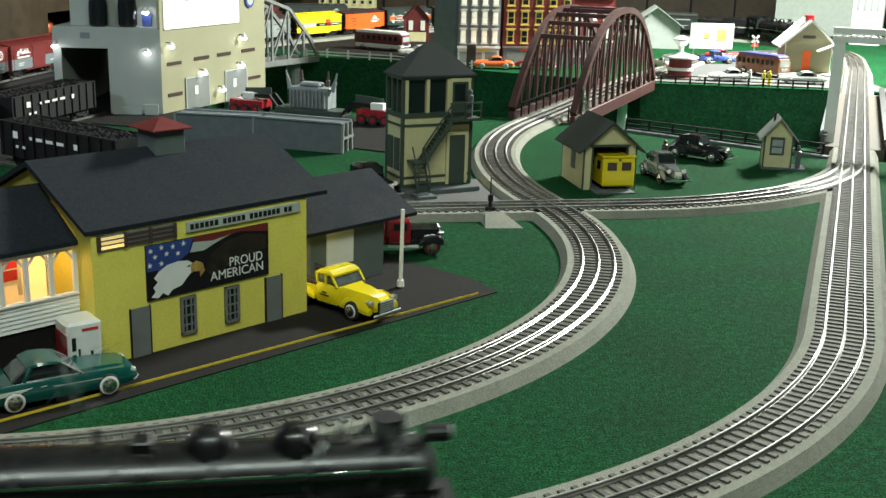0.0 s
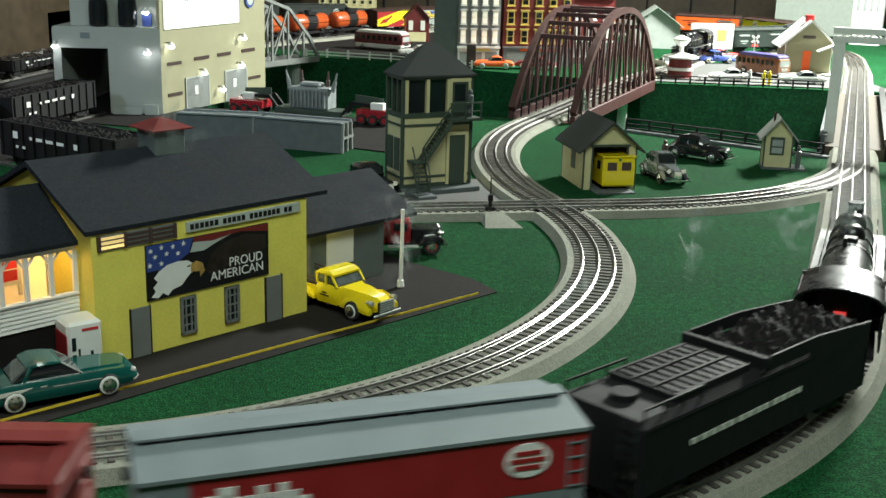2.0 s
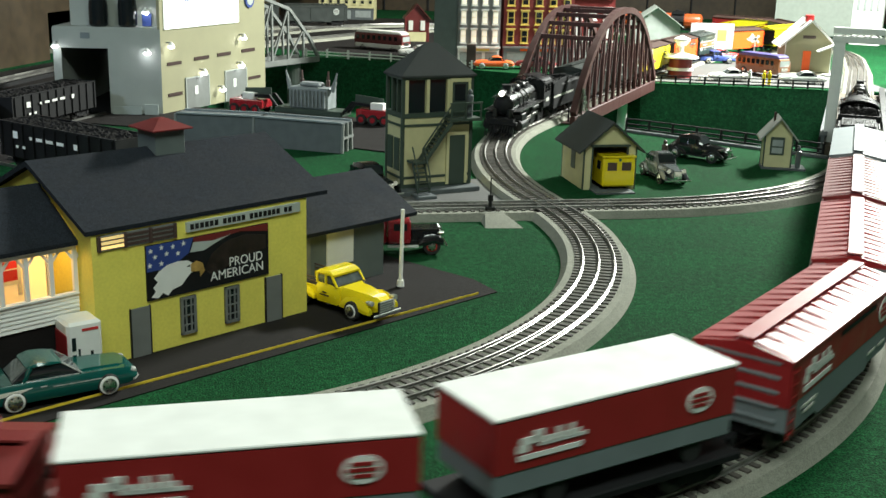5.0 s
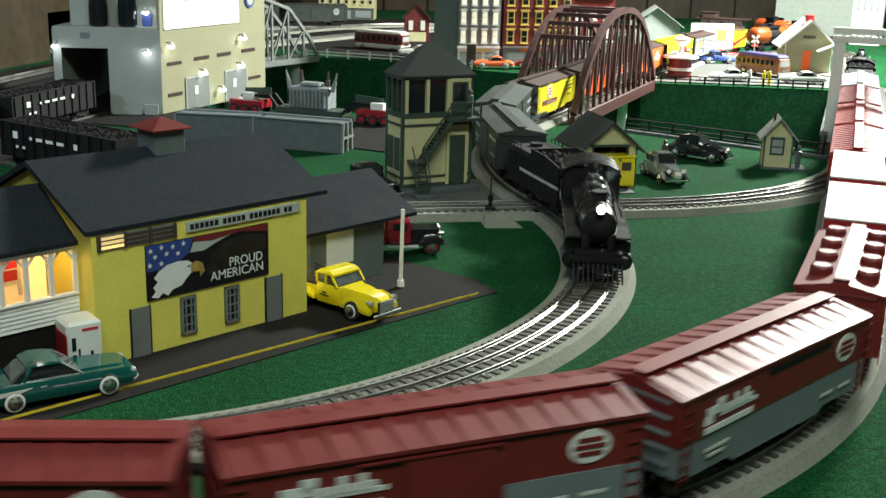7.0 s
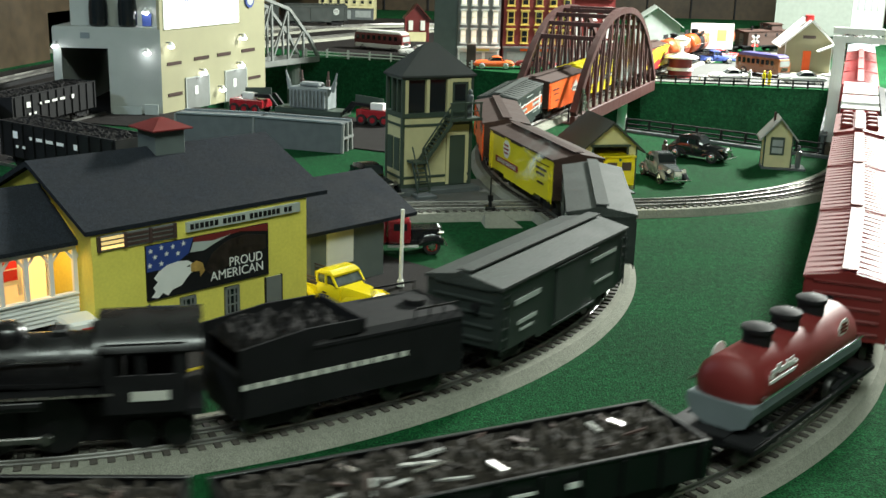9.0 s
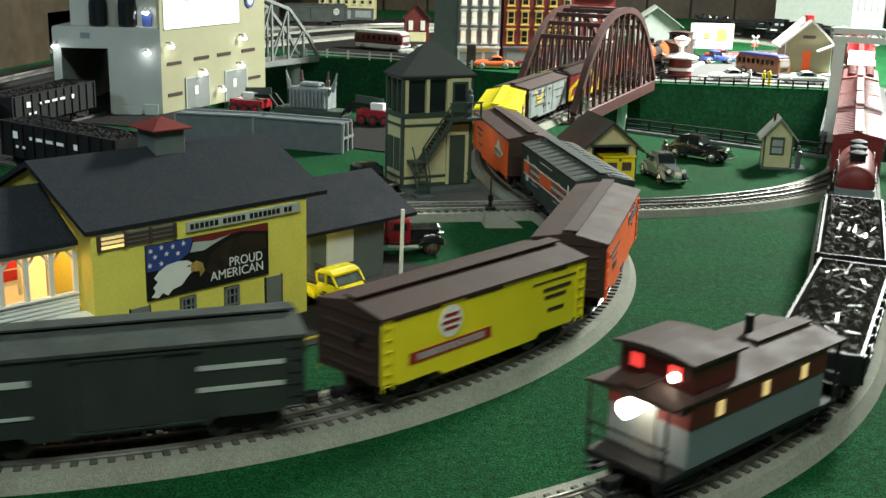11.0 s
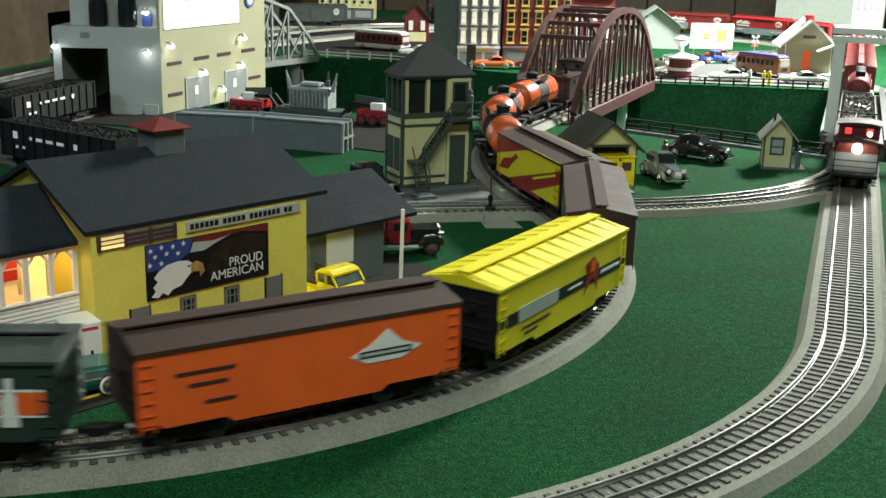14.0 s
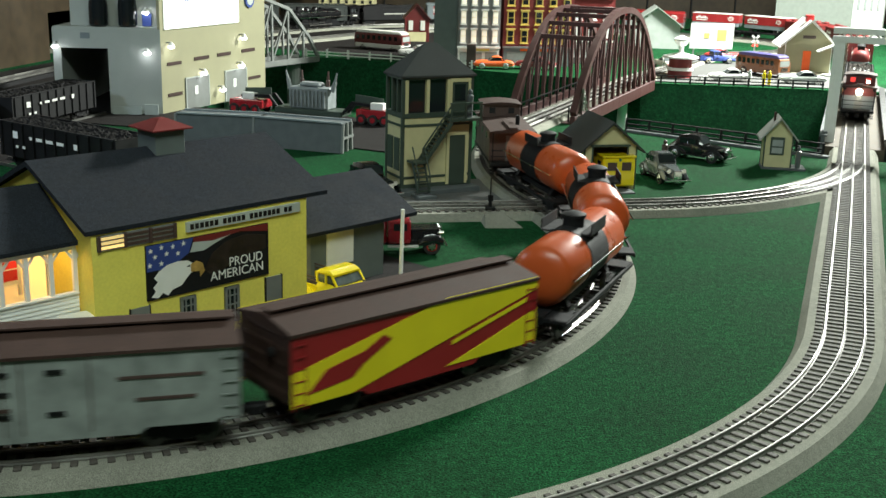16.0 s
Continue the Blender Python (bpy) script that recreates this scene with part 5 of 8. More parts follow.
couple(TRAIN_REEFER, boxcar("yellow refrigerator car with a black stripe and red emblem", CARYEL, CARYEL, CARYEL, marks=several(bars(BLACK, [(-0.111, 0.111, 0.036, 0.0455)]), lambda t, s, y: bars(PALEGREY, [(-0.081, -0.018, 0.036, 0.047)])(t, s, y + 0.0004), lambda t, s, y: slant(CARRED, [(0.028, 0.028), (0.034, 0.042), (0.030, 0.054), (0.045, 0.058), (0.055, 0.050), (0.053, 0.028), (0.046, 0.040), (0.040, 0.040)], "emblem")(t, s, y + 0.0004), lambda t, s, y: slant(ORANGE, [(0.038, 0.046), (0.040, 0.056), (0.050, 0.054), (0.046, 0.046)], "emblem_fill")(t, s, y + 0.0009), lambda t, s, y: bars(WHITE, [(0.060, 0.096, 0.040, 0.0425), (0.0, 0.024, 0.040, 0.0415)])(t, s, y + 0.0004), bars(BROWNROOF, [(-0.075, -0.03, 0.0285, 0.030), (-0.070, -0.05, 0.024, 0.0255)])), door=False, ribs=12, ends=MATBLACK), 1.959, 0.222)
couple(TRAIN_REEFER, boxcar("weathered pale grey wooden refrigerator car with a brown roof", WEATHERED, WEATHERED, BROWNROOF, marks=several(bars(BROWNCAR, [(-0.09, -0.03, 0.054, 0.0565), (-0.075, -0.045, 0.043, 0.045), (0.04, 0.09, 0.050, 0.052), (0.05, 0.085, 0.036, 0.038), (-0.024, -0.0232, 0.019, 0.066), (0.024, 0.0248, 0.019, 0.066), (-0.014, -0.0132, 0.019, 0.066)]), bars(BLACK, [(-0.030, -0.020, 0.056, 0.059), (-0.030, -0.020, 0.044, 0.047), (-0.030, -0.020, 0.030, 0.033), (0.0, 0.01, 0.056, 0.059), (0.0, 0.01, 0.030, 0.033)], "door_hinge"), slant(LINEYEL, [(-0.078, 0.0600), (-0.027, 0.0600), (-0.027, 0.0570), (-0.034, 0.0570), (-0.040, 0.0400), (-0.065, 0.0400), (-0.071, 0.0570), (-0.078, 0.0570)], "crest"), lambda t, s, y: slant(BLUE, [(-0.064, 0.0615), (-0.041, 0.0615), (-0.045, 0.0520), (-0.060, 0.0520)], "crest_shield")(t, s, y + 0.0004), lambda t, s, y: bars(BLACK, [(-0.066, -0.039, 0.0492, 0.0502), (-0.065, -0.040, 0.0450, 0.0460)], "crest_line")(t, s, y + 0.0004), bars(BROWNCAR, [(-0.075, -0.020, 0.0345, 0.0368)])), door=False, ribs=0, ends=BROWNROOF), 2.214, 0.222)
couple(TRAIN_REEFER, boxcar("red and yellow striped refrigerator car with a brown roof", CARRED, CARRED, BROWNROOF, marks=several(slant(CARYEL, [(-0.106, 0.019), (-0.060, 0.019), (0.106, 0.060), (0.106, 0.069), (0.02, 0.069), (-0.106, 0.042)], "yellow_stripe"), slant(CARYEL, [(0.02, 0.019), (0.106, 0.019), (0.106, 0.045)], "yellow_corner"), lambda t, s, y: slant(CARRED, [(-0.095, 0.026), (-0.080, 0.040), (-0.050, 0.046), (-0.035, 0.054), (-0.028, 0.050), (-0.05, 0.038), (-0.06, 0.030)], "script_stroke")(t, s, y + 0.0004), lambda t, s, y: slant(CARYEL, [(0.025, 0.034), (0.095, 0.052), (0.095, 0.055), (0.025, 0.037)], "script_line")(t, s, y + 0.0002)), L=0.212, door=False, ribs=0, ends=BROWNROOF), 2.454, 0.212)
K1 = tank_car("orange tank car with black bands and a dome", TANKOR, None, L=0.195, domes=1, band=[(0.36, 0.64)], r=0.0255)
couple(TRAIN_REEFER, K1, 2.702, 0.195)
for k in range(1, 3):
    couple(TRAIN_REEFER, copy_thing(K1, Matrix()), 2.702 + 0.213 * k, 0.195)
couple(TRAIN_REEFER, caboose("brown wooden caboose without lights", BROWNCAR, BROWNCAR, BROWNROOF, False), 3.345, 0.185)



# ---- things on the layout, from near to far ----
def at_plan(x, y, degrees=0.0, z=0.0):
    return pose(x, y, z, 0, 0, degrees)


def plane_box(g, x0, x1, z0, z1, proud, depth=0.0):
    """A flat piece on the outside of a wall that lies in y = 0 of its thing and looks to -y."""
    return g.box(x0, x1, -proud, depth, z0, z1)


# asphalt pad with its yellow line
PAD = [(-0.80, 0.14), (-0.285, 0.655), (0.052, 0.992), (0.030, 1.030), (-0.025, 1.075), (-0.16, 1.20), (-0.62, 0.80), (-0.95, 0.42)]
pad = thing("parking_pad", "dark asphalt pad round the yellow depot", "pavement", kind="structure")
part("asphalt", Geo().prism(PAD, 0.0002, 0.0009, "z"), ROADWAY, pad)
part("yellow_line", Geo().bar((-0.75, 0.2385, 0.0010), (0.034, 0.9830, 0.0010), 0.0004, 0.0036), LINEYEL, pad, "worn yellow edge line")

# ---- the yellow depot ----
DEP = at_plan(-0.2555, 0.7770, 46.0)
COOLER_SPOT = DEP @ pose(-0.0262, -0.0065, 0.0010, 0, 0, -8)
LN, DP, EV, RG = 0.199, 0.172, 0.1022, 0.1395
dep = thing("depot_building", "yellow depot with dark roof, eagle poster and lit porch", "building", DEP)
g = Geo()
g.prism([(0, 0), (DP, 0), (DP, EV), (DP / 2, RG), (0, EV)], 0.0, LN, "x")
part("wall", g, YELWALL, dep, "bright yellow plain walls")
OV = 0.0012
for sy, nm in ((0, "roof_slope"), (1, "roof_slope")):
    k = (RG - EV) / (DP / 2)
    if sy == 0:
        prof = [(-OV, EV - OV * k + 0.001), (DP / 2, RG + 0.001), (DP / 2, RG + 0.0055), (-OV, EV - OV * k + 0.0045)]
    else:
        prof = [(DP + OV, EV - OV * k + 0.001), (DP / 2, RG + 0.001), (DP / 2, RG + 0.0055), (DP + OV, EV - OV * k + 0.0045)]
    part(nm, Geo().prism(prof, -0.005, LN + 0.022, "x"), SHINGLE, dep, "dark blue-grey matt roof")
cup = part("cupola", Geo().box(0.100, 0.128, DP / 2 - 0.014, DP / 2 + 0.014, RG - 0.006, RG + 0.020, 0.0006), GREYWALL, dep, "grey-green roof ventilator with red cap")
part("cupola_cap", Geo().lathe((0.114, DP / 2, RG + 0.0195), (0.114, DP / 2, RG + 0.0285), [(0, 0.0270), (0.12, 0.0270), (0.9, 0.006), (1, 0.001)], 4), DKRED, cup, "red pyramid cap", at=pose(0.114, DP / 2, 0, 0, 0, 45) @ pose(-0.114, -DP / 2, 0))
# name board: pale plate with dark bars in the places of its words
sg = part("name_board", plane_box(Geo(), 0.0794, 0.1906, 0.0922, 0.1000, 0.0022), PALEGREY, dep, "pale grey name board")
x = 0.0825
for n in (6, 5, 7, 2):
    for k in range(n):
        part("letter_bar", Geo().box(x, x + 0.0032, -0.0026, -0.0022, 0.0940, 0.0982), BLACK, sg)
        x += 0.0045
    x += 0.0034
# poster
BEAK = mat("beak_print", (0.42, 0.26, 0.07), 0.5, vary=0.3, scale=200)
DARKFEATHER = mat("dark_feather_print", (0.018, 0.011, 0.009), 0.5, vary=0.5, scale=260)
po = part("poster", plane_box(Geo(), 0.0432, 0.1576, 0.0433, 0.0873, 0.0014), MATBLACK, dep, "eagle and flag poster on dark ground")
def on_poster(x, z):
    return 0.0432 + (x - 0.0432) * 1.056, 0.0433 + (z - 0.0392) * 0.940


def flat(name, pts, material, y, label=""):
    pts = [on_poster(*q) for q in pts]
    return part(name, Geo().prism(pts, -y - 0.0002, -y, "y"), material, po, label)
flat("flag_field", [(0.0436, 0.0640), (0.0436, 0.0856), (0.083, 0.0858), (0.079, 0.0735), (0.067, 0.066), (0.055, 0.064)], BLUE, 0.0014, "blue star field")
for i, (sx, sz) in enumerate([(0.047, 0.081), (0.056, 0.0825), (0.0655, 0.0815), (0.0745, 0.0825), (0.0505, 0.0755), (0.060, 0.0765), (0.0695, 0.0750), (0.046, 0.0690), (0.0555, 0.0690)]):
    star = [(sx + (0.0022 if q % 2 == 0 else 0.0009) * math.sin(q * math.pi / 5), sz + (0.0026 if q % 2 == 0 else 0.0010) * math.cos(q * math.pi / 5)) for q in range(10)]
    flat("star", star, WHITE, 0.0016)
flat("red_stripe", [(0.083, 0.0820), (0.083, 0.0858), (0.1510, 0.0858), (0.1510, 0.0790), (0.125, 0.0835), (0.100, 0.0800)], DKRED, 0.0014)
flat("white_stripe", [(0.080, 0.0735), (0.083, 0.0818), (0.100, 0.0800), (0.117, 0.0828), (0.106, 0.0790), (0.092, 0.0730)], PALEGREY, 0.0014)
flat("eagle_head", [(0.0465, 0.0420), (0.0500, 0.0465), (0.0480, 0.0500), (0.0520, 0.0540), (0.0490, 0.0580), (0.0530, 0.0625), (0.060, 0.0668), (0.0690, 0.0682), (0.0775, 0.0672), (0.0835, 0.0630), (0.0850, 0.0580), (0.0800, 0.0560), (0.0760, 0.0520), (0.0720, 0.0470), (0.0640, 0.0450), (0.0600, 0.0408), (0.0560, 0.0440), (0.0520, 0.0402)], WHITE, 0.0016, "white feathered head")
flat("beak", [(0.0800, 0.0635), (0.0850, 0.0655), (0.0905, 0.0625), (0.0920, 0.0555), (0.0880, 0.0510), (0.0875, 0.0560), (0.0800, 0.0570)], BEAK, 0.0018, "yellow hooked beak")
flat("eye", [(0.0765, 0.0622), (0.0792, 0.0632), (0.0796, 0.0612)], MATBLACK, 0.0018)
flat("wing", [(0.092, 0.0560), (0.099, 0.0690), (0.113, 0.0775), (0.130, 0.0800), (0.149, 0.0760), (0.149, 0.0640), (0.12, 0.0590), (0.10, 0.0480)], DARKFEATHER, 0.0014, "dark brown wing")
text("PROUD", 0.0080, WHITE, po, pose(0.1345, -0.0020, 0.0606), width=0.0325)
text("AMERICAN", 0.0080, WHITE, po, pose(0.1260, -0.0020, 0.0517), width=0.0515)
for x0, x1, h in ((0.0285, 0.0445, 0.0399), (0.1547, 0.1707, 0.0402)):
    d = part("door", plane_box(Geo(), x0, x1, 0.0, h, 0.0016), GREYDOOR, dep, "plain grey door")
    part("door_edge", plane_box(Geo(), x0 - 0.0008, x0, 0.0, h + 0.0006, 0.0020).box(x1, x1 + 0.0008, -0.0020, 0, 0, h + 0.0006), MATBLACK, d)
for x0, x1 in ((0.0720, 0.0861), (0.1135, 0.1275)):
    w = part("window", plane_box(Geo(), x0, x1, 0.0092, 0.0402, 0.0010), GLASSDK, dep, "dark barred window")
    g = Geo().box(x0, x0 + 0.0022, -0.0022, 0, 0.0092, 0.0402).box(x1 - 0.0022, x1, -0.0022, 0, 0.0092, 0.0402).box(x0, x1, -0.0022, 0, 0.0380, 0.0402).box(x0, x1, -0.0022, 0, 0.0092, 0.0114)
    part("frame", g, GREYDOOR, w)
    for k in range(1, 3):
        xx = x0 + (x1 - x0) * k / 3
        part("window_bar", Geo().box(xx - 0.0006, xx + 0.0006, -0.0020, 0, 0.0092, 0.0402), GREYDOOR, w)
    for k in range(1, 4):
        zz = 0.0092 + 0.031 * k / 4
        part("window_bar", Geo().box(x0, x1, -0.0018, 0, zz - 0.0005, zz + 0.0005), GREYDOOR, w)
vt = part("vent_band", plane_box(Geo(), 0.0042, 0.0706, 0.0895, 0.1012, 0.0012), GREYDOOR, dep, "slatted vent with warm light behind")
for k in range(3):
    for j in range(3):
        part("vent_slot", Geo().box(0.0070 + j * 0.0215, 0.0255 + j * 0.0215, -0.0018, -0.0012, 0.0908 + k * 0.0035, 0.0928 + k * 0.0035), (LIT if k == 0 else WARM) if j == 0 else BROWNCAR, vt)
for j in range(4):
    part("vent_post", Geo().box(0.0042 + j * 0.0213, 0.0067 + j * 0.0213, -0.0024, 0, 0.0895, 0.1012), BROWNCAR, vt)

# the porch wing at the depot's west end
PY0, PY1 = 0.023, 0.130
PZ = 0.0345                                   # top of the dark plinth
por = thing("porch_wing", "white open porch wing with warm light inside, on a dark plinth", "building", DEP)
part("plinth", Geo().box(-0.30, -0.001, PY0 - 0.002, PY1, 0.0009, PZ, 0.0006), ROADWAY, por, "dark textured plinth")
part("floor", Geo().box(-0.30, -0.001, PY0, PY1, PZ, PZ + 0.003), BROWNCAR, por)
# no lamp: this wall emits, putting the warm porch light into its material
part("back_wall", Geo().box(-0.30, -0.001, PY0 + 0.036, PY0 + 0.039, PZ + 0.003, 0.096), WARM, por, "inner wall with warm porch light painted in as glow")
for k in range(6):
    z = PZ + 0.0005 + k * 0.0033
    part("clapboard", Geo().prism([(PY0 - 0.0036, z), (PY0 - 0.0026, z + 0.0033), (PY0 - 0.0008, z + 0.0033), (PY0 - 0.0008, z)], -0.30, -0.0015, "x"), WHITE, por)
part("rail", Geo().box(-0.30, -0.0015, PY0 - 0.0048, PY0 + 0.001, 0.0545, 0.0562, 0.0003), WHITE, por)
part("beam", Geo().box(-0.30, -0.0015, PY0 - 0.0030, PY0 + 0.001, 0.0885, 0.0925), WHITE, por)
for k in range(14):
    x = -0.0030 - k * 0.0188
    ps = part("post", Geo().box(x - 0.0017, x + 0.0017, PY0 - 0.0034, PY0 + 0.0002, 0.0562, 0.0900, 0.0003), WHITE, por)
    for q in (-1, 1):
        part("bracket", Geo().bar((x, PY0 - 0.0016, 0.0800), (x + q * 0.0062, PY0 - 0.0016, 0.0885), 0.0017), WHITE, ps)
for x0 in (-0.0455, -0.1030, -0.1600):
    fr = part("shop_window", Geo().box(x0, x0 + 0.0150, PY0 + 0.0346, PY0 + 0.036, 0.0620, 0.0800), RED, por, "red lit window in a white frame")
    part("frame", Geo().box(x0 - 0.0026, x0, PY0 + 0.0335, PY0 + 0.036, 0.0500, 0.0830).box(x0 + 0.0150, x0 + 0.0176, PY0 + 0.0335, PY0 + 0.036, 0.0500, 0.0830).box(x0, x0 + 0.0150, PY0 + 0.0335, PY0 + 0.036, 0.0800, 0.0830).box(x0, x0 + 0.0150, PY0 + 0.0335, PY0 + 0.036, 0.0590, 0.0620), WHITE, fr)
    part("transom", Geo().box(x0, x0 + 0.0150, PY0 + 0.0338, PY0 + 0.0346, 0.0705, 0.0714), WHITE, fr)
# door panels emit as well, no lamp behind them
for x0 in (-0.0235, -0.0810):
    d = part("lit_door", Geo().box(x0, x0 + 0.0150, PY0 + 0.0346, PY0 + 0.036, PZ + 0.003, 0.0810), LIT, por, "glowing yellow door")
    part("door_frame", Geo().box(x0 - 0.0018, x0, PY0 + 0.0336, PY0 + 0.036, PZ + 0.003, 0.0830).box(x0 + 0.0150, x0 + 0.0168, PY0 + 0.0336, PY0 + 0.036, PZ + 0.003, 0.0830), WHITE, d)
part("roof", Geo().prism([(PY0 - 0.0065, 0.0925), (0.072, 0.1265), (0.072, 0.1300), (PY0 - 0.0065, 0.0958)], -0.32, -0.0015, "x"), SHINGLE, por, "dark blue-grey matt roof")
part("roof", Geo().prism([(PY1 + 0.008, 0.0900), (0.072, 0.1265), (0.072, 0.1300), (PY1 + 0.008, 0.0933)], -0.32, -0.0015, "x"), SHINGLE, por, "dark blue-grey matt roof")
bulb = bpy.data.lights.new("porch_lamp", "POINT")
bulb.energy, bulb.color, bulb.shadow_soft_size = 0.030, (1.0, 0.62, 0.22), 0.008
for k in range(3):
    b = new("porch_lamp", bulb)
    b.matrix_world = DEP @ pose(-0.030 - 0.085 * k, PY0 + 0.018, 0.086)

# the grey loading wing at the east end
ann = thing("loading_wing", "grey loading wing with a white door and dark roof", "building", DEP)
part("wall", Geo().box(0.2015, 0.3260, 0.040, 0.150, 0.0, 0.0560), GREYWALL, ann)
part("step_back", Geo().box(0.2280, 0.2340, 0.0375, 0.0400, 0.0, 0.0555), GREYDOOR, ann)
d = part("door", Geo().box(0.2540, 0.2860, 0.0378, 0.0400, 0.0215, 0.0550, 0.0004), WHITE, ann, "white sliding door")
part("door_track", Geo().box(0.2480, 0.2920, 0.0368, 0.0400, 0.0550, 0.0562), GREYDOOR, d)
part("roof", Geo().prism([(0.0300, 0.0560), (0.098, 0.0890), (0.098, 0.0925), (0.0300, 0.0595)], 0.2015, 0.3610, "x"), SHINGLE, ann, "dark blue-grey matt roof")
part("roof", Geo().prism([(0.1660, 0.0560), (0.098, 0.0890), (0.098, 0.0925), (0.1660, 0.0595)], 0.2015, 0.3610, "x"), SHINGLE, ann, "dark blue-grey matt roof")
part("gable", Geo().prism([(0.040, 0.0560), (0.150, 0.0560), (0.098, 0.0885)], 0.3240, 0.3260, "x"), GREYWALL, ann)
pl = thing("flag_pole", "white slim pole on a round foot", "pole", at_plan(-0.039, 0.997, 0, 0.002))
part("foot", Geo().cyl((0, 0, 0), (0, 0, 0.006), 0.0036, 0.0030, 14), WHITE, pl)
part("shaft", Geo().cyl((0, 0, 0.006), (0.001, 0, 0.074), 0.0019, 0.0017, 12), WHITE, pl)

cl = thing("drinks_cooler", "white upright drinks cooler with red side", "cooler", COOLER_SPOT)
part("cabinet", Geo().box(0, 0.026, 0, 0.026, 0, 0.041, 0.0022), WHITE, cl)
part("red_side", Geo().box(-0.0006, 0.0, 0.001, 0.024, 0.002, 0.032), CARRED, cl, "dark red side panel")
part("door_slot", Geo().box(0.003, 0.006, -0.0005, 0.001, 0.020, 0.030).box(0.003, 0.006, -0.0005, 0.001, 0.004, 0.017).box(0.0075, 0.009, -0.0005, 0.001, 0.014, 0.021).box(0.0165, 0.0185, -0.0005, 0.001, 0.014, 0.018), GLASSDK, cl)
part("mark", Geo().box(0.011, 0.023, -0.0004, 0.001, 0.034, 0.036), RED, cl, "small red unreadable mark")


# ---- vehicles ----
def loft(stations, n=8):
    """Stations (x, half width, bottom, top, shoulder): a closed rounded hull along x."""
    g = Geo()
    v = []
    for x, w, z0, z1, sh in stations:
        m = (z1 - z0) * sh
        v += [(x, -w * 0.94, z0), (x, -w, z0 + (z1 - z0) * 0.30), (x, -w, z1 - m), (x, -w + m * 0.6, z1), (x, w - m * 0.6, z1), (x, w, z1 - m), (x, w, z0 + (z1 - z0) * 0.30), (x, w * 0.94, z0)]
    f = []
    for i in range(len(stations) - 1):
        for k in range(8):
            j = (k + 1) % 8
            f.append((i * 8 + k, i * 8 + j, i * 8 + 8 + j, i * 8 + 8 + k))
    m = len(v)
    return g.add(v, f + [tuple(range(8)), tuple(range(m - 8, m))[::-1]])


def wheel_part(parent, x, y, r, w, rim, hub=0.62):
    s = math.copysign(1, y)
    t = part("wheel", Geo().lathe((x, y - w / 2, r), (x, y + w / 2, r), [(0, r * 0.9), (0.15, r), (0.85, r), (1, r * 0.9)], 20), RUBBER, parent, smooth=True)
    part("wheel_rim", Geo().lathe((x, y + s * w * 0.42, r), (x, y + s * (w * 0.62), r), [(0, r * hub + 0.0006), (0.5, r * hub), (1, r * hub * 0.45)], 18), rim, t, smooth=True)
    part("hub_cap", Geo().lathe((x, y + s * w * 0.5, r), (x, y + s * w * 0.80, r), [(0, r * hub * 0.80), (0.6, r * hub * 0.76), (0.75, r * hub * 0.45), (1, r * hub * 0.18)], 16), BRASSY, t, smooth=True)
    for k in range(6):
        a = k * math.pi / 3
        part("hub_slot", Geo().cyl((x + r * hub * 0.6 * math.cos(a), y + s * w * 0.60, r + r * hub * 0.6 * math.sin(a)), (x + r * hub * 0.6 * math.cos(a), y + s * w * 0.74, r + r * hub * 0.6 * math.sin(a)), r * 0.09, n=6), RUBBER, t)


def lower_shell(t, k):
    """The body sits low over its wheels."""
    for c in t.children:
        if not c.name.startswith("wheel"):
            for v in c.data.vertices:
                v.co.z = 0.0008 + v.co.z * k


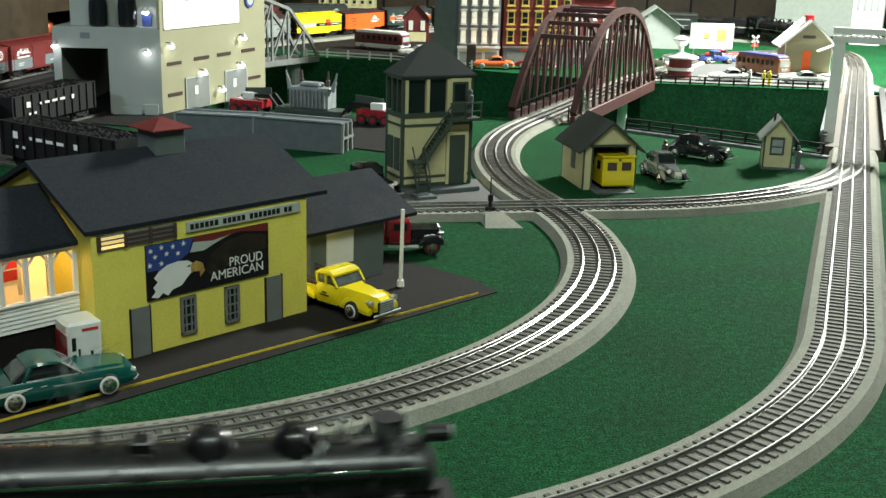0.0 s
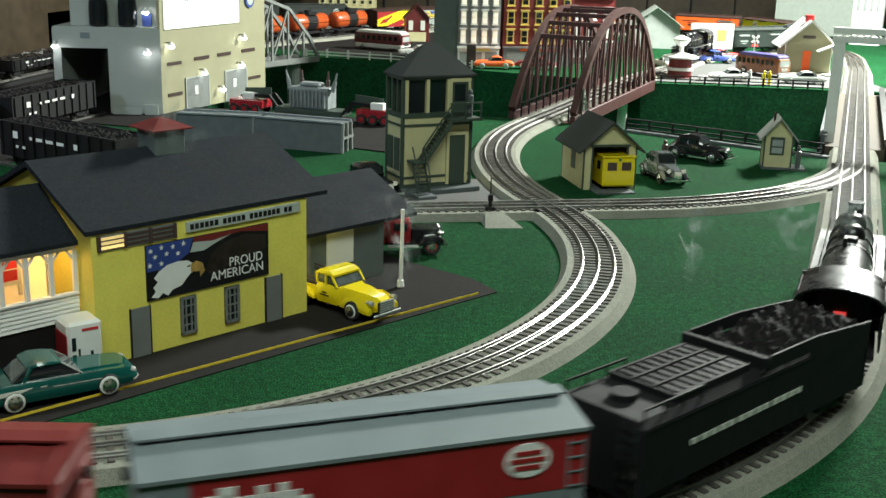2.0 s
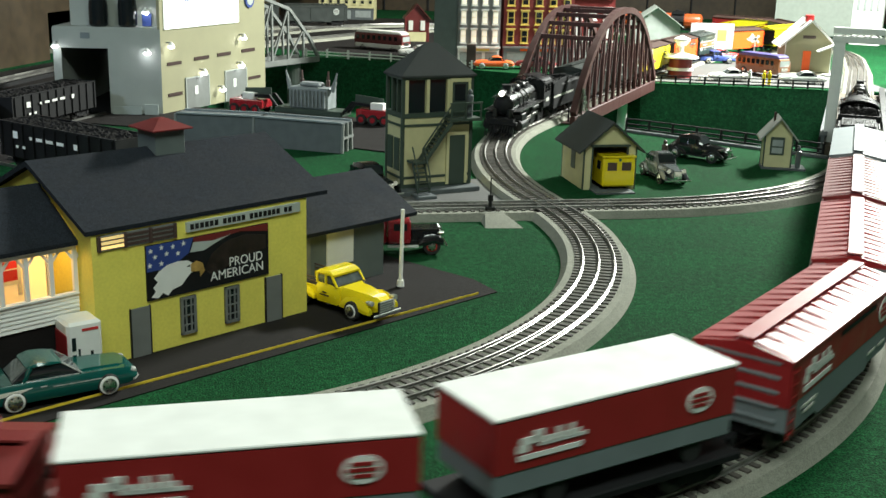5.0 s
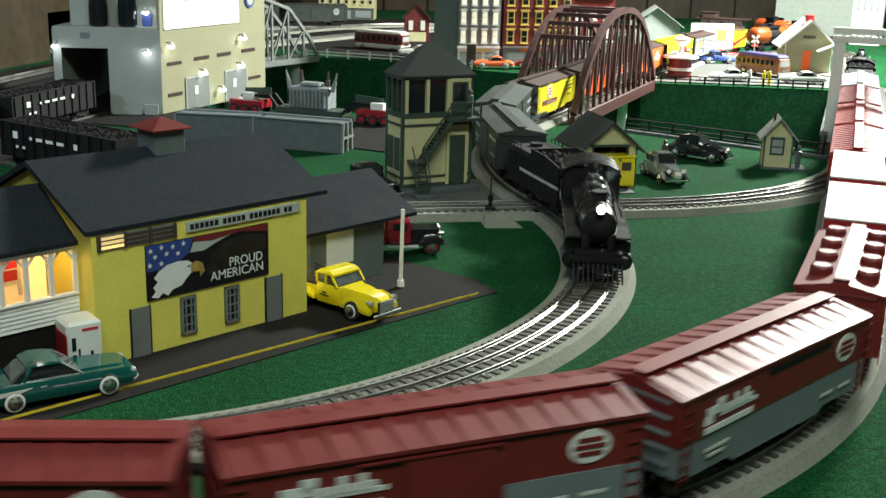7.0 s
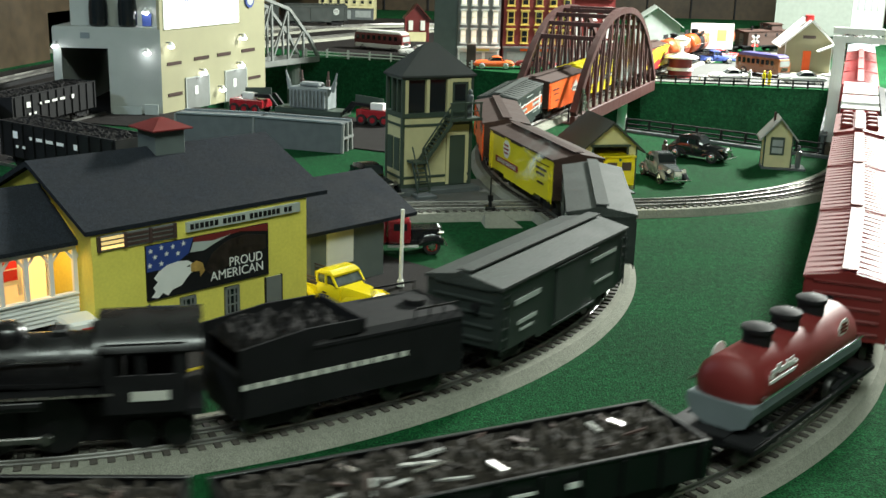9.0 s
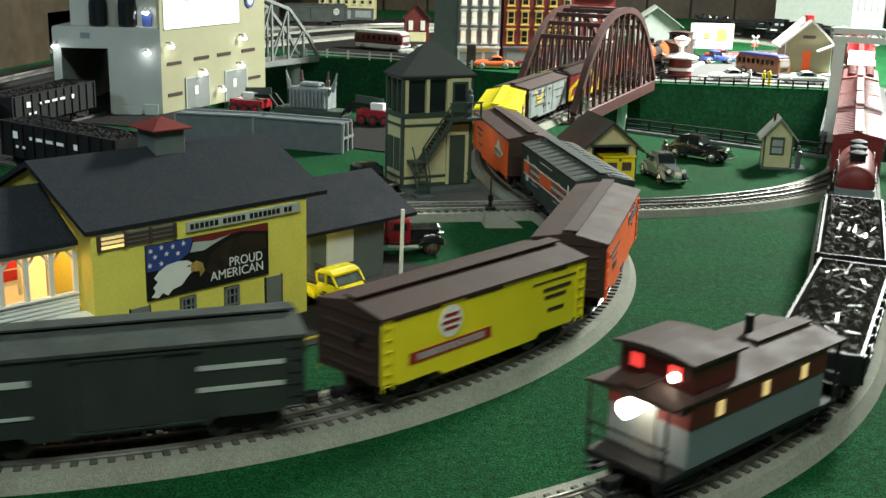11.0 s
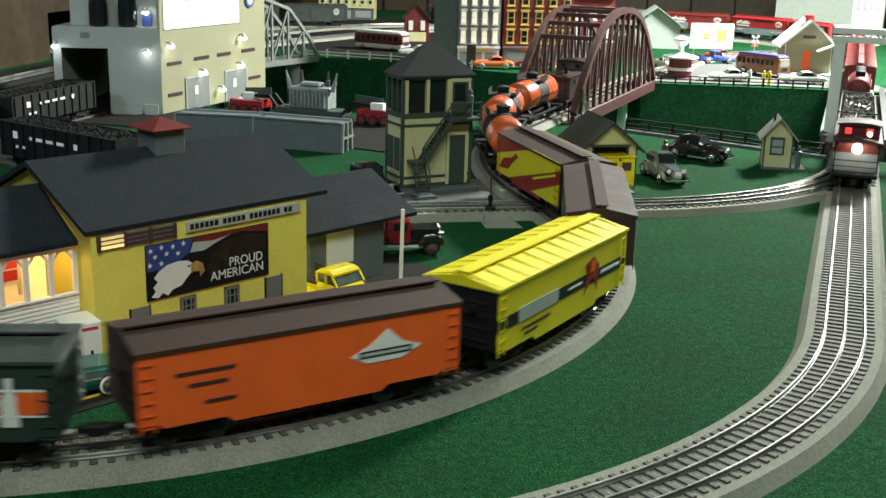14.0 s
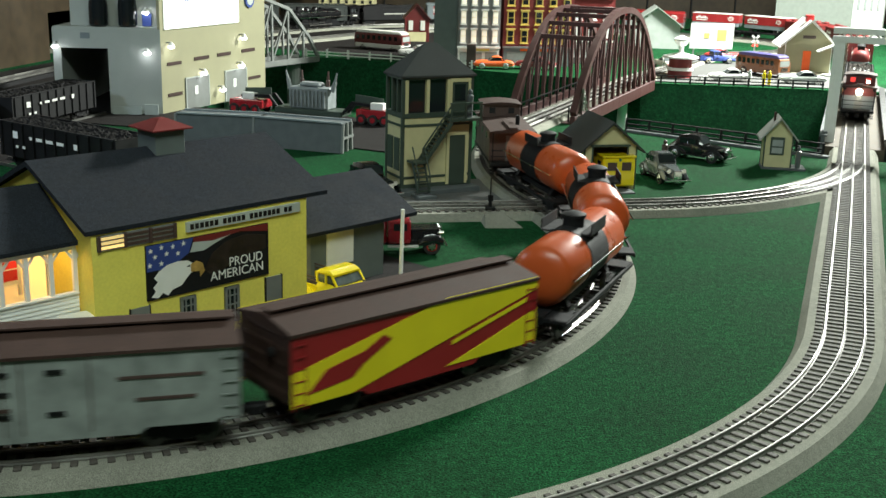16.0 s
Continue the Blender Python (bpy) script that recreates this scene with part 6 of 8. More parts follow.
def hardtop(name, label, at, paint, trim, L=0.107, w=0.0205, roof_paint=None, wall=WHITE):
    t = thing(name, label, "car", at)
    h = L / 2
    part("body", loft([(-h, w * 0.80, 0.0105, 0.0160, 0.4), (-h + 0.003, w * 0.93, 0.0080, 0.0190, 0.4), (-h + 0.012, w * 0.98, 0.0062, 0.0212, 0.35), (-h + 0.028, w, 0.0055, 0.0218, 0.30), (-0.004, w, 0.0055, 0.0214, 0.28), (0.012, w, 0.0055, 0.0210, 0.30), (h - 0.020, w * 0.99, 0.0056, 0.0202, 0.38), (h - 0.007, w * 0.96, 0.0062, 0.0192, 0.45), (h - 0.002, w * 0.90, 0.0075, 0.0175, 0.5), (h, w * 0.80, 0.0095, 0.0155, 0.5)]), paint, t, smooth=True)
    part("bonnet", loft([(0.013, w * 0.62, 0.0195, 0.0222, 0.5), (0.024, w * 0.62, 0.0190, 0.0222, 0.6), (h - 0.012, w * 0.55, 0.0180, 0.0210, 0.7), (h - 0.003, w * 0.46, 0.0150, 0.0178, 0.7)]), paint, t, smooth=True)
    part("glasshouse", loft([(-h + 0.022, w * 0.80, 0.0200, 0.0222, 0.2), (-h + 0.030, w * 0.77, 0.0200, 0.0290, 0.35), (-h + 0.037, w * 0.73, 0.0200, 0.0322, 0.35), (-0.001, w * 0.73, 0.0200, 0.0322, 0.35), (0.008, w * 0.79, 0.0200, 0.0268, 0.3), (0.015, w * 0.82, 0.0200, 0.0216, 0.2)]), GLASSDK, t, "dark side windows", smooth=True)
    part("windscreen", loft([(0.0012, w * 0.60, 0.0318, 0.0323, 0.2), (0.0085, w * 0.66, 0.0262, 0.0271, 0.2), (0.0150, w * 0.70, 0.0212, 0.0221, 0.2)]), GLASSCLEAR, t, "pale clear windscreen", smooth=True)
    part("rear_window", loft([(-h + 0.0225, w * 0.64, 0.0214, 0.0228, 0.2), (-h + 0.0300, w * 0.62, 0.0284, 0.0295, 0.2), (-h + 0.0365, w * 0.56, 0.0318, 0.0325, 0.2)]), GLASSCLEAR, t, "pale clear rear window", smooth=True)
    part("roof", loft([(-h + 0.0320, w * 0.66, 0.0312, 0.0322, 0.4), (-h + 0.0375, w * 0.76, 0.0312, 0.0342, 0.7), (-0.014, w * 0.77, 0.0314, 0.0350, 0.7), (-0.004, w * 0.75, 0.0314, 0.0342, 0.7), (0.0028, w * 0.68, 0.0310, 0.0322, 0.4)]), roof_paint or paint, t, smooth=True)
    for s in (-1, 1):
        part("pillar", Geo().bar((0.0150, s * w * 0.80, 0.0212), (0.0020, s * w * 0.71, 0.0322), 0.0009), DULLCHROME, t)
        part("rear_pillar", Geo().bar((-h + 0.0290, s * w * 0.80, 0.0212), (-h + 0.0345, s * w * 0.72, 0.0320), 0.0030, 0.0016), roof_paint or paint, t)
        part("window_sill_trim", Geo().bar((-h + 0.028, s * w * 0.815, 0.0218), (0.013, s * w * 0.83, 0.0214), 0.0007), DULLCHROME, t)
        part("side_trim", Geo().prism([(-h + 0.004, 0.0130), (-h + 0.004, 0.0165), (-h + 0.034, 0.0178), (-h + 0.026, 0.0150)], min(s * (w - 0.001), s * (w + 0.0004)), max(s * (w - 0.001), s * (w + 0.0004)), "y"), trim, t)
        part("chrome_strip", Geo().bar((-0.006, s * (w - 0.0001), 0.0158), (h - 0.018, s * (w * 0.985), 0.0150), 0.0007), DULLCHROME, t)
        part("headlight", Geo().lathe((h - 0.006, s * w * 0.70, 0.0150), (h - 0.0006, s * w * 0.70, 0.0150), [(0, 0.0031), (0.7, 0.0031), (1, 0.0022)], 14), DULLCHROME, t, smooth=True)
        part("tail_light", Geo().cyl((-h + 0.003, s * w * 0.68, 0.014), (-h - 0.0004, s * w * 0.68, 0.014), 0.0018, n=10), RED, t)
        part("door_handle", Geo().box(-0.014, -0.010, min(s * w, s * (w + 0.0005)), max(s * w, s * (w + 0.0005)), 0.0170, 0.0177), DULLCHROME, t)
        for x in (-h + 0.022, h - 0.0215):
            wheel_part(t, x, s * (w - 0.0020), 0.0078, 0.0050, wall, 0.86)
    part("grille", Geo().box(h - 0.004, h + 0.0004, -w * 0.50, w * 0.50, 0.0108, 0.0142, 0.0006), DULLCHROME, t)
    for x in (-h, h):
        s = math.copysign(1, x)
        g = Geo()
        for a, b in ((-0.90, -0.6), (-0.6, 0.6), (0.6, 0.90)):
            xa, xb = x + s * (0.0010 if abs(a) < 0.7 else -0.0035), x + s * (0.0010 if abs(b) < 0.7 else -0.0035)
            g.bar((xa, a * w, 0.0088), (xb, b * w, 0.0088), 0.0022, 0.0014)
        part("bumper", g, DULLCHROME, t)
    lower_shell(t, 0.86)
    return t


hardtop("classic_car", "teal two-tone hardtop car with whitewall tyres", at_plan(-0.2695, 0.7246, 33.7, 0.0009), TEAL, OFFWHITE)


def pickup(name, label, at, paint, L=0.108, w=0.0200, bed=BROWNCAR):
    t = thing(name, label, "truck", at)
    h = L / 2
    part("hood", loft([(0.008, w * 0.74, 0.010, 0.0262, 0.3), (0.026, w * 0.68, 0.010, 0.0255, 0.4), (h - 0.006, w * 0.52, 0.009, 0.0232, 0.5), (h - 0.001, w * 0.42, 0.010, 0.0205, 0.5)]), paint, t, smooth=True)
    part("cab", loft([(-0.014, w * 0.88, 0.0075, 0.027, 0.2), (-0.012, w * 0.90, 0.0075, 0.0265, 0.2), (0.010, w * 0.88, 0.0075, 0.0262, 0.25), (0.013, w * 0.80, 0.010, 0.0255, 0.25)]), paint, t, smooth=True)
    part("cab_glass", loft([(-0.0135, w * 0.80, 0.0255, 0.0368, 0.2), (0.003, w * 0.78, 0.0255, 0.0366, 0.2), (0.0105, w * 0.82, 0.0255, 0.0275, 0.2)]), GLASSCLEAR, t, "clear cab windows", smooth=True)
    part("cab_roof", loft([(-0.0155, w * 0.82, 0.0355, 0.0372, 0.3), (-0.011, w * 0.86, 0.0355, 0.0405, 0.6), (0.001, w * 0.86, 0.0355, 0.0402, 0.6), (0.0058, w * 0.82, 0.0352, 0.0372, 0.3)]), paint, t, smooth=True)
    for s in (-1, 1):
        for x0, x1 in ((0.0108, 0.0040), (-0.0138, -0.0138), (-0.003, -0.003)):
            part("cab_pillar", Geo().bar((x0, s * w * 0.83, 0.0262), (x1, s * w * 0.81, 0.0365), 0.0017), paint, t)
        fx = h - 0.0225
        part("front_fender", loft([(fx - 0.017, w * 0.10, 0.0085, 0.0125, 0.4), (fx - 0.010, w * 0.16, 0.0085, 0.0195, 0.5), (fx + 0.002, w * 0.19, 0.0120, 0.0222, 0.6), (fx + 0.012, w * 0.18, 0.0090, 0.0195, 0.6), (fx + 0.019, w * 0.12, 0.0085, 0.0140, 0.5)]), paint, t, at=pose(0, s * w * 0.80, 0), smooth=True)
        part("rear_fender", loft([(-h + 0.010, w * 0.10, 0.0085, 0.0125, 0.4), (-h + 0.016, w * 0.15, 0.0110, 0.0190, 0.5), (-h + 0.030, w * 0.15, 0.0110, 0.0195, 0.5), (-h + 0.038, w * 0.10, 0.0085, 0.0120, 0.4)]), paint, t, at=pose(0, s * w * 0.86, 0), smooth=True)
        part("headlight", Geo().lathe((h - 0.010, s * w * 0.72, 0.0195), (h - 0.0028, s * w * 0.72, 0.0195), [(0, 0.001), (0.5, 0.0022), (1, 0.0024)], 14), DULLCHROME, t, smooth=True)
        for x in (-h + 0.0235, h - 0.0225):
            wheel_part(t, x, s * (w - 0.0018), 0.0085, 0.0058, WHITE, 0.70)
        part("side_board", Geo().box(-h, -0.0155, min(s * w * 0.74, s * w * 0.82), max(s * w * 0.74, s * w * 0.82), 0.0085, 0.0215), paint, t)
        part("stake_side", Geo().box(-h, -0.0155, min(s * w * 0.73, s * w * 0.77), max(s * w * 0.73, s * w * 0.77), 0.0250, 0.0262).box(-h, -0.0155, min(s * w * 0.73, s * w * 0.77), max(s * w * 0.73, s * w * 0.77), 0.0285, 0.0297), bed, t)
        part("door_mark", Geo().box(-0.009, 0.002, min(s * w * 0.895, s * w * 0.915), max(s * w * 0.895, s * w * 0.915), 0.0150, 0.0162).box(-0.006, -0.001, min(s * w * 0.895, s * w * 0.915), max(s * w * 0.895, s * w * 0.915), 0.0178, 0.0192), MATBLACK, t, "small dark unreadable mark")
    part("bed", Geo().box(-h, -0.0155, -w * 0.74, w * 0.74, 0.0105, 0.0125).box(-h - 0.0006, -h + 0.0008, -w * 0.80, w * 0.80, 0.0105, 0.0240), bed, t)
    gr = part("grille", Geo().box(h - 0.0025, h + 0.0006, -w * 0.46, w * 0.46, 0.0095, 0.0198, 0.0010), MATBLACK, t)
    for k in range(5):
        part("grille_bar", Geo().box(h + 0.0004, h + 0.0016, -w * 0.45, w * 0.45, 0.0100 + 0.0020 * k, 0.0110 + 0.0020 * k), DULLCHROME, gr)
    part("bumper", Geo().box(h + 0.0004, h + 0.0020, -w * 0.84, w * 0.84, 0.0070, 0.0092, 0.0006), DULLCHROME, t)
    part("chassis", Geo().box(-h, h, -w * 0.45, w * 0.45, 0.0060, 0.0100), MATBLACK, t)
    lower_shell(t, 0.88)
    return t


pickup("pickup_truck", "bright yellow old pickup truck with chrome grille", at_plan(-0.0880, 0.9340, -40.0, 0.0009), TRUCKYEL)


def old_truck(at):
    t = thing("tractor_truck", "dark red old tractor truck with black fenders", "truck", at)
    part("chassis", Geo().box(-0.052, 0.046, -0.008, 0.008, 0.009, 0.013), MATBLACK, t)
    part("cab", Geo().box(-0.012, 0.012, -0.0165, 0.0165, 0.012, 0.037, 0.0018), TRUCKRED, t, smooth=False)
    part("sleeper", Geo().box(-0.028, -0.013, -0.0160, 0.0160, 0.012, 0.038, 0.0018), TRUCKRED, t)
    for s in (-1, 1):
        part("side_window", Geo().box(-0.006, 0.008, min(s * 0.0165, s * 0.0169), max(s * 0.0165, s * 0.0169), 0.026, 0.0335), GLASSDK, t)
        part("fender", loft([(0.020, 0.003, 0.010, 0.014, 0.4), (0.027, 0.004, 0.010, 0.0210, 0.5), (0.036, 0.004, 0.013, 0.0222, 0.5), (0.046, 0.003, 0.010, 0.0160, 0.5)]), CARBLACK, t, at=pose(0, s * 0.0145, 0), smooth=True)
        part("running_board", Geo().box(-0.012, 0.020, min(s * 0.012, s * 0.018), max(s * 0.012, s * 0.018), 0.0085, 0.0100), WHITE, t)
        part("headlight", Geo().lathe((0.040, s * 0.011, 0.0220), (0.0465, s * 0.011, 0.0220), [(0, 0.001), (0.5, 0.0026), (1, 0.0029)], 12), CHROME, t, smooth=True)
        for x in (-0.040, 0.034):
            wheel_part(t, x, s * 0.0142, 0.0092, 0.0052, RED, 0.60)
        part("hood_strip", Geo().box(0.012, 0.042, min(s * 0.0085, s * 0.0092), max(s * 0.0085, s * 0.0092), 0.0255, 0.0270), CHROME, t)
    part("windscreen", Geo().box(0.0118, 0.0124, -0.013, 0.013, 0.027, 0.0345), GLASSDK, t)
    part("hood", Geo().box(0.012, 0.042, -0.0085, 0.0085, 0.011, 0.0270, 0.0020), CARBLACK, t)
    part("radiator", Geo().box(0.042, 0.0450, -0.0085, 0.0085, 0.010, 0.0280, 0.0008), CHROME, t)
    part("bumper", Geo().box(0.0485, 0.0505, -0.0165, 0.0165, 0.0070, 0.0100), CHROME, t)
    part("cargo_rack", Geo().box(-0.052, -0.030, -0.015, 0.015, 0.013, 0.016), MATBLACK, t)
    return t


old_truck(at_plan(-0.0475, 1.122, 8.0, 0.001))


def vintage(name, label, at, paint, L=0.104, w=0.0195):
    """A tall saloon of the thirties with separate fenders."""
    t = thing(name, label, "car", at)
    h = L / 2
    part("hood", loft([(0.010, w * 0.70, 0.010, 0.0250, 0.3), (0.030, w * 0.60, 0.010, 0.0245, 0.4), (h - 0.004, w * 0.42, 0.010, 0.0225, 0.5), (h, w * 0.34, 0.011, 0.0190, 0.5)]), paint, t, smooth=True)
    part("cabin", loft([(-h + 0.004, w * 0.55, 0.010, 0.0160, 0.5), (-h + 0.016, w * 0.78, 0.008, 0.0260, 0.5), (-0.028, w * 0.84, 0.008, 0.0355, 0.4), (-0.012, w * 0.86, 0.008, 0.0385, 0.35), (0.004, w * 0.84, 0.008, 0.0380, 0.35), (0.0125, w * 0.74, 0.008, 0.0265, 0.3)]), paint, t, smooth=True)
    part("windscreen", Geo().prism([(0.0128, 0.0262), (0.0055, 0.0362), (0.0062, 0.0366), (0.0136, 0.0266)], -w * 0.60, w * 0.60, "y"), GLASSDK, t)
    for s in (-1, 1):
        for x0, x1 in ((-0.024, -0.012), (-0.009, 0.003)):
            part("side_window", Geo().box(x0, x1, min(s * w * 0.84, s * w * 0.875), max(s * w * 0.84, s * w * 0.875), 0.0255, 0.0335), GLASSDK, t)
        for fx, k in ((h - 0.020, 1.0), (-h + 0.022, 0.95)):
            part("fender", loft([(fx - 0.018, w * 0.08, 0.0085, 0.0110, 0.4), (fx - 0.009, w * 0.16, 0.0100, 0.0185 * k, 0.5), (fx + 0.002, w * 0.18, 0.0125, 0.0212 * k, 0.6), (fx + 0.011, w * 0.16, 0.0095, 0.0180 * k, 0.6), (fx + 0.018, w * 0.10, 0.0085, 0.0125, 0.5)]), paint, t, at=pose(0, s * w * 0.82, 0), smooth=True)
            wheel_part(t, fx, s * (w * 0.86), 0.0088, 0.0052, BRASSY, 0.60)
        part("running_board", Geo().box(-0.020, 0.020, min(s * w * 0.72, s * w * 1.0), max(s * w * 0.72, s * w * 1.0), 0.0078, 0.0092), MATBLACK, t)
        part("headlight", Geo().lathe((h - 0.014, s * w * 0.56, 0.0205), (h - 0.005, s * w * 0.56, 0.0205), [(0, 0.001), (0.5, 0.0028), (1, 0.0032)], 14), CHROME, t, smooth=True)
    part("grille", Geo().box(h - 0.002, h + 0.0012, -w * 0.30, w * 0.30, 0.0100, 0.0215, 0.0008), CHROME, t)
    part("bumper", Geo().box(h + 0.002, h + 0.0040, -w * 0.98, w * 0.98, 0.0072, 0.0098, 0.0006), CHROME, t)
    return t


vintage("old_sedan", "grey old sedan parked on the grass by the shed", at_plan(0.3060, 1.540, -78.0), CARGREYP)
vintage("old_sedan", "black old sedan parked by the railing", at_plan(0.3900, 1.700, -40.0), CARBLACK)
vintage("old_sedan", "black sedan half hidden behind the loading wing", at_plan(-0.0960, 1.400, -58.0), CARBLACK)

# ---- the interlocking tower ----
tw = thing("signal_tower", "cream and dark green two-storey signal tower with outside stair", "building", at_plan(-0.0556, 1.3921, 27.07))
TWW, TWD = 0.098, 0.048
part("foundation", Geo().box(-0.010, TWW + 0.006, -0.020, TWD + 0.004, 0, 0.008, 0.001), GREYCARD, tw)
part("lower_wall", Geo().box(0, TWW, 0, TWD, 0.008, 0.098), CREAM, tw)
part("upper_wall", Geo().box(0.004, TWW - 0.004, 0.004, TWD - 0.004, 0.098, 0.150), GLASSDK, tw, "dark glazed upper storey")
for z0, z1 in ((0.008, 0.013), (0.020, 0.023), (0.087, 0.090), (0.098, 0.104), (0.146, 0.1515)):
    part("trim_band", Geo().box(-0.0012, TWW + 0.0012, -0.0012, TWD + 0.0012, z0, z1), DKGREEN, tw)
for x in (-0.0015, TWW - 0.0025):
    for y in (-0.0015, TWD - 0.0025):
        part("corner_post", Geo().box(x, x + 0.004, y, y + 0.004, 0.008, 0.150), DKGREEN, tw)
for x in (0.003, 0.0325, 0.062):
    part("mullion", Geo().box(x, x + 0.0045, -0.001, 0.004, 0.104, 0.146), CREAM, tw)
for y in (0.014, 0.030):
    part("mullion", Geo().box(-0.001, 0.004, y, y + 0.0040, 0.104, 0.146), DKGREEN, tw)
d = part("upper_door", Geo().box(0.069, 0.092, 0.0, 0.004, 0.104, 0.142), DKGREEN, tw)
part("door_frame", Geo().box(0.0655, 0.069, -0.0015, 0.003, 0.102, 0.147).box(0.092, 0.0955, -0.0015, 0.003, 0.102, 0.147).box(0.069, 0.092, -0.0015, 0.003, 0.142, 0.147), CREAM, d)
part("door_glass", Geo().box(0.073, 0.088, -0.0008, 0.0, 0.118, 0.139), GLASSDK, d)
d = part("lower_door", Geo().box(0.066, 0.089, -0.0022, 0.0, 0.010, 0.074), DKGREEN, tw)
part("door_frame", Geo().box(0.062, 0.066, -0.0030, 0.0, 0.010, 0.078).box(0.089, 0.0925, -0.0030, 0, 0.010, 0.078).box(0.066, 0.089, -0.0030, 0, 0.074, 0.078), CREAM, d)
for x, y0 in ((-0.0014, 0.007), (-0.0014, 0.027)):
    part("side_window", Geo().box(x - 0.0006, 0.0, y0, y0 + 0.014, 0.030, 0.072), DKGREEN, tw)
rf = Geo()
o = 0.004
rf.add([(-o, -o, 0.1515), (TWW + o, -o, 0.1515), (TWW + o, TWD + o, 0.1515), (-o, TWD + o, 0.1515), (TWW * 0.42, TWD / 2, 0.190), (TWW * 0.58, TWD / 2, 0.190), (-o, -o, 0.1490), (TWW + o, -o, 0.1490), (TWW + o, TWD + o, 0.1490), (-o, TWD + o, 0.1490)], [(0, 1, 5, 4), (1, 2, 5), (2, 3, 4, 5), (3, 0, 4), (0, 6, 7, 1), (1, 7, 8, 2), (2, 8, 9, 3), (3, 9, 6, 0), (6, 9, 8, 7)])
part("hip_roof", rf, GREYROOF, tw, "dark grey hipped roof")
part("balcony", Geo().box(0.058, TWW + 0.006, -0.020, 0.0, 0.094, 0.0975), DKGREEN, tw)
for x in (0.060, 0.080, TWW + 0.004):
    part("balcony_post", Geo().box(x - 0.001, x + 0.001, -0.0195, -0.0175, 0.0975, 0.117), DKGREEN, tw)
part("balcony_rail", Geo().box(0.058, TWW + 0.006, -0.0196, -0.0176, 0.116, 0.118).box(0.058, TWW + 0.006, -0.0196, -0.0176, 0.106, 0.107), DKGREEN, tw)
n = 12
for k in range(n):
    u = k / (n - 1)
    part("stair_step", Geo().box(0.022 + 0.036 * u, 0.028 + 0.036 * u, -0.019, -0.004, 0.045 + 0.049 * u, 0.0465 + 0.049 * u), DKGREEN, tw)
for y in (-0.0195, -0.0035):
    part("stringer", Geo().bar((0.022, y, 0.043), (0.060, y, 0.093), 0.0014, 0.005), DKGREEN, tw)
part("stair_handrail", Geo().bar((0.020, -0.0195, 0.062), (0.060, -0.0195, 0.116), 0.0016).bar((0.020, -0.0195, 0.043), (0.020, -0.0195, 0.062), 0.0016).bar((0.040, -0.0195, 0.068), (0.040, -0.0195, 0.089), 0.0014), DKGREEN, tw)
for k in range(7):
    part("stair_step", Geo().box(0.008, 0.024, -0.022 - 0.0001 * k - 0.012 + k * 0.0028, -0.018 - 0.012 + k * 0.0028, 0.010 + 0.0052 * k, 0.0115 + 0.0052 * k), DKGREEN, tw)
for x in (0.008, 0.024):
    part("stringer", Geo().bar((x, -0.034, 0.008), (x, -0.014, 0.046), 0.0014, 0.004), DKGREEN, tw)
    part("stair_handrail", Geo().bar((x, -0.034, 0.010), (x, -0.034, 0.030), 0.0014).bar((x, -0.034, 0.030), (x, -0.014, 0.064), 0.0014), DKGREEN, tw)
part("landing", Geo().box(0.006, 0.026, -0.022, -0.002, 0.043, 0.0455), DKGREEN, tw)
part("foot_slab", Geo().box(0.004, 0.030, -0.044, -0.020, 0.0, 0.006, 0.0008), GREYCARD, tw)


def figurine(at, material):
    g = Geo().lathe((0, 0, 0), (0, 0, 0.036), [(0, 0.0040), (0.1, 0.0036), (0.5, 0.0042), (0.78, 0.0046), (0.82, 0.0022), (0.86, 0.0028), (0.94, 0.0030), (1, 0.001)], 10)
    return solid("figurine", g, material, "small plain standing model figurine", "figurine", at, group="figurines", smooth=True)


figurine(at_plan(-0.0556, 1.3921, 27.07) @ pose(0.090, -0.010, 0.0975), GREYCARD)
figurine(at_plan(0.5240, 1.634), CARGREYP)
figurine(at_plan(0.330, 1.66), BROWNCAR)
for x, y in ((0.727, 2.700), (0.760, 2.695), (0.772, 2.690)):
    figurine(at_plan(x, y), TRUCKYEL if x > 0.75 else WHITE)


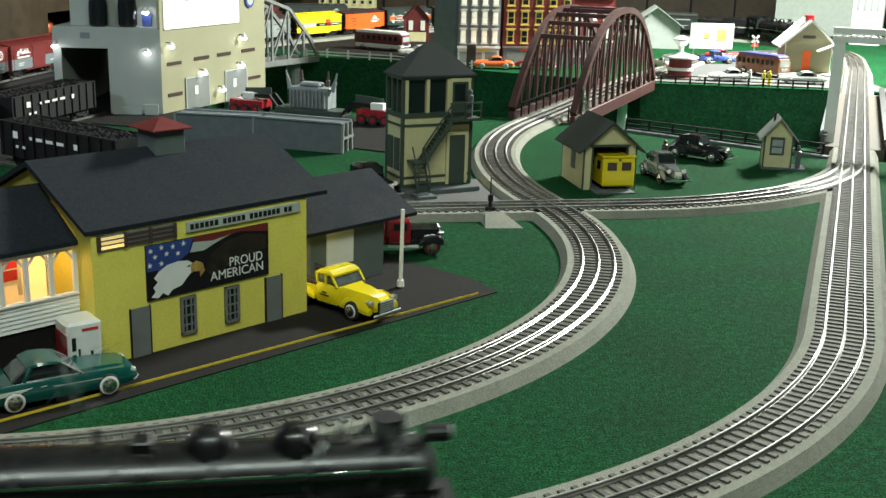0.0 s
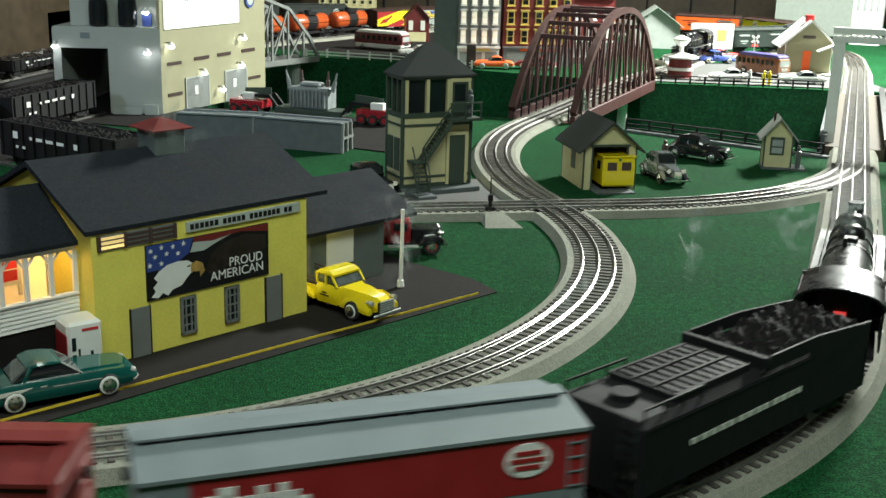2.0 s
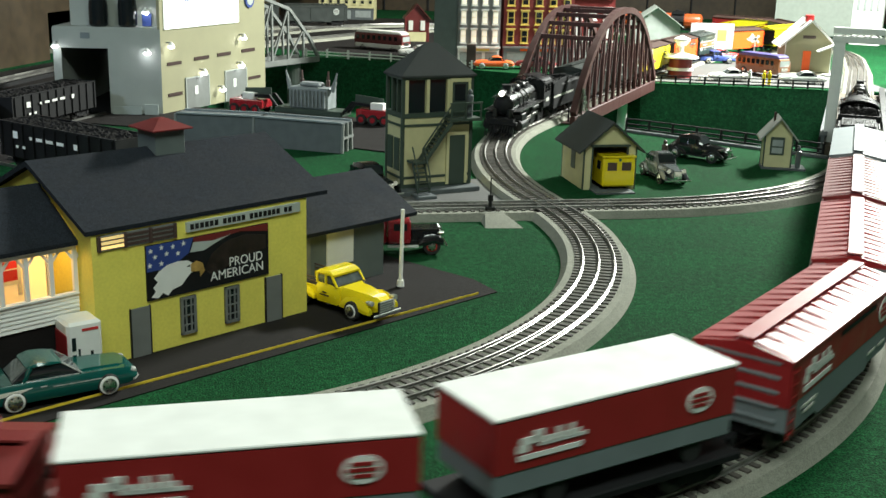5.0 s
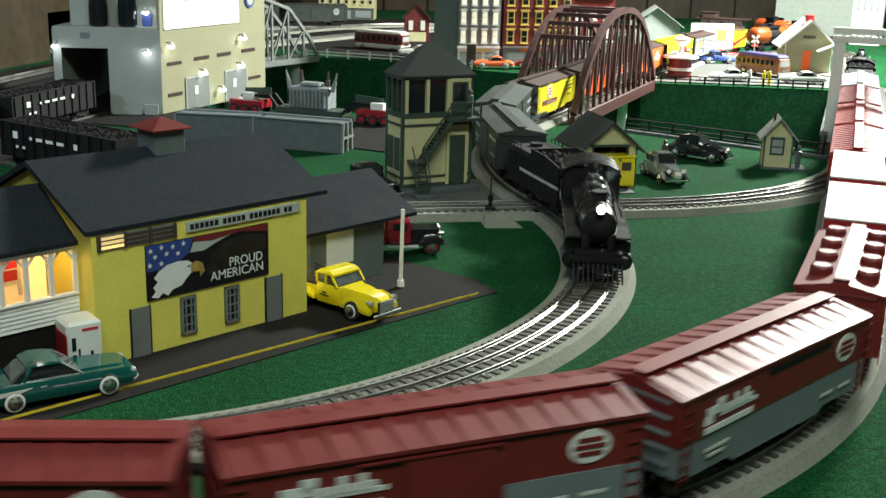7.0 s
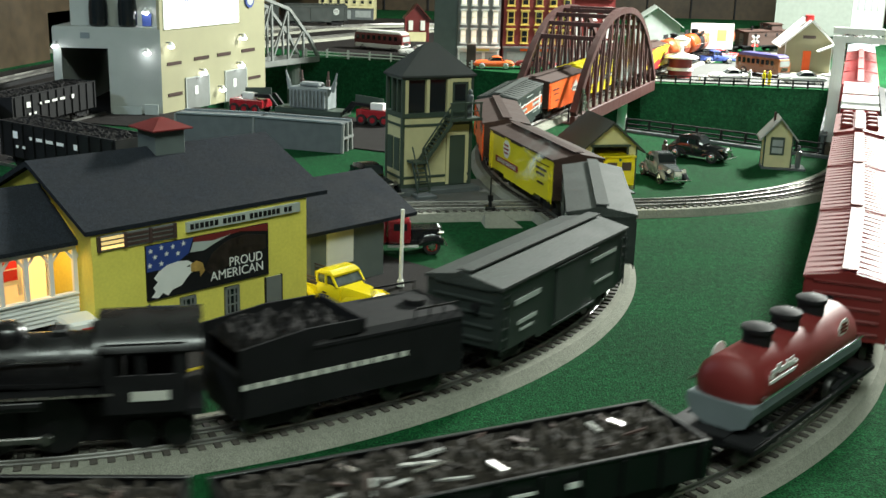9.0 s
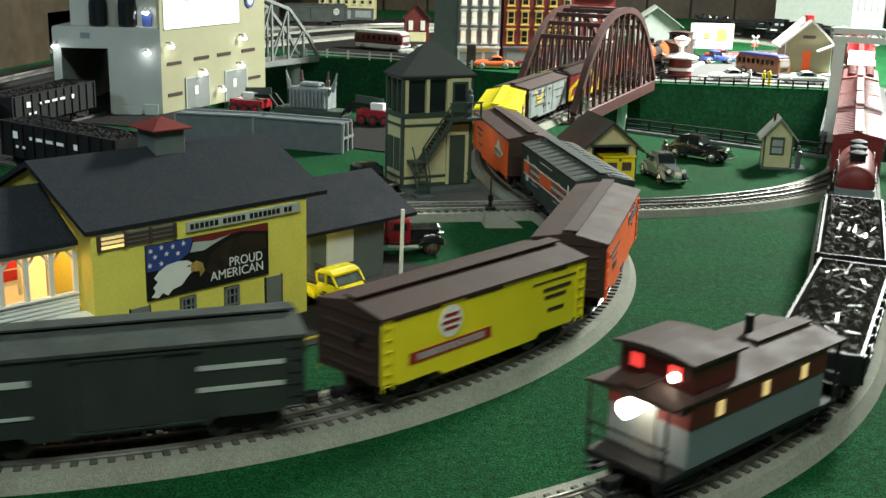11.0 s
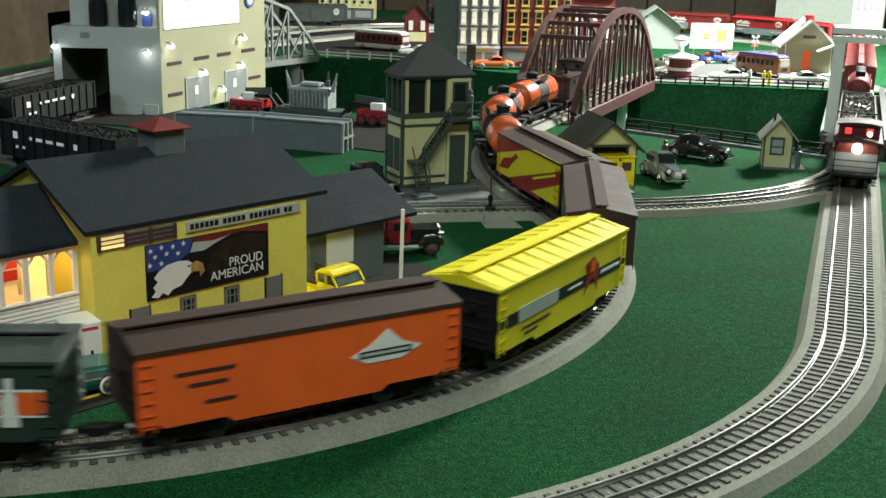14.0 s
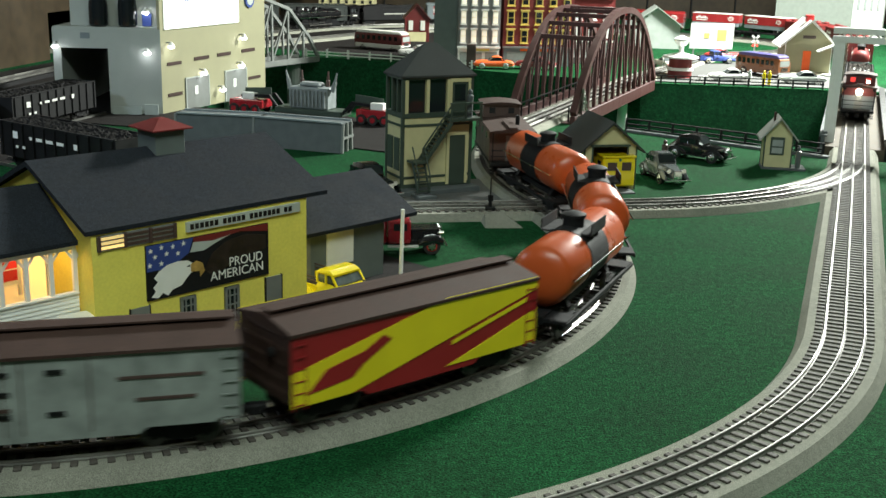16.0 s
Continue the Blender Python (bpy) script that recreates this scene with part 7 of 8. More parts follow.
# ---- the shed with its yellow rail car, and the hut ----
def gabled(name, label, at, w, d, eave, apex, wall, roof, ov, opening=None, trim=DKGREEN):
    t = thing(name, label, "building", at)
    th = 0.003
    if opening:
        x0, x1, zt = opening
        part("front_wall", Geo().prism([(0, 0), (x0, 0), (x0, zt), (x1, zt), (x1, 0), (w, 0), (w, eave), (w / 2, apex), (0, eave)], 0, th, "y"), wall, t)
        part("opening_trim", Geo().box(x0 - 0.002, x0, -0.001, th, 0, zt + 0.002).box(x1, x1 + 0.002, -0.001, th, 0, zt + 0.002).box(x0 - 0.004, x1 + 0.004, -0.0015, th, zt, zt + 0.003), trim, t)
    else:
        part("front_wall", Geo().prism([(0, 0), (w, 0), (w, eave), (w / 2, apex), (0, eave)], 0, th, "y"), wall, t)
    part("back_wall", Geo().prism([(0, 0), (w, 0), (w, eave), (w / 2, apex), (0, eave)], d - th, d, "y"), wall, t)
    for x in (0, w - th):
        part("side_wall", Geo().box(x, x + th, th, d - th, 0, eave), wall, t)
    for x in (-0.0006, w - 0.0014):
        for y in (-0.0008, d - 0.0012):
            part("corner_trim", Geo().box(x, x + 0.002, y, y + 0.002, 0, eave), trim, t)
    k = (apex - eave) / (w / 2)
    for s in (0, 1):
        a = [(-ov, eave - ov * k), (w / 2, apex), (w / 2, apex + 0.0032), (-ov, eave - ov * k + 0.0028)]
        if s:
            a = [(w - x, z) for x, z in a]
        part("roof_slope", Geo().prism(a, -ov, d + ov, "y"), roof, t)
    return t


sh = gabled("engine_shed", "small cream shed with open front and dark roof", at_plan(0.1830, 1.4530, 12.0), 0.0735, 0.092, 0.0575, 0.089, CREAM, GREYROOF, 0.009, (0.0125, 0.0600, 0.0580))
part("window", Geo().box(-0.0012, 0, 0.034, 0.050, 0.022, 0.046), DKGREEN, sh)
part("floor_slab", Geo().box(0.010, 0.064, -0.030, 0.090, 0, 0.002), GREYCARD, sh)
rc = thing("rail_speeder", "small bright yellow rail inspection car", "rail car", at_plan(0.1830, 1.4530, 12.0) @ pose(0.046, -0.012, 0.002))
part("body", Geo().box(-0.0225, 0.0225, 0, 0.045, 0.004, 0.043, 0.0022), TRUCKYEL, rc)
part("roof", Geo().box(-0.0235, 0.0235, -0.001, 0.046, 0.043, 0.0455, 0.0008), TRUCKYEL, rc)
for x0 in (-0.0165, 0.0035):
    part("window", Geo().box(x0, x0 + 0.0130, -0.0006, 0.0, 0.026, 0.037), BROWNCAR, rc)
part("side_window", Geo().box(-0.0231, -0.0225, 0.010, 0.022, 0.026, 0.037), GLASSDK, rc)
for x in (-0.015, 0.015):
    for y in (0.010, 0.035):
        part("wheel", Geo().cyl((x - 0.002, y, 0.005), (x + 0.002, y, 0.005), 0.005, n=12), MATBLACK, rc)
part("lamp", Geo().cyl((0, -0.002, 0.0405), (0, 0.001, 0.0405), 0.0020, n=10), CHROME, rc)

# one even pale grey for both roof slopes of the hut
HUTROOF = mat("pale_grey_hut_roof", (0.30, 0.31, 0.28), 0.8, vary=0.12, scale=60)
hu = gabled("watchman_hut", "tiny cream hut with window and pale grey roof", at_plan(0.4740, 1.6415, -9.3), 0.0405, 0.036, 0.0510, 0.0745, CREAM, HUTROOF, 0.0075)
w = part("window", Geo().box(0.0085, 0.0290, -0.0010, 0, 0.0215, 0.0480), DKGREEN, hu)
part("pane", Geo().box(0.0112, 0.0263, -0.0014, -0.0010, 0.0345, 0.0440).box(0.0112, 0.0263, -0.0014, -0.0010, 0.0240, 0.0325), GLASSLT, w)
part("chimney", Geo().box(0.012, 0.015, 0.016, 0.019, 0.060, 0.083), BROWNROOF, hu)
part("slab", Geo().box(-0.002, 0.062, -0.006, 0.030, 0, 0.003), GREYCARD, hu)

# switch stand on its pad by the crossing
ss = thing("switch_stand", "black switch stand on a pale concrete pad", "signal", at_plan(0.0545, 1.2860, 10))
part("pad", Geo().add([(-0.016, -0.052, 0), (0.028, -0.054, 0), (0.022, 0.014, 0), (-0.014, 0.014, 0), (-0.010, -0.020, 0.008), (0.014, -0.020, 0.008), (0.012, 0.012, 0.008), (-0.010, 0.012, 0.008)], [(0, 1, 5, 4), (1, 2, 6, 5), (2, 3, 7, 6), (3, 0, 4, 7), (4, 5, 6, 7), (3, 2, 1, 0)]), BALLAST, ss)
part("base", Geo().box(-0.006, 0.006, -0.004, 0.006, 0.0075, 0.013, 0.001).cyl((0, 0, 0.013), (0, 0, 0.026), 0.0022, n=10), BLACK, ss)
part("mast", Geo().cyl((0, 0, 0.026), (0, 0, 0.048), 0.0008, n=8), BLACK, ss)
part("target", Geo().box(-0.003, 0.003, -0.0012, 0.0012, 0.020, 0.027), BLACK, ss)


def pine(at, high):
    t = thing("pine_tree", "small dark green model pine tree", "tree", at)
    part("trunk", Geo().cyl((0, 0, 0), (0, 0, high * 0.9), high * 0.03, high * 0.008, 8), BROWNCAR, t)
    rnd = random.Random(4)
    g = Geo()
    for i in range(420):
        u = rnd.random() ** 0.8
        z = high * (0.08 + 0.90 * u)
        r = high * 0.24 * (1 - u) ** 0.8 * (0.5 + 0.6 * rnd.random()) + 0.001
        a = rnd.random() * 6.283
        p = Vector((r * math.cos(a), r * math.sin(a), z - r * 0.25))
        q = Vector((math.cos(a), math.sin(a), -0.3)) * high * 0.035
        s = Vector((-math.sin(a), math.cos(a), 0.3)) * high * 0.016
        g.add([p - q, p + s, p + q, p - s], [(0, 1, 2, 3)])
    tagged(part("crown", g, PINEGREEN, t), kind="stuff")
    return t


pine(at_plan(0.2460, 2.030), 0.064)


def railing(name, label, pts, high, posts, material, bars_z, w=0.0022, top=None):
    t = thing(name, label, "fence", group="fences")
    line = Line(pts, pts[0])
    total = float(line.s[-1])
    for z in bars_z:
        g = Geo()
        for i in range(len(pts) - 1):
            g.bar((*pts[i], z), (*pts[i + 1], z), w)
        part("rail", g, material, t)
    for k in range(posts):
        q = line.at(total * k / (posts - 1))
        part("post", Geo().box(q.x - w * 0.8, q.x + w * 0.8, q.y - w * 0.8, q.y + w * 0.8, 0, high), material, t)
    return t


railing("railing", "black metal railing along the near river edge", [(0.318, 1.958), (0.46, 1.862), (0.600, 1.752)], 0.022, 9, MATBLACK, (0.021, 0.012, 0.005))
railing("railing", "black metal railing along the far river edge", [(0.475, 2.675), (0.70, 2.662), (0.885, 2.640)], 0.020, 13, MATBLACK, (0.019, 0.011, 0.004))
railing("white_fence", "low white post-and-rail fence above the river bank", [(-0.388, 3.060), (-0.27, 3.025), (-0.145, 2.985), (-0.02, 2.915), (0.06, 2.865)], 0.022, 9, WHITE, (0.015, 0.007), 0.0030)
solid("trim", Geo().bar((0.318, 1.945, -0.004), (0.605, 1.738, -0.004), 0.012, 0.016), GREYCARD, "grey ledge along the river edge", "trim", kind="structure")


# ---- the powerhouse ----
PWC, PWR, PWL = (-0.508, 1.980), (-0.377, 2.305), (-0.692, 1.962)
PWB = (-0.560, 2.330)
pw = thing("powerhouse", "cream powerhouse model with small bright wall lamps", "building")
PTOP = 0.150
u = Vector((PWL[0] - PWC[0], PWL[1] - PWC[1]))
wl = u.length
u.normalize()
FR = Matrix.Translation((PWC[0], PWC[1], 0)) @ Matrix.Rotation(math.atan2(-u.y, -u.x), 4, "Z") @ pose(-wl, 0, 0)   # front: x from its west end
v_ = Vector((PWR[0] - PWC[0], PWR[1] - PWC[1]))
sl = v_.length
SR = Matrix.Translation((PWC[0], PWC[1], 0)) @ Matrix.Rotation(math.atan2(v_.y, v_.x), 4, "Z")   # side: x from the corner
GREYW = mat("pale_grey_card_wall", (0.38, 0.405, 0.375), 0.75, vary=0.06, scale=30)
CREAMW = mat("pale_cream_card_wall", (0.28, 0.267, 0.160), 0.7, vary=0.06, scale=30)
# front wall with the train doorway, x 0.010 to 0.100
part("front_wall", Geo().prism([(0, 0), (0.014, 0), (0.014, 0.116), (0.094, 0.116), (0.094, 0), (wl, 0), (wl, PTOP), (0, PTOP)], 0, 0.006, "y"), GREYW, pw, "pale grey end wall with a train doorway", at=FR)
part("side_wall", Geo().box(0, sl, 0, 0.006, 0, 0.300), CREAMW, pw, "pale cream long wall", at=SR)
part("west_wall", Geo().prism([(PWL[0] + 0.002, PWL[1] + 0.007), (PWL[0] + 0.008, PWL[1] + 0.007), (PWB[0] - 0.13, PWB[1]), (PWB[0] - 0.136, PWB[1])], 0, PTOP, "z"), GREYW, pw)
part("back_wall", Geo().prism([PWR, (PWR[0] - 0.004, PWR[1] + 0.006), (PWB[0] - 0.134, PWB[1] + 0.006), (PWB[0] - 0.134, PWB[1])], 0, PTOP, "z"), GREYW, pw)
part("flat_roof", Geo().prism([(PWC[0] - 0.002, PWC[1] + 0.002), (PWR[0] - 0.008, PWR[1]), (PWB[0] - 0.134, PWB[1]), (PWL[0] + 0.001, PWL[1] + 0.002)], PTOP, PTOP + 0.003, "z"), GREYW, pw)
part("upper_block", Geo().box(0.026, wl - 0.001, 0.030, 0.16, PTOP + 0.003, 0.300), GREYW, pw, at=FR)
for x in (0.078, 0.128):
    b = part("tall_bottle", Geo().lathe((x, 0.014, PTOP + 0.003), (x, 0.014, 0.270), [(0, 0.0125), (0.03, 0.0165), (0.30, 0.0165), (0.42, 0.0150), (0.62, 0.0075), (0.95, 0.0062), (1, 0.0066)], 20), GLASSDK, pw, "dark glossy bottle-shaped stack", at=FR, smooth=True)
for x0, x1, z0, z1 in ((0.017, 0.060, 0.0855, 0.0915), (0.100, 0.148, 0.0880, 0.0945), (0.176, 0.222, 0.0890, 0.0955), (0.262, 0.310, 0.0900, 0.0965), (0.017, 0.060, 0.030, 0.036), (0.285, 0.330, 0.034, 0.040)):
    lv = part("louvre", Geo().box(x0, x1, -0.0012, 0, z0, z1), BROWNROOF, pw, "dark slatted louvre", at=SR)
for x0, x1, h in ((0.072, 0.144, 0.057), (0.202, 0.276, 0.058)):
    d = part("door", Geo().box(x0, x1, -0.0016, 0, 0.0, h), GREYDOOR, pw, "grey double door", at=SR)
    part("notice", Geo().box(x0 + 0.026, x0 + 0.036, -0.0022, -0.0016, 0.026, 0.042), WHITE, d)
    part("door_edge", Geo().box(x0 - 0.002, x0, -0.0022, 0, 0, h + 0.002).box(x1, x1 + 0.002, -0.0022, 0, 0, h + 0.002).box(x0, x1, -0.0022, 0, h, h + 0.002), GREYW, d)
sgn = part("lit_sign", Geo().box(0.012, 0.250, -0.0030, 0, 0.1500, 0.2600), SIGNLIT, pw, "bright white lit sign board", at=SR)
part("sign_bars", Geo().box(0.070, 0.095, -0.0034, -0.0030, 0.197, 0.212).box(0.105, 0.128, -0.0034, -0.0030, 0.197, 0.212).box(0.138, 0.160, -0.0034, -0.0030, 0.197, 0.212).box(0.172, 0.195, -0.0034, -0.0030, 0.197, 0.212), BLUE, sgn, "blue bars in place of words")
part("round_badge", Geo().cyl((0.292, -0.0030, 0.192), (0.292, 0, 0.192), 0.016, n=24), BLUE, pw, "round blue and white badge", at=SR)
part("badge_face", Geo().cyl((0.292, -0.0036, 0.192), (0.292, -0.003, 0.192), 0.011, n=24), PALEGREY, pw, at=SR)


def wall_lamp(base, x, z, kind):
    t = part("wall_lamp", Geo().box(x - 0.002, x + 0.002, -0.010, 0, z, z + 0.002), GREYDOOR, pw, at=base)
    part("shade", Geo().lathe((x, -0.010, z - 0.004), (x, -0.010, z + 0.003), [(0, 0.0062), (0.6, 0.0035), (1, 0.001)], 14), WHITE, t)
    part("bulb", Geo().lathe((x, -0.010, z - 0.009), (x, -0.010, z - 0.002), [(0, 0.003), (0.4, 0.0062), (1, 0.004)], 12), LEDW, t, "bright white bulb", smooth=True)


spot = bpy.data.lights.new("wall_lamp_light", "POINT")
spot.energy, spot.color, spot.shadow_soft_size = 0.006, (0.9, 0.97, 1.0), 0.005
for base, x, z in ((FR, 0.006, 0.125), (FR, wl - 0.022, 0.116), (FR @ pose(0, 0.0245, 0), wl - 0.026, PTOP + 0.034), (SR, 0.018, 0.126), (SR, 0.118, 0.070), (SR, 0.246, 0.072), (SR, 0.256, 0.125), (SR, 0.178, 0.032)):
    wall_lamp(base, x, z, 0)
    lo = new("wall_lamp_light", spot)
    lo.matrix_world = base @ pose(x, -0.019, z - 0.013)
part("inner_floor", Geo().prism([(PWL[0] + 0.012, PWL[1] + 0.008), (PWC[0] - 0.004, PWC[1] + 0.008), (PWR[0] - 0.012, PWR[1] - 0.004), (PWB[0] - 0.126, PWB[1] - 0.004)], 0.0006, 0.0016, "z"), MATBLACK, pw)
part("front_window", Geo().box(wl - 0.034, wl - 0.018, 0.0245, 0.030, PTOP + 0.004, PTOP + 0.026), BLUE, pw, at=FR)
part("plaque", Geo().box(0.048, 0.064, -0.0012, 0, 0.133, 0.143), CARGREY, pw, at=FR)
part("notice_board", Geo().box(wl - 0.085, wl - 0.035, -0.012, -0.010, 0.0, 0.016).box(wl - 0.030, wl - 0.006, -0.012, -0.010, 0.0, 0.020), PALEGREY, pw, "low pale barrier boards", at=FR)

# roads on the far side of the depot
solid("road", Geo().prism([(-0.60, 1.86), (-0.30, 1.78), (-0.055, 1.66), (-0.045, 1.90), (-0.20, 2.03), (-0.60, 2.09)], 0.0006, 0.002, "z"), ROADWAY, "dark road card beside the powerhouse", "road", kind="structure")
solid("road", Geo().prism([(-0.075, 1.345), (0.075, 1.345), (0.085, 1.46), (0.050, 1.50), (-0.06, 1.44)], 0.0006, 0.002, "z"), ROADGREY, "grey card ground round the signal tower", "road", kind="structure")
# dark grey ground card; its darkness also stands in for the yard corner's shade
solid("road", Geo().prism([(-1.18, 1.62), (-0.97, 2.75), (-0.70, 2.75), (-0.575, 2.09), (-0.60, 1.86), (-0.56, 1.62), (-0.70, 1.30), (-1.10, 1.30)], 0.0002, 0.0005, "z"), ROADWAY, "dark card ground of the coal yard, its shade painted in", "road", kind="structure")
solid("road", Geo().prism([(0.50, 2.70), (0.90, 2.66), (1.05, 2.60), (1.05, 3.16), (0.86, 3.26), (0.66, 3.10), (0.56, 2.90)], 0.0006, 0.002, "z"), ROADGREY, "grey town street card", "road", kind="structure")
solid("road", Geo().prism([(-0.30, 3.10), (0.06, 2.93), (0.42, 3.10), (0.50, 3.36), (0.10, 3.40), (-0.28, 3.45)], 0.0006, 0.002, "z"), ROADWAY, "dark town street card before the shops", "road", kind="structure")

# ---- heavy transporter with a transformer ----
tp = thing("heavy_transporter", "red and dark green heavy transporter carrying a grey transformer", "truck", at_plan(-0.240, 1.985, -21.0, 0.002))
for s in (-1, 1):
    c = s * 0.128
    tr = part("tractor", Geo().box(c - 0.034, c + 0.034, -0.020, 0.020, 0.010, 0.026, 0.002), TRUCKRED, tp, "red six-wheel carrier")
    for x in (-0.022, 0.0, 0.022):
        for y in (-0.021, 0.021):
            part("wheel", Geo().cyl((c + x, y - 0.003, 0.009), (c + x, y + 0.003, 0.009), 0.009, n=14), RUBBER, tr)
            part("hub", Geo().cyl((c + x, y - 0.0036, 0.009), (c + x, y + 0.0036, 0.009), 0.005, n=12), TRUCKRED, tr)
    part("white_crate", Geo().box(c - 0.008, c + 0.016, -0.016, -0.002, 0.026, 0.038, 0.0008), WHITE, tr)
    for y in (-0.011, 0.011):
        part("neck_beam", Geo().bar((c + s * 0.012, y, 0.031), (c - s * 0.046, y, 0.035), 0.0045, 0.0045).bar((c - s * 0.044, y, 0.036), (c - s * 0.064, y, 0.013), 0.0045, 0.0045), MATBLACK, tp)
    part("neck_deck", Geo().bar((c + s * 0.010, 0.0, 0.0345), (c - s * 0.044, 0.0, 0.0385), 0.0014, 0.020), DKGREEN, tp)
part("bed", Geo().box(-0.066, 0.066, -0.022, 0.022, 0.008, 0.018, 0.001), DKGREEN, tp)
TRANSF = mat("weathered_grey_casting", (0.22, 0.245, 0.25), 0.6, vary=0.25, scale=50)
tf = part("transformer", Geo().box(-0.038, 0.038, -0.018, 0.018, 0.018, 0.056, 0.002), TRANSF, tp, "pale grey finned transformer casting")
for k in range(10):
    x = -0.034 + k * 0.0075
    part("fin", Geo().box(x - 0.0012, x + 0.0012, -0.0225, -0.018, 0.022, 0.051), TRANSF, tf)
part("top_tank", Geo().box(-0.022, 0.018, -0.012, 0.012, 0.056, 0.064, 0.003), TRANSF, tf)
for x, y, a in ((-0.042, -0.006, -0.30), (-0.026, 0.010, -0.05), (0.024, 0.010, 0.05), (0.042, -0.006, 0.30)):
    part("bushing", Geo().lathe((x, y, 0.050), (x + a * 0.030, y, 0.083), [(0, 0.0045), (0.5, 0.0035), (0.55, 0.0024), (1, 0.0014)], 10), BROWNCAR if abs(a) < 0.1 else TRANSF, tf)


def culvert(at, L):
    t = thing("concrete_bunker", "long grey trough block with framed end", "block", at, group="grey trough blocks")
    part("block", Geo().prism([(-0.024, 0), (0.024, 0), (0.018, 0.044), (-0.018, 0.044)], -L / 2, L / 2, "x"), GREYCARD, t)
    for y in (-0.019, 0.019):
        part("rim", Geo().box(-L / 2, L / 2, y - 0.002, y + 0.002, 0.044, 0.0465), CARGREY, t)
    for s in (-1, 1):
        x = s * L / 2
        for y0, y1 in ((-0.022, -0.017), (0.017, 0.022), (-0.002, 0.002)):
            part("end_frame", Geo().bar((x + s * 0.002, y0, 0.0), (x + s * 0.002, y0 * 0.8, 0.044), 0.0035), GREYDOOR, t)
        part("end_bar", Geo().box(min(x, x + s * 0.004), max(x, x + s * 0.004), -0.021, 0.021, 0.020, 0.0235), GREYDOOR, t)
    return t


culvert(at_plan(-0.352, 1.735, -6.0), 0.135)
culvert(at_plan(-0.222, 1.705, -17.0), 0.145)

# parked coal hoppers
hop = gondola("black coal hopper with white lettering, parked and heaped with coal", BLACK, COAL, 0.235, 0.062)
hop.matrix_basis = at_plan(-0.487, 1.440, -34.0, 0.004)
hop2 = gondola("black gondola standing in the powerhouse doorway", MATBLACK, COAL, 0.235, 0.060)
hop2.matrix_basis = at_plan(-0.666, 1.815, 76.0, 0.004)
hop3 = gondola("dark weathered hopper parked behind the depot", GREYCAR, COAL, 0.235, 0.055)
hop3.matrix_basis = at_plan(-0.790, 1.630, 30.0, 0.004)
for h_, (px_, py_, a_) in ((hop, (-0.487, 1.440, -34.0)), (hop2, (-0.666, 1.815, 76.0)), (hop3, (-0.790, 1.630, 30.0))):
    st = thing("siding_track", "short dark piece of siding track", "track", at_plan(px_, py_, a_), group="siding tracks")
    for y in (-GAUGE / 2, GAUGE / 2):
        part("rail", Geo().box(-0.17, 0.17, y - 0.0012, y + 0.0012, 0.0, 0.004), STEEL, st)

# ---- girder bridge of the outer track, and the white signal gantry ----
gm = Matrix.Translation((TANGENT[0] + ALONG[0] * 0.96, TANGENT[1] + ALONG[1] * 0.96, 0)) @ Matrix.Rotation(math.atan2(ALONG[1], ALONG[0]), 4, "Z")
gb = thing("girder_bridge", "dark plate-girder railway bridge on the straight track", "bridge", gm)
BDECK = mat("brown_bridge_deck", (0.085, 0.065, 0.045), 0.8, vary=0.2, scale=80)
part("deck", Geo().box(0, 0.76, -0.047, 0.047, -0.012, 0.0090), BDECK, gb, "brown open-timber deck")
for s in (-1, 1):
    gi = part("girder", Geo().box(0, 0.76, min(s * 0.047, s * 0.053), max(s * 0.047, s * 0.053), -0.020, 0.024, 0.001), BLACK if s < 0 else GREYCARD, gb)
    for k in range(14):
        x = 0.02 + k * 0.055
        part("stiffener", Geo().box(x - 0.002, x + 0.002, min(s * 0.053, s * 0.057), max(s * 0.053, s * 0.057), -0.018, 0.022), BLACK, gi)
    part("top_flange", Geo().box(0, 0.76, s * 0.050 - 0.006, s * 0.050 + 0.006, 0.024, 0.0265), BLACK if s < 0 else GREYCARD, gi)
ga = thing("signal_gantry", "white portal gantry across the straight track", "gantry", Matrix.Translation((0.640, 1.850, 0)) @ Matrix.Rotation(-TURN, 4, "Z"))
for x in (0.0, 0.165):
    part("post", Geo().box(x - 0.009, x + 0.009, -0.009, 0.009, 0, 0.176, 0.0008), WHITE, ga)
    part("footing", Geo().box(x - 0.012, x + 0.012, -0.012, 0.012, 0, 0.006, 0.001), MATBLACK, ga)
for z in (0.178, 0.192):
    part("beam", Geo().box(-0.012, 0.177, -0.009, 0.009, z - 0.005, z + 0.005, 0.0006), WHITE, ga)
for k in range(9):
    x = 0.0 + k * 0.0206
    part("lattice", Geo().bar((x, 0, 0.180), (x + 0.0103, 0, 0.190), 0.0028).bar((x + 0.0103, 0, 0.190), (x + 0.0206 if k < 8 else x + 0.012, 0, 0.180), 0.0028), WHITE, ga)
part("signal_arm", Geo().box(-0.006, -0.004, -0.003, 0.003, 0.150, 0.176), MATBLACK, ga)

# bridge piers
for x, y in ((0.398, 2.52), (0.345, 2.54)):
    solid("bridge_pier", Geo().lathe((x, y, DEEP), (x, y, -0.008), [(0, 0.013), (0.85, 0.0105), (0.88, 0.0125), (1, 0.0125)], 18), WHITE, "pale round bridge pier standing in the river bed", "pier", group="bridge piers", smooth=True)

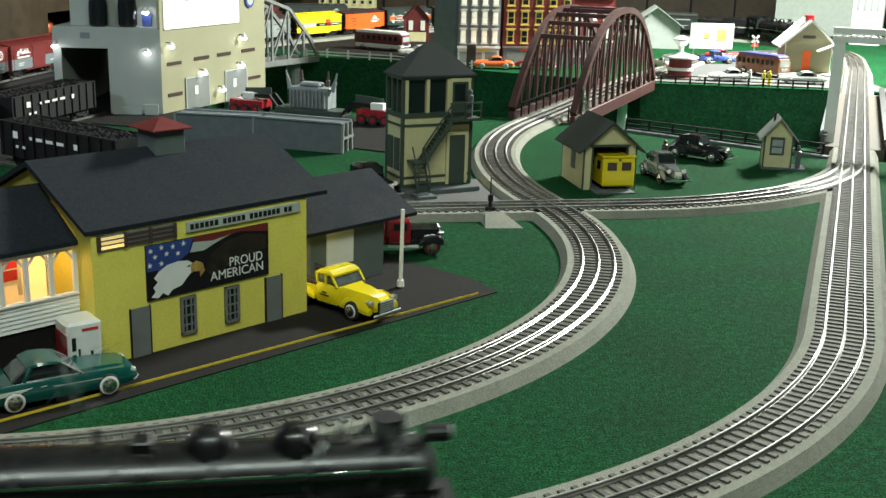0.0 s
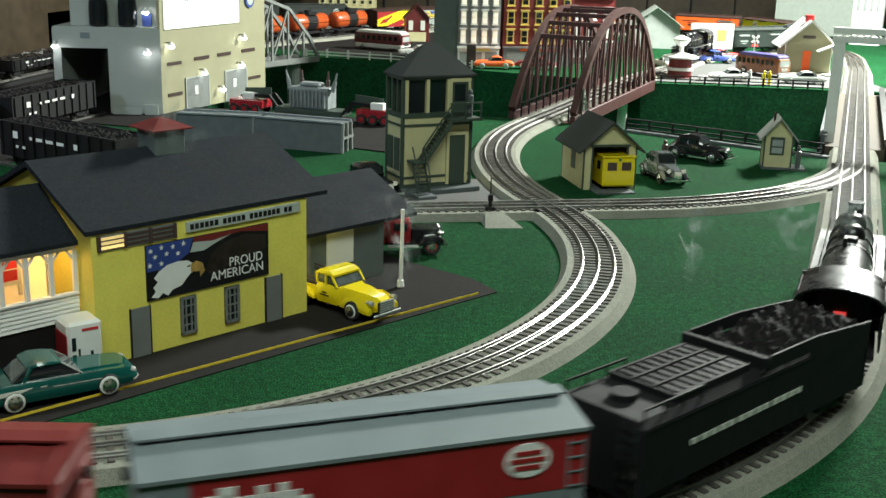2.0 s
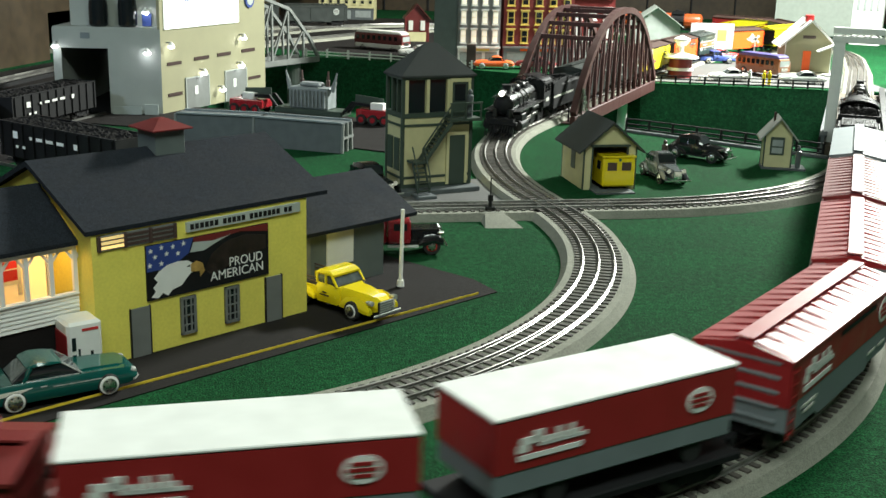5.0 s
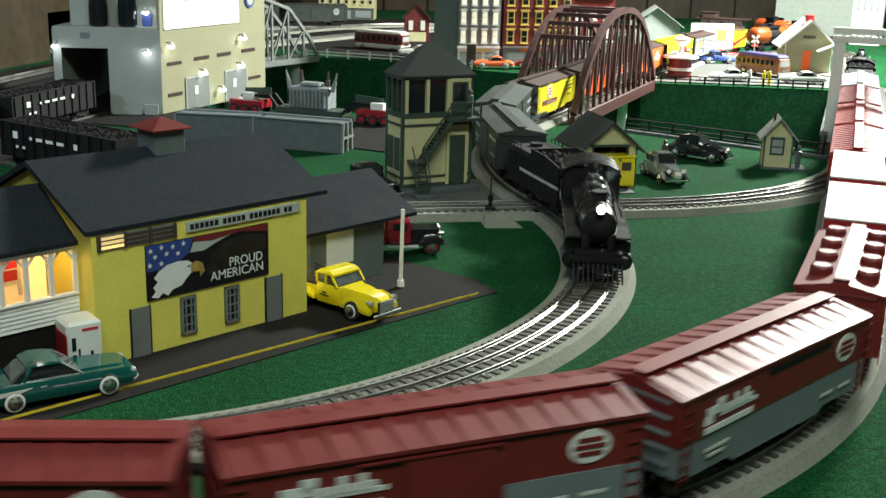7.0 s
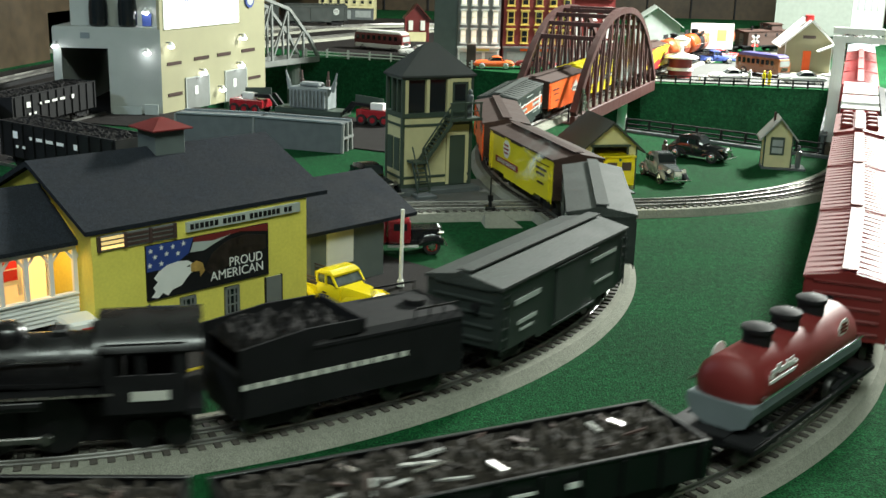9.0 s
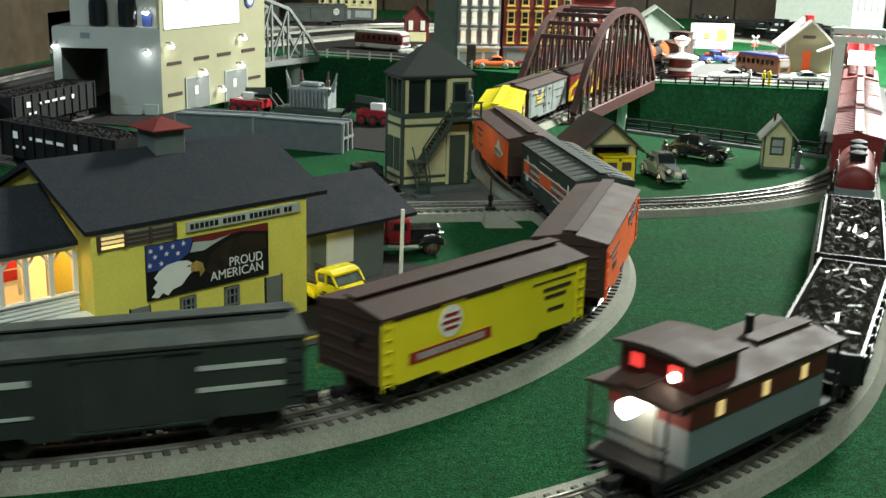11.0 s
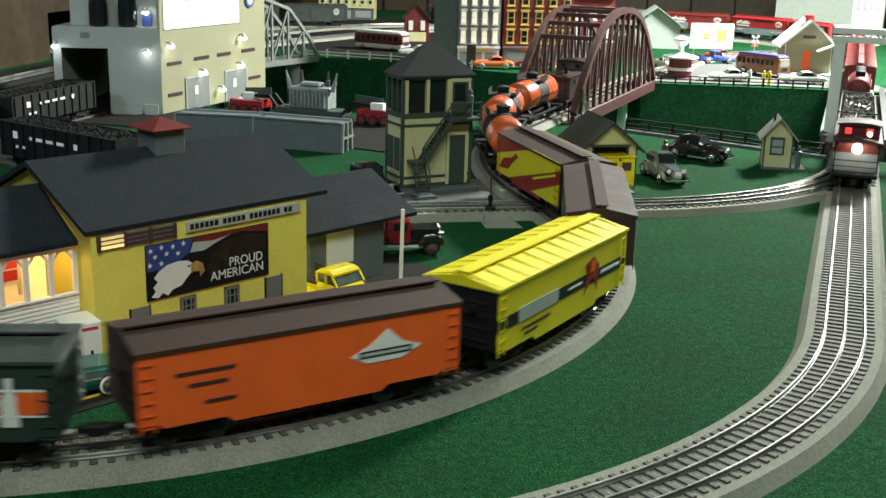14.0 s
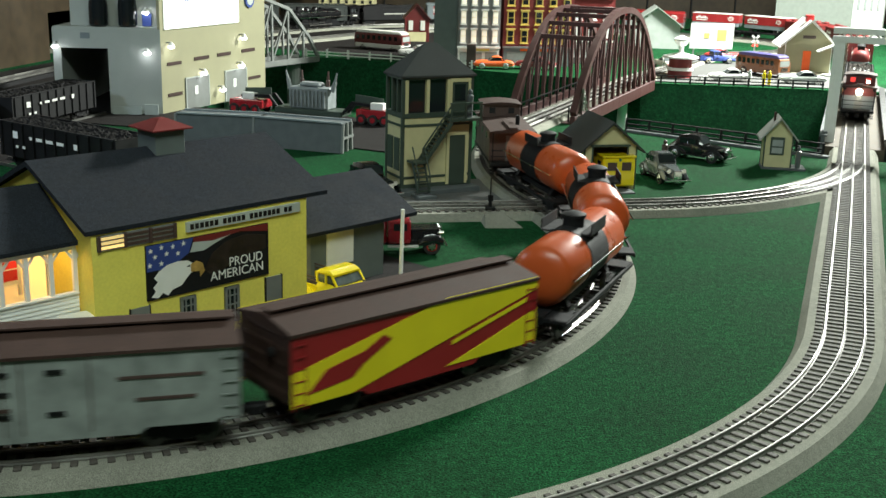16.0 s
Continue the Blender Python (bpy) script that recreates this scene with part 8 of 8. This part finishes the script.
# ---- the silver truss bridge behind the powerhouse ----
sb = thing("truss_bridge", "silver-grey truss bridge beside the powerhouse", "bridge", at_plan(-0.378, 3.020, 238.0))
for y in (-0.035, 0.035):
    pts_l = [(0.0, 0.004), (0.04, 0.060), (0.12, 0.135), (0.22, 0.165), (0.32, 0.172), (0.44, 0.165), (0.54, 0.130), (0.62, 0.004)]
    for (a, b), (c, d) in zip(pts_l[:-1], pts_l[1:]):
        part("upper_chord", Geo().bar((a, y, b), (c, y, d), 0.008), SILVER, sb)
    part("lower_chord", Geo().box(0, 0.62, y - 0.004, y + 0.004, -0.006, 0.008), SILVER, sb)
    for k in range(1, 10):
        x = 0.062 * k
        zt = float(np.interp(x, [p[0] for p in pts_l], [p[1] for p in pts_l]))
        part("vertical", Geo().box(x - 0.0025, x + 0.0025, y - 0.0025, y + 0.0025, 0.0, zt), SILVER, sb)
        xn = x + 0.062 if k < 5 else x - 0.062
        part("diagonal", Geo().bar((x, y, zt), (xn, y, 0.004), 0.0040), SILVER, sb)
part("deck", Geo().box(0, 0.62, -0.036, 0.036, -0.008, -0.002), GREYCARD, sb)
for x in (0.06, 0.30):
    part("pier", Geo().cyl((x, 0, DEEP), (x, 0, -0.008), 0.018, n=14), SILVER, sb, "pale round pier")

solid("road", Geo().prism([(-1.25, 3.62), (-0.02, 3.02), (-0.02, 4.62), (-1.25, 4.62)], 0.0003, 0.0009, "z"), ROADWAY, "dark card ground under the back sidings", "road", kind="structure")

# ---- the town ----
YELTRIM = mat("yellow_window_trim", (0.80, 0.62, 0.16), 0.5, vary=0.05)
LITWHITE = mat("pale_lit_window", (1.0, 0.92, 0.72), 0.5, vary=0.0, emit=0.5)


def shop_house(label, at, w, d, high, wall, trim, pane, cols, floors, shop, sign=None, cornice=None, shop_glass=GLASSLT):
    t = thing("town_building", label, "building", at, group="shop houses")
    part("wall", Geo().box(0, w, 0, d, 0, high), wall, t)
    fh = 0.062
    part("shop_front", Geo().box(0.002, w - 0.002, -0.0020, 0, 0, 0.046), shop, t)
    for x0, x1 in ((0.06, 0.34), (0.42, 0.58), (0.66, 0.94)):
        part("shop_window", Geo().box(w * x0, w * x1, -0.0026, -0.0020, 0.004 if x0 == 0.42 else 0.010, 0.036), shop_glass, t)
    part("shop_cornice", Geo().box(-0.001, w + 0.001, -0.006, 0, 0.046, 0.051), cornice or trim, t)
    if sign:
        part("shop_sign", Geo().box(w * 0.25, w * 0.75, -0.0045, -0.002, 0.039, 0.0455), sign, t, "plain coloured shop sign")
    for fl in range(floors):
        z = 0.060 + fl * 0.048
        for c in range(cols):
            x = w * (c + 0.5) / cols
            ww = w / cols * 0.26
            wd = part("window", Geo().box(x - ww, x + ww, -0.0016, 0, z, z + 0.034), trim, t)
            part("pane", Geo().box(x - ww * 0.70, x + ww * 0.70, -0.0022, -0.0016, z + 0.003, z + 0.0155), pane, wd)
            part("pane", Geo().box(x - ww * 0.70, x + ww * 0.70, -0.0022, -0.0016, z + 0.0180, z + 0.0310), pane, wd)
            part("lintel", Geo().box(x - ww * 1.3, x + ww * 1.3, -0.0040, 0, z + 0.034, z + 0.0375), trim, wd)
            part("sill", Geo().box(x - ww * 1.2, x + ww * 1.2, -0.0040, 0, z - 0.0025, z), trim, wd)
    part("top_cornice", Geo().box(-0.002, w + 0.002, -0.008, d, high, high + 0.008, 0.001), cornice or trim, t)
    return t


shop_house("grey shop house with pale lit windows", at_plan(0.022, 2.935, 8.0), 0.112, 0.10, 0.260, TOWNGREY, WHITE, LITWHITE, 4, 3, WHITE, YELTRIM)
shop_house("dark red brick shop house with yellow window trim", at_plan(0.142, 2.965, 8.0), 0.186, 0.12, 0.250, BRICKRED, YELTRIM, GLASSDK, 5, 3, CARGREY, ORANGE, TOWNGREY)
shop_house("red shop house with white arched windows", at_plan(0.345, 3.22, 6.0), 0.125, 0.10, 0.170, DKRED, WHITE, WHITE, 3, 2, PALEGREY, None)
solid("town_building", Geo().box(-0.040, 0.020, 2.955, 3.06, 0, 0.26, 0.001), GREYWALL, "plain dark grey side of a tall shop house", "building", group="shop houses")
shop_house("pale yellow far factory with rows of windows", at_plan(-0.52, 4.50, 0.0), 0.22, 0.14, 0.240, CREAM, CREAM, GLASSDK, 7, 3, GREYCARD)
solid("dark_post", Geo().box(0.046, 0.070, 2.868, 2.886, 0, 0.062, 0.001), BROWNCAR, "dark brown square post by the shops", "post")
rh = gabled("red_house", "small red house with pale gable trim", at_plan(-0.140, 3.60, 5.0), 0.075, 0.08, 0.075, 0.115, MAROON, MAROON, 0.006, trim=DKRED)
part("yellow_door", Geo().box(0.008, 0.066, -0.002, 0, 0, 0.030), CREAM, rh)
for x in (0.010, 0.048):
    part("shutter", Geo().box(x, x + 0.014, -0.002, 0, 0.036, 0.066), OFFWHITE, rh)

PALEROOF = mat("pale_sage_roof", (0.34, 0.38, 0.34), 0.7, vary=0.08)
gabled("grey_house", "pale grey house with broad sage roof", at_plan(0.585, 3.62, -6.0), 0.150, 0.13, 0.075, 0.128, PALEGREY, PALEROOF, 0.012, trim=PALEGREY)
gabled("large_barn", "large pale cream far building", at_plan(1.265, 4.42, -18.0), 0.30, 0.20, 0.16, 0.23, PALEROOF, PALEROOF, 0.01, trim=PALEGREY)
wc = thing("white_cabin", "white tower building with tall windows", "building", at_plan(1.415, 4.00, -24))
part("wall", Geo().box(0, 0.10, 0, 0.10, 0, 0.24), WHITE, wc)
for k in range(4):
    part("window", Geo().box(0.012 + k * 0.022, 0.022 + k * 0.022, -0.002, 0, 0.12, 0.16), GLASSLT, wc)

# billboard
bb = thing("billboard", "bright white lit billboard", "billboard", at_plan(0.690, 3.235, 3.0))
part("board", Geo().box(0, 0.125, 0, 0.004, 0.036, 0.108), WHITE, bb)
part("orange_mark", Geo().box(0.040, 0.055, -0.0006, 0, 0.066, 0.080).box(0.078, 0.104, -0.0006, 0, 0.060, 0.090), YELTRIM, bb, "plain coloured shapes")
for x in (0.012, 0.110):
    part("leg", Geo().box(x - 0.002, x + 0.002, 0, 0.004, 0, 0.036), GREYDOOR, bb)

# the yellow station
stn = gabled("station_house", "yellow station house with white gable trim", at_plan(0.884, 2.965, -8.0), 0.118, 0.130, 0.083, 0.138, CREAMW, WHITE, 0.016, trim=WHITE)
for s in (0, 1):
    a = [(-0.018, 0.0745), (0.059, 0.1435), (0.059, 0.1375), (-0.012, 0.0735)]
    a = [(0.118 - x, z) for x, z in a] if s else a
    part("barge_board", Geo().prism(a, -0.020, -0.0165, "y"), WHITE, stn)
part("name_plate", Geo().box(0.042, 0.074, -0.002, 0, 0.094, 0.102), BROWNCAR, stn, "dark plain name plate")
part("door", Geo().box(0.046, 0.066, -0.002, 0, 0, 0.062), ORANGE, stn)
part("porch_roof", Geo().prism([(0.075, 0.066), (0.130, 0.090), (0.132, 0.087), (0.077, 0.063)], -0.05, -0.017, "y"), WHITE, stn)
part("red_finial", Geo().box(0.050, 0.068, 0.02, 0.05, 0.136, 0.152), RED, stn)
part("platform", Geo().box(-0.01, 0.130, -0.045, -0.0005, 0, 0.006), OFFWHITE, stn)


def coach_bus(name, label, at, low, high_, L=0.150, skirt=None):
    t = thing(name, label, "bus", at)
    h = L / 2
    part("body", loft([(-h, 0.022, 0.010, 0.046, 0.25), (-h + 0.010, 0.025, 0.008, 0.052, 0.22), (h - 0.010, 0.025, 0.008, 0.052, 0.22), (h, 0.023, 0.010, 0.044, 0.25)]), low, t, smooth=True)
    part("roof", loft([(-h + 0.004, 0.019, 0.046, 0.0515, 0.4), (-h + 0.012, 0.022, 0.046, 0.0555, 0.5), (h - 0.012, 0.022, 0.046, 0.0555, 0.5), (h - 0.004, 0.019, 0.046, 0.0510, 0.4)]), high_, t, smooth=True)
    for s in (-1, 1):
        for k in range(8):
            x = -h + 0.014 + k * (L - 0.034) / 7
            part("window", Geo().box(x - 0.005, x + 0.005, min(s * 0.0248, s * 0.0254), max(s * 0.0248, s * 0.0254), 0.030, 0.042), GLASSDK, t)
        for x in (-h + 0.030, h - 0.030):
            wheel_part(t, x, s * 0.022, 0.0100, 0.006, CHROME)
    if skirt:
        part("skirt", Geo().box(-h + 0.004, h + 0.0005, -0.0256, 0.0256, 0.007, 0.020, 0.002), skirt, t, "white lower band")
    part("windscreen", Geo().box(h - 0.001, h + 0.0006, -0.018, 0.018, 0.028, 0.042), GLASSLT, t)
    part("bumper", Geo().box(h, h + 0.003, -0.023, 0.023, 0.009, 0.014), CHROME, t)
    part("grille", Geo().box(h, h + 0.0012, -0.012, 0.012, 0.016, 0.025), CHROME, t)
    return t


BUSBROWN = mat("brown_orange_bus_paint", (0.22, 0.08, 0.03), 0.3, vary=0.05, coat=0.4)
BUSPURPLE = mat("blue_purple_bus_roof", (0.08, 0.07, 0.20), 0.35, vary=0.05)
coach_bus("bus", "brown and orange bus with a purple roof", at_plan(0.812, 2.905, -55.0, 0.002), BUSBROWN, BUSPURPLE, 0.140)
coach_bus("bus", "red and white passenger coach on the town road", at_plan(-0.195, 3.285, -30.0, 0.002), MAROON, OFFWHITE, 0.165, OFFWHITE)
hardtop("town_car", "red car parked in the town street", at_plan(0.800, 3.290, 20.0, 0.002), RED, CHROME, L=0.105)
hardtop("town_car", "orange-red car before the shops", at_plan(0.115, 2.885, 185.0, 0.002), ORANGE, CHROME, L=0.105)
hardtop("town_car", "pale car by the red house", at_plan(-0.085, 3.13, 190.0, 0.002), WHITE, CHROME, L=0.110)
hardtop("town_car", "pale blue car at the river railing", at_plan(0.865, 2.735, 178.0, 0.002), PALEGREY, CHROME, L=0.110)
hardtop("town_car", "white car at the river railing", at_plan(0.690, 2.745, 182.0, 0.002), WHITE, CHROME, L=0.100)
hardtop("town_car", "dark red car before the shops", at_plan(0.225, 2.90, 170.0, 0.002), DKRED, CHROME, L=0.105)
hardtop("town_car", "pale green car on the town street", at_plan(0.585, 3.02, 100.0, 0.002), OFFWHITE, CHROME, L=0.105)
pickup("town_truck", "dark blue and white truck by the billboard", at_plan(0.755, 3.175, 10.0, 0.002), BLUE)

# white and red drive-in stand
dr = thing("food_stand", "white and red round drive-in food stand", "kiosk", at_plan(0.578, 2.800))
part("kiosk", Geo().lathe((0, 0, 0), (0, 0, 0.050), [(0, 0.030), (1, 0.028)], 20), DKRED, dr, smooth=True)
part("counter", Geo().lathe((0, 0, 0.020), (0, 0, 0.027), [(0, 0.033), (1, 0.033)], 20), WHITE, dr)
part("roof", Geo().lathe((0, 0, 0.050), (0, 0, 0.062), [(0, 0.044), (0.35, 0.044), (1, 0.012)], 20), WHITE, dr, smooth=True)
part("sign_post", Geo().cyl((0, 0, 0.062), (0, 0, 0.080), 0.006, n=12), WHITE, dr)
part("sign_top", Geo().lathe((0, 0, 0.080), (0, 0, 0.104), [(0, 0.010), (0.5, 0.020), (0.7, 0.020), (1, 0.004)], 16), WHITE, dr, smooth=True)
for k in range(4):
    x = 0.045 + 0.028 * k
    tb = thing("picnic_table", "small white picnic table by the stand", "table", at_plan(0.578 + x, 2.735 + 0.004 * k), group="picnic tables")
    part("top", Geo().box(-0.011, 0.011, -0.007, 0.007, 0.012, 0.014), WHITE, tb)
    for sx in (-0.008, 0.008):
        part("leg", Geo().box(sx - 0.001, sx + 0.001, -0.005, 0.005, 0, 0.012), WHITE, tb)

# crossing sign
xs_ = thing("crossing_signal", "white crossbuck crossing sign", "signal", at_plan(0.868, 3.205))
part("mast", Geo().cyl((0, 0, 0), (0, 0, 0.075), 0.002, n=8), WHITE, xs_)
for a in (-45, 45):
    part("crossbuck", Geo().box(-0.014, 0.014, -0.003, -0.0015, -0.003, 0.003), WHITE, xs_, at=pose(0, 0, 0.070, 0, a, 0))
part("red_lamp", Geo().cyl((-0.006, -0.004, 0.052), (-0.006, 0, 0.052), 0.003, n=10).cyl((0.006, -0.004, 0.052), (0.006, 0, 0.052), 0.003, n=10), REDGLOW, xs_)

# parked grey freight cars on a back siding
pk = boxcar("parked grey boxcar with a round badge on the back siding", GREYCAR, GREYCAR, GREYCARROOF, marks=disc(0.07, 0.05, 0.011, PALEGREY, BROWNCAR, 1.0))
pk.matrix_basis = at_plan(-0.475, 3.98, 24.0, 0.0126)
pk2 = boxcar("parked grey boxcar on the back siding", GREYCAR, GREYCAR, GREYCAR)
pk2.matrix_basis = at_plan(-0.700, 3.87, 24.0, 0.0126)
st = thing("siding_track", "back siding track under parked boxcars", "track", at_plan(-0.60, 3.92, 24.0), group="siding tracks")
part("roadbed", Geo().sweep([(-0.5, 0), (0.30, 0)], ROADBED), BALLAST, st)
for y in (-GAUGE / 2, GAUGE / 2):
    part("rail", Geo().box(-0.5, 0.30, y - 0.0012, y + 0.0012, 0.0085, RAIL), STEEL, st)


# ---- smoke: thin crumpled veils that rise and drift ----
def smoke_puff(seed):
    rnd = random.Random(seed)
    g = Geo()
    n = 9
    for k in range(2):
        m = Euler((rnd.uniform(0, 6.28), rnd.uniform(-0.9, 0.9) + 1.57, rnd.uniform(0, 6.28))).to_matrix()
        o = Vector((rnd.uniform(-1, 1), rnd.uniform(-1, 1), rnd.uniform(-1, 1))) * 0.006
        v = []
        for i in range(n + 1):
            for j in range(n + 1):
                a, b = (i / n - 0.5) * 0.052, (j / n - 0.5) * 0.060
                z = 0.010 * noise.noise(Vector((a * 60 + seed * 3.1, b * 60, k * 2.7)))
                v.append(m @ Vector((a, b, z)) + o)
        g.add(v, [(i * (n + 1) + j, (i + 1) * (n + 1) + j, (i + 1) * (n + 1) + j + 1, i * (n + 1) + j + 1) for i in range(n) for j in range(n)])
    ob = solid("smoke_puff", g, SMOKE, "thin wisp of pale engine smoke in the air", "smoke", group="smoke wisps", smooth=True)
    ob.visible_shadow = False
    return ob


# (thing, train, time at which it leaves the stack, drift in x and y and rise, metres a second)
PUFFS = []
for k, t0 in enumerate((-2.6, -1.9, -1.3, -0.8, -0.45, -0.1, 0.25, 0.6, 1.0, 1.5, 2.0)):
    rnd = random.Random(100 + k)
    PUFFS.append((smoke_puff(k), "red", t0, (rnd.uniform(-0.012, 0.02), rnd.uniform(0.0, 0.03), rnd.uniform(0.014, 0.030))))
for k, t0 in enumerate((5.4, 6.1, 6.8, 7.5)):
    rnd = random.Random(200 + k)
    PUFFS.append((smoke_puff(40 + k), "reefer", t0, (rnd.uniform(-0.01, 0.01), rnd.uniform(0.0, 0.02), rnd.uniform(0.02, 0.035))))


# ---- what moves ----
RED_TIMES = [0.0, 0.8, 1.5, 2.0, 2.5, 3.0, 3.5, 4.0, 6.5, 8.5, 9.5, 10.5, 11.3, 14.5, 16.0]
RED_FRONT = [0.281, 0.560, 0.809, 0.987, 1.149, 1.325, 1.519, 1.717, 2.668, 3.4365, 3.810, 4.163, 4.432, 5.486, 5.974]
REEFER_TIMES = [0.0, 1.5, 2.5, 4.0, 6.3, 8.5, 9.0, 11.5, 12.5, 14.5, 16.0]
REEFER_FRONT = [-3.76, -3.10, -2.58, -1.905, -0.914, -0.163, 0.015, 0.786, 1.074, 1.682, 2.182]
STEPS = [0.25 * k for k in range(65)]


def motions():
    for train, line, times, fronts in ((TRAIN_RED, OUTER, RED_TIMES, RED_FRONT), (TRAIN_REEFER, INNER, REEFER_TIMES, REEFER_FRONT)):
        for ob, back, half in train:
            rows = []
            for t in STEPS:
                s = float(np.interp(t, times, fronts))
                if back is None:
                    # engines and tenders: origin at the front end; half holds the distance behind the train's front
                    base = s - half
                    a, b = line.at(base - 0.04), line.at(base - ((0.32 if train is TRAIN_RED else 0.22) if half == 0.0 else (0.21 if train is TRAIN_RED else 0.13)))
                    d = (a - b).normalized()
                    m = Matrix.Translation((*(a + d * 0.04), RAIL)) @ Matrix.Rotation(math.atan2(d.y, d.x), 4, "Z")
                else:
                    m = bogie_pose(line, s - back, half)
                rows.append((t, m))
            walk(ob, rows)
    for ob, which, t0, (dx, dy, dz) in PUFFS:
        line, times, fronts = (OUTER, RED_TIMES, RED_FRONT) if which == "red" else (INNER, REEFER_TIMES, REEFER_FRONT)
        v0 = (fronts[1] - fronts[0]) / (times[1] - times[0])
        rows = []
        for t in STEPS:
            tt = min(t, t0)
            s = float(np.interp(tt, times, fronts)) if tt >= 0 else fronts[0] + v0 * tt
            p = line.at(s - 0.052)
            age = max(0.0, t - t0)
            up = min(1.45, 0.050 + (0.045 * min(1.0, age / 0.4)) + dz * age + 0.16 * max(0.0, age - 1.8) ** 2)
            rows.append((t, Matrix.Translation((p.x + dx * age, p.y + dy * age, RAIL + up)) @ pose(0, 0, 0, 0, 0, 8.0 * age)))
        walk(ob, rows)
    for wheels, rods, radius, which in TURNING:
        times, fronts = (RED_TIMES, RED_FRONT) if which == "red" else (REEFER_TIMES, REEFER_FRONT)
        steps = [16.0 * k / 240 for k in range(241)]
        angles = [float(np.interp(t, times, fronts)) / radius for t in steps]
        for w in wheels:
            x, z = w.location.x, w.location.z
            walk(w, [(t, Matrix.Translation((x, 0, z)) @ Matrix.Rotation(a, 4, "Y")) for t, a in zip(steps, angles)])
        for r in rods:
            walk(r, [(t, Matrix.Translation((0.008 * math.cos(a), 0, radius - 0.008 * math.sin(a)))) for t, a in zip(steps, angles)])


motions()
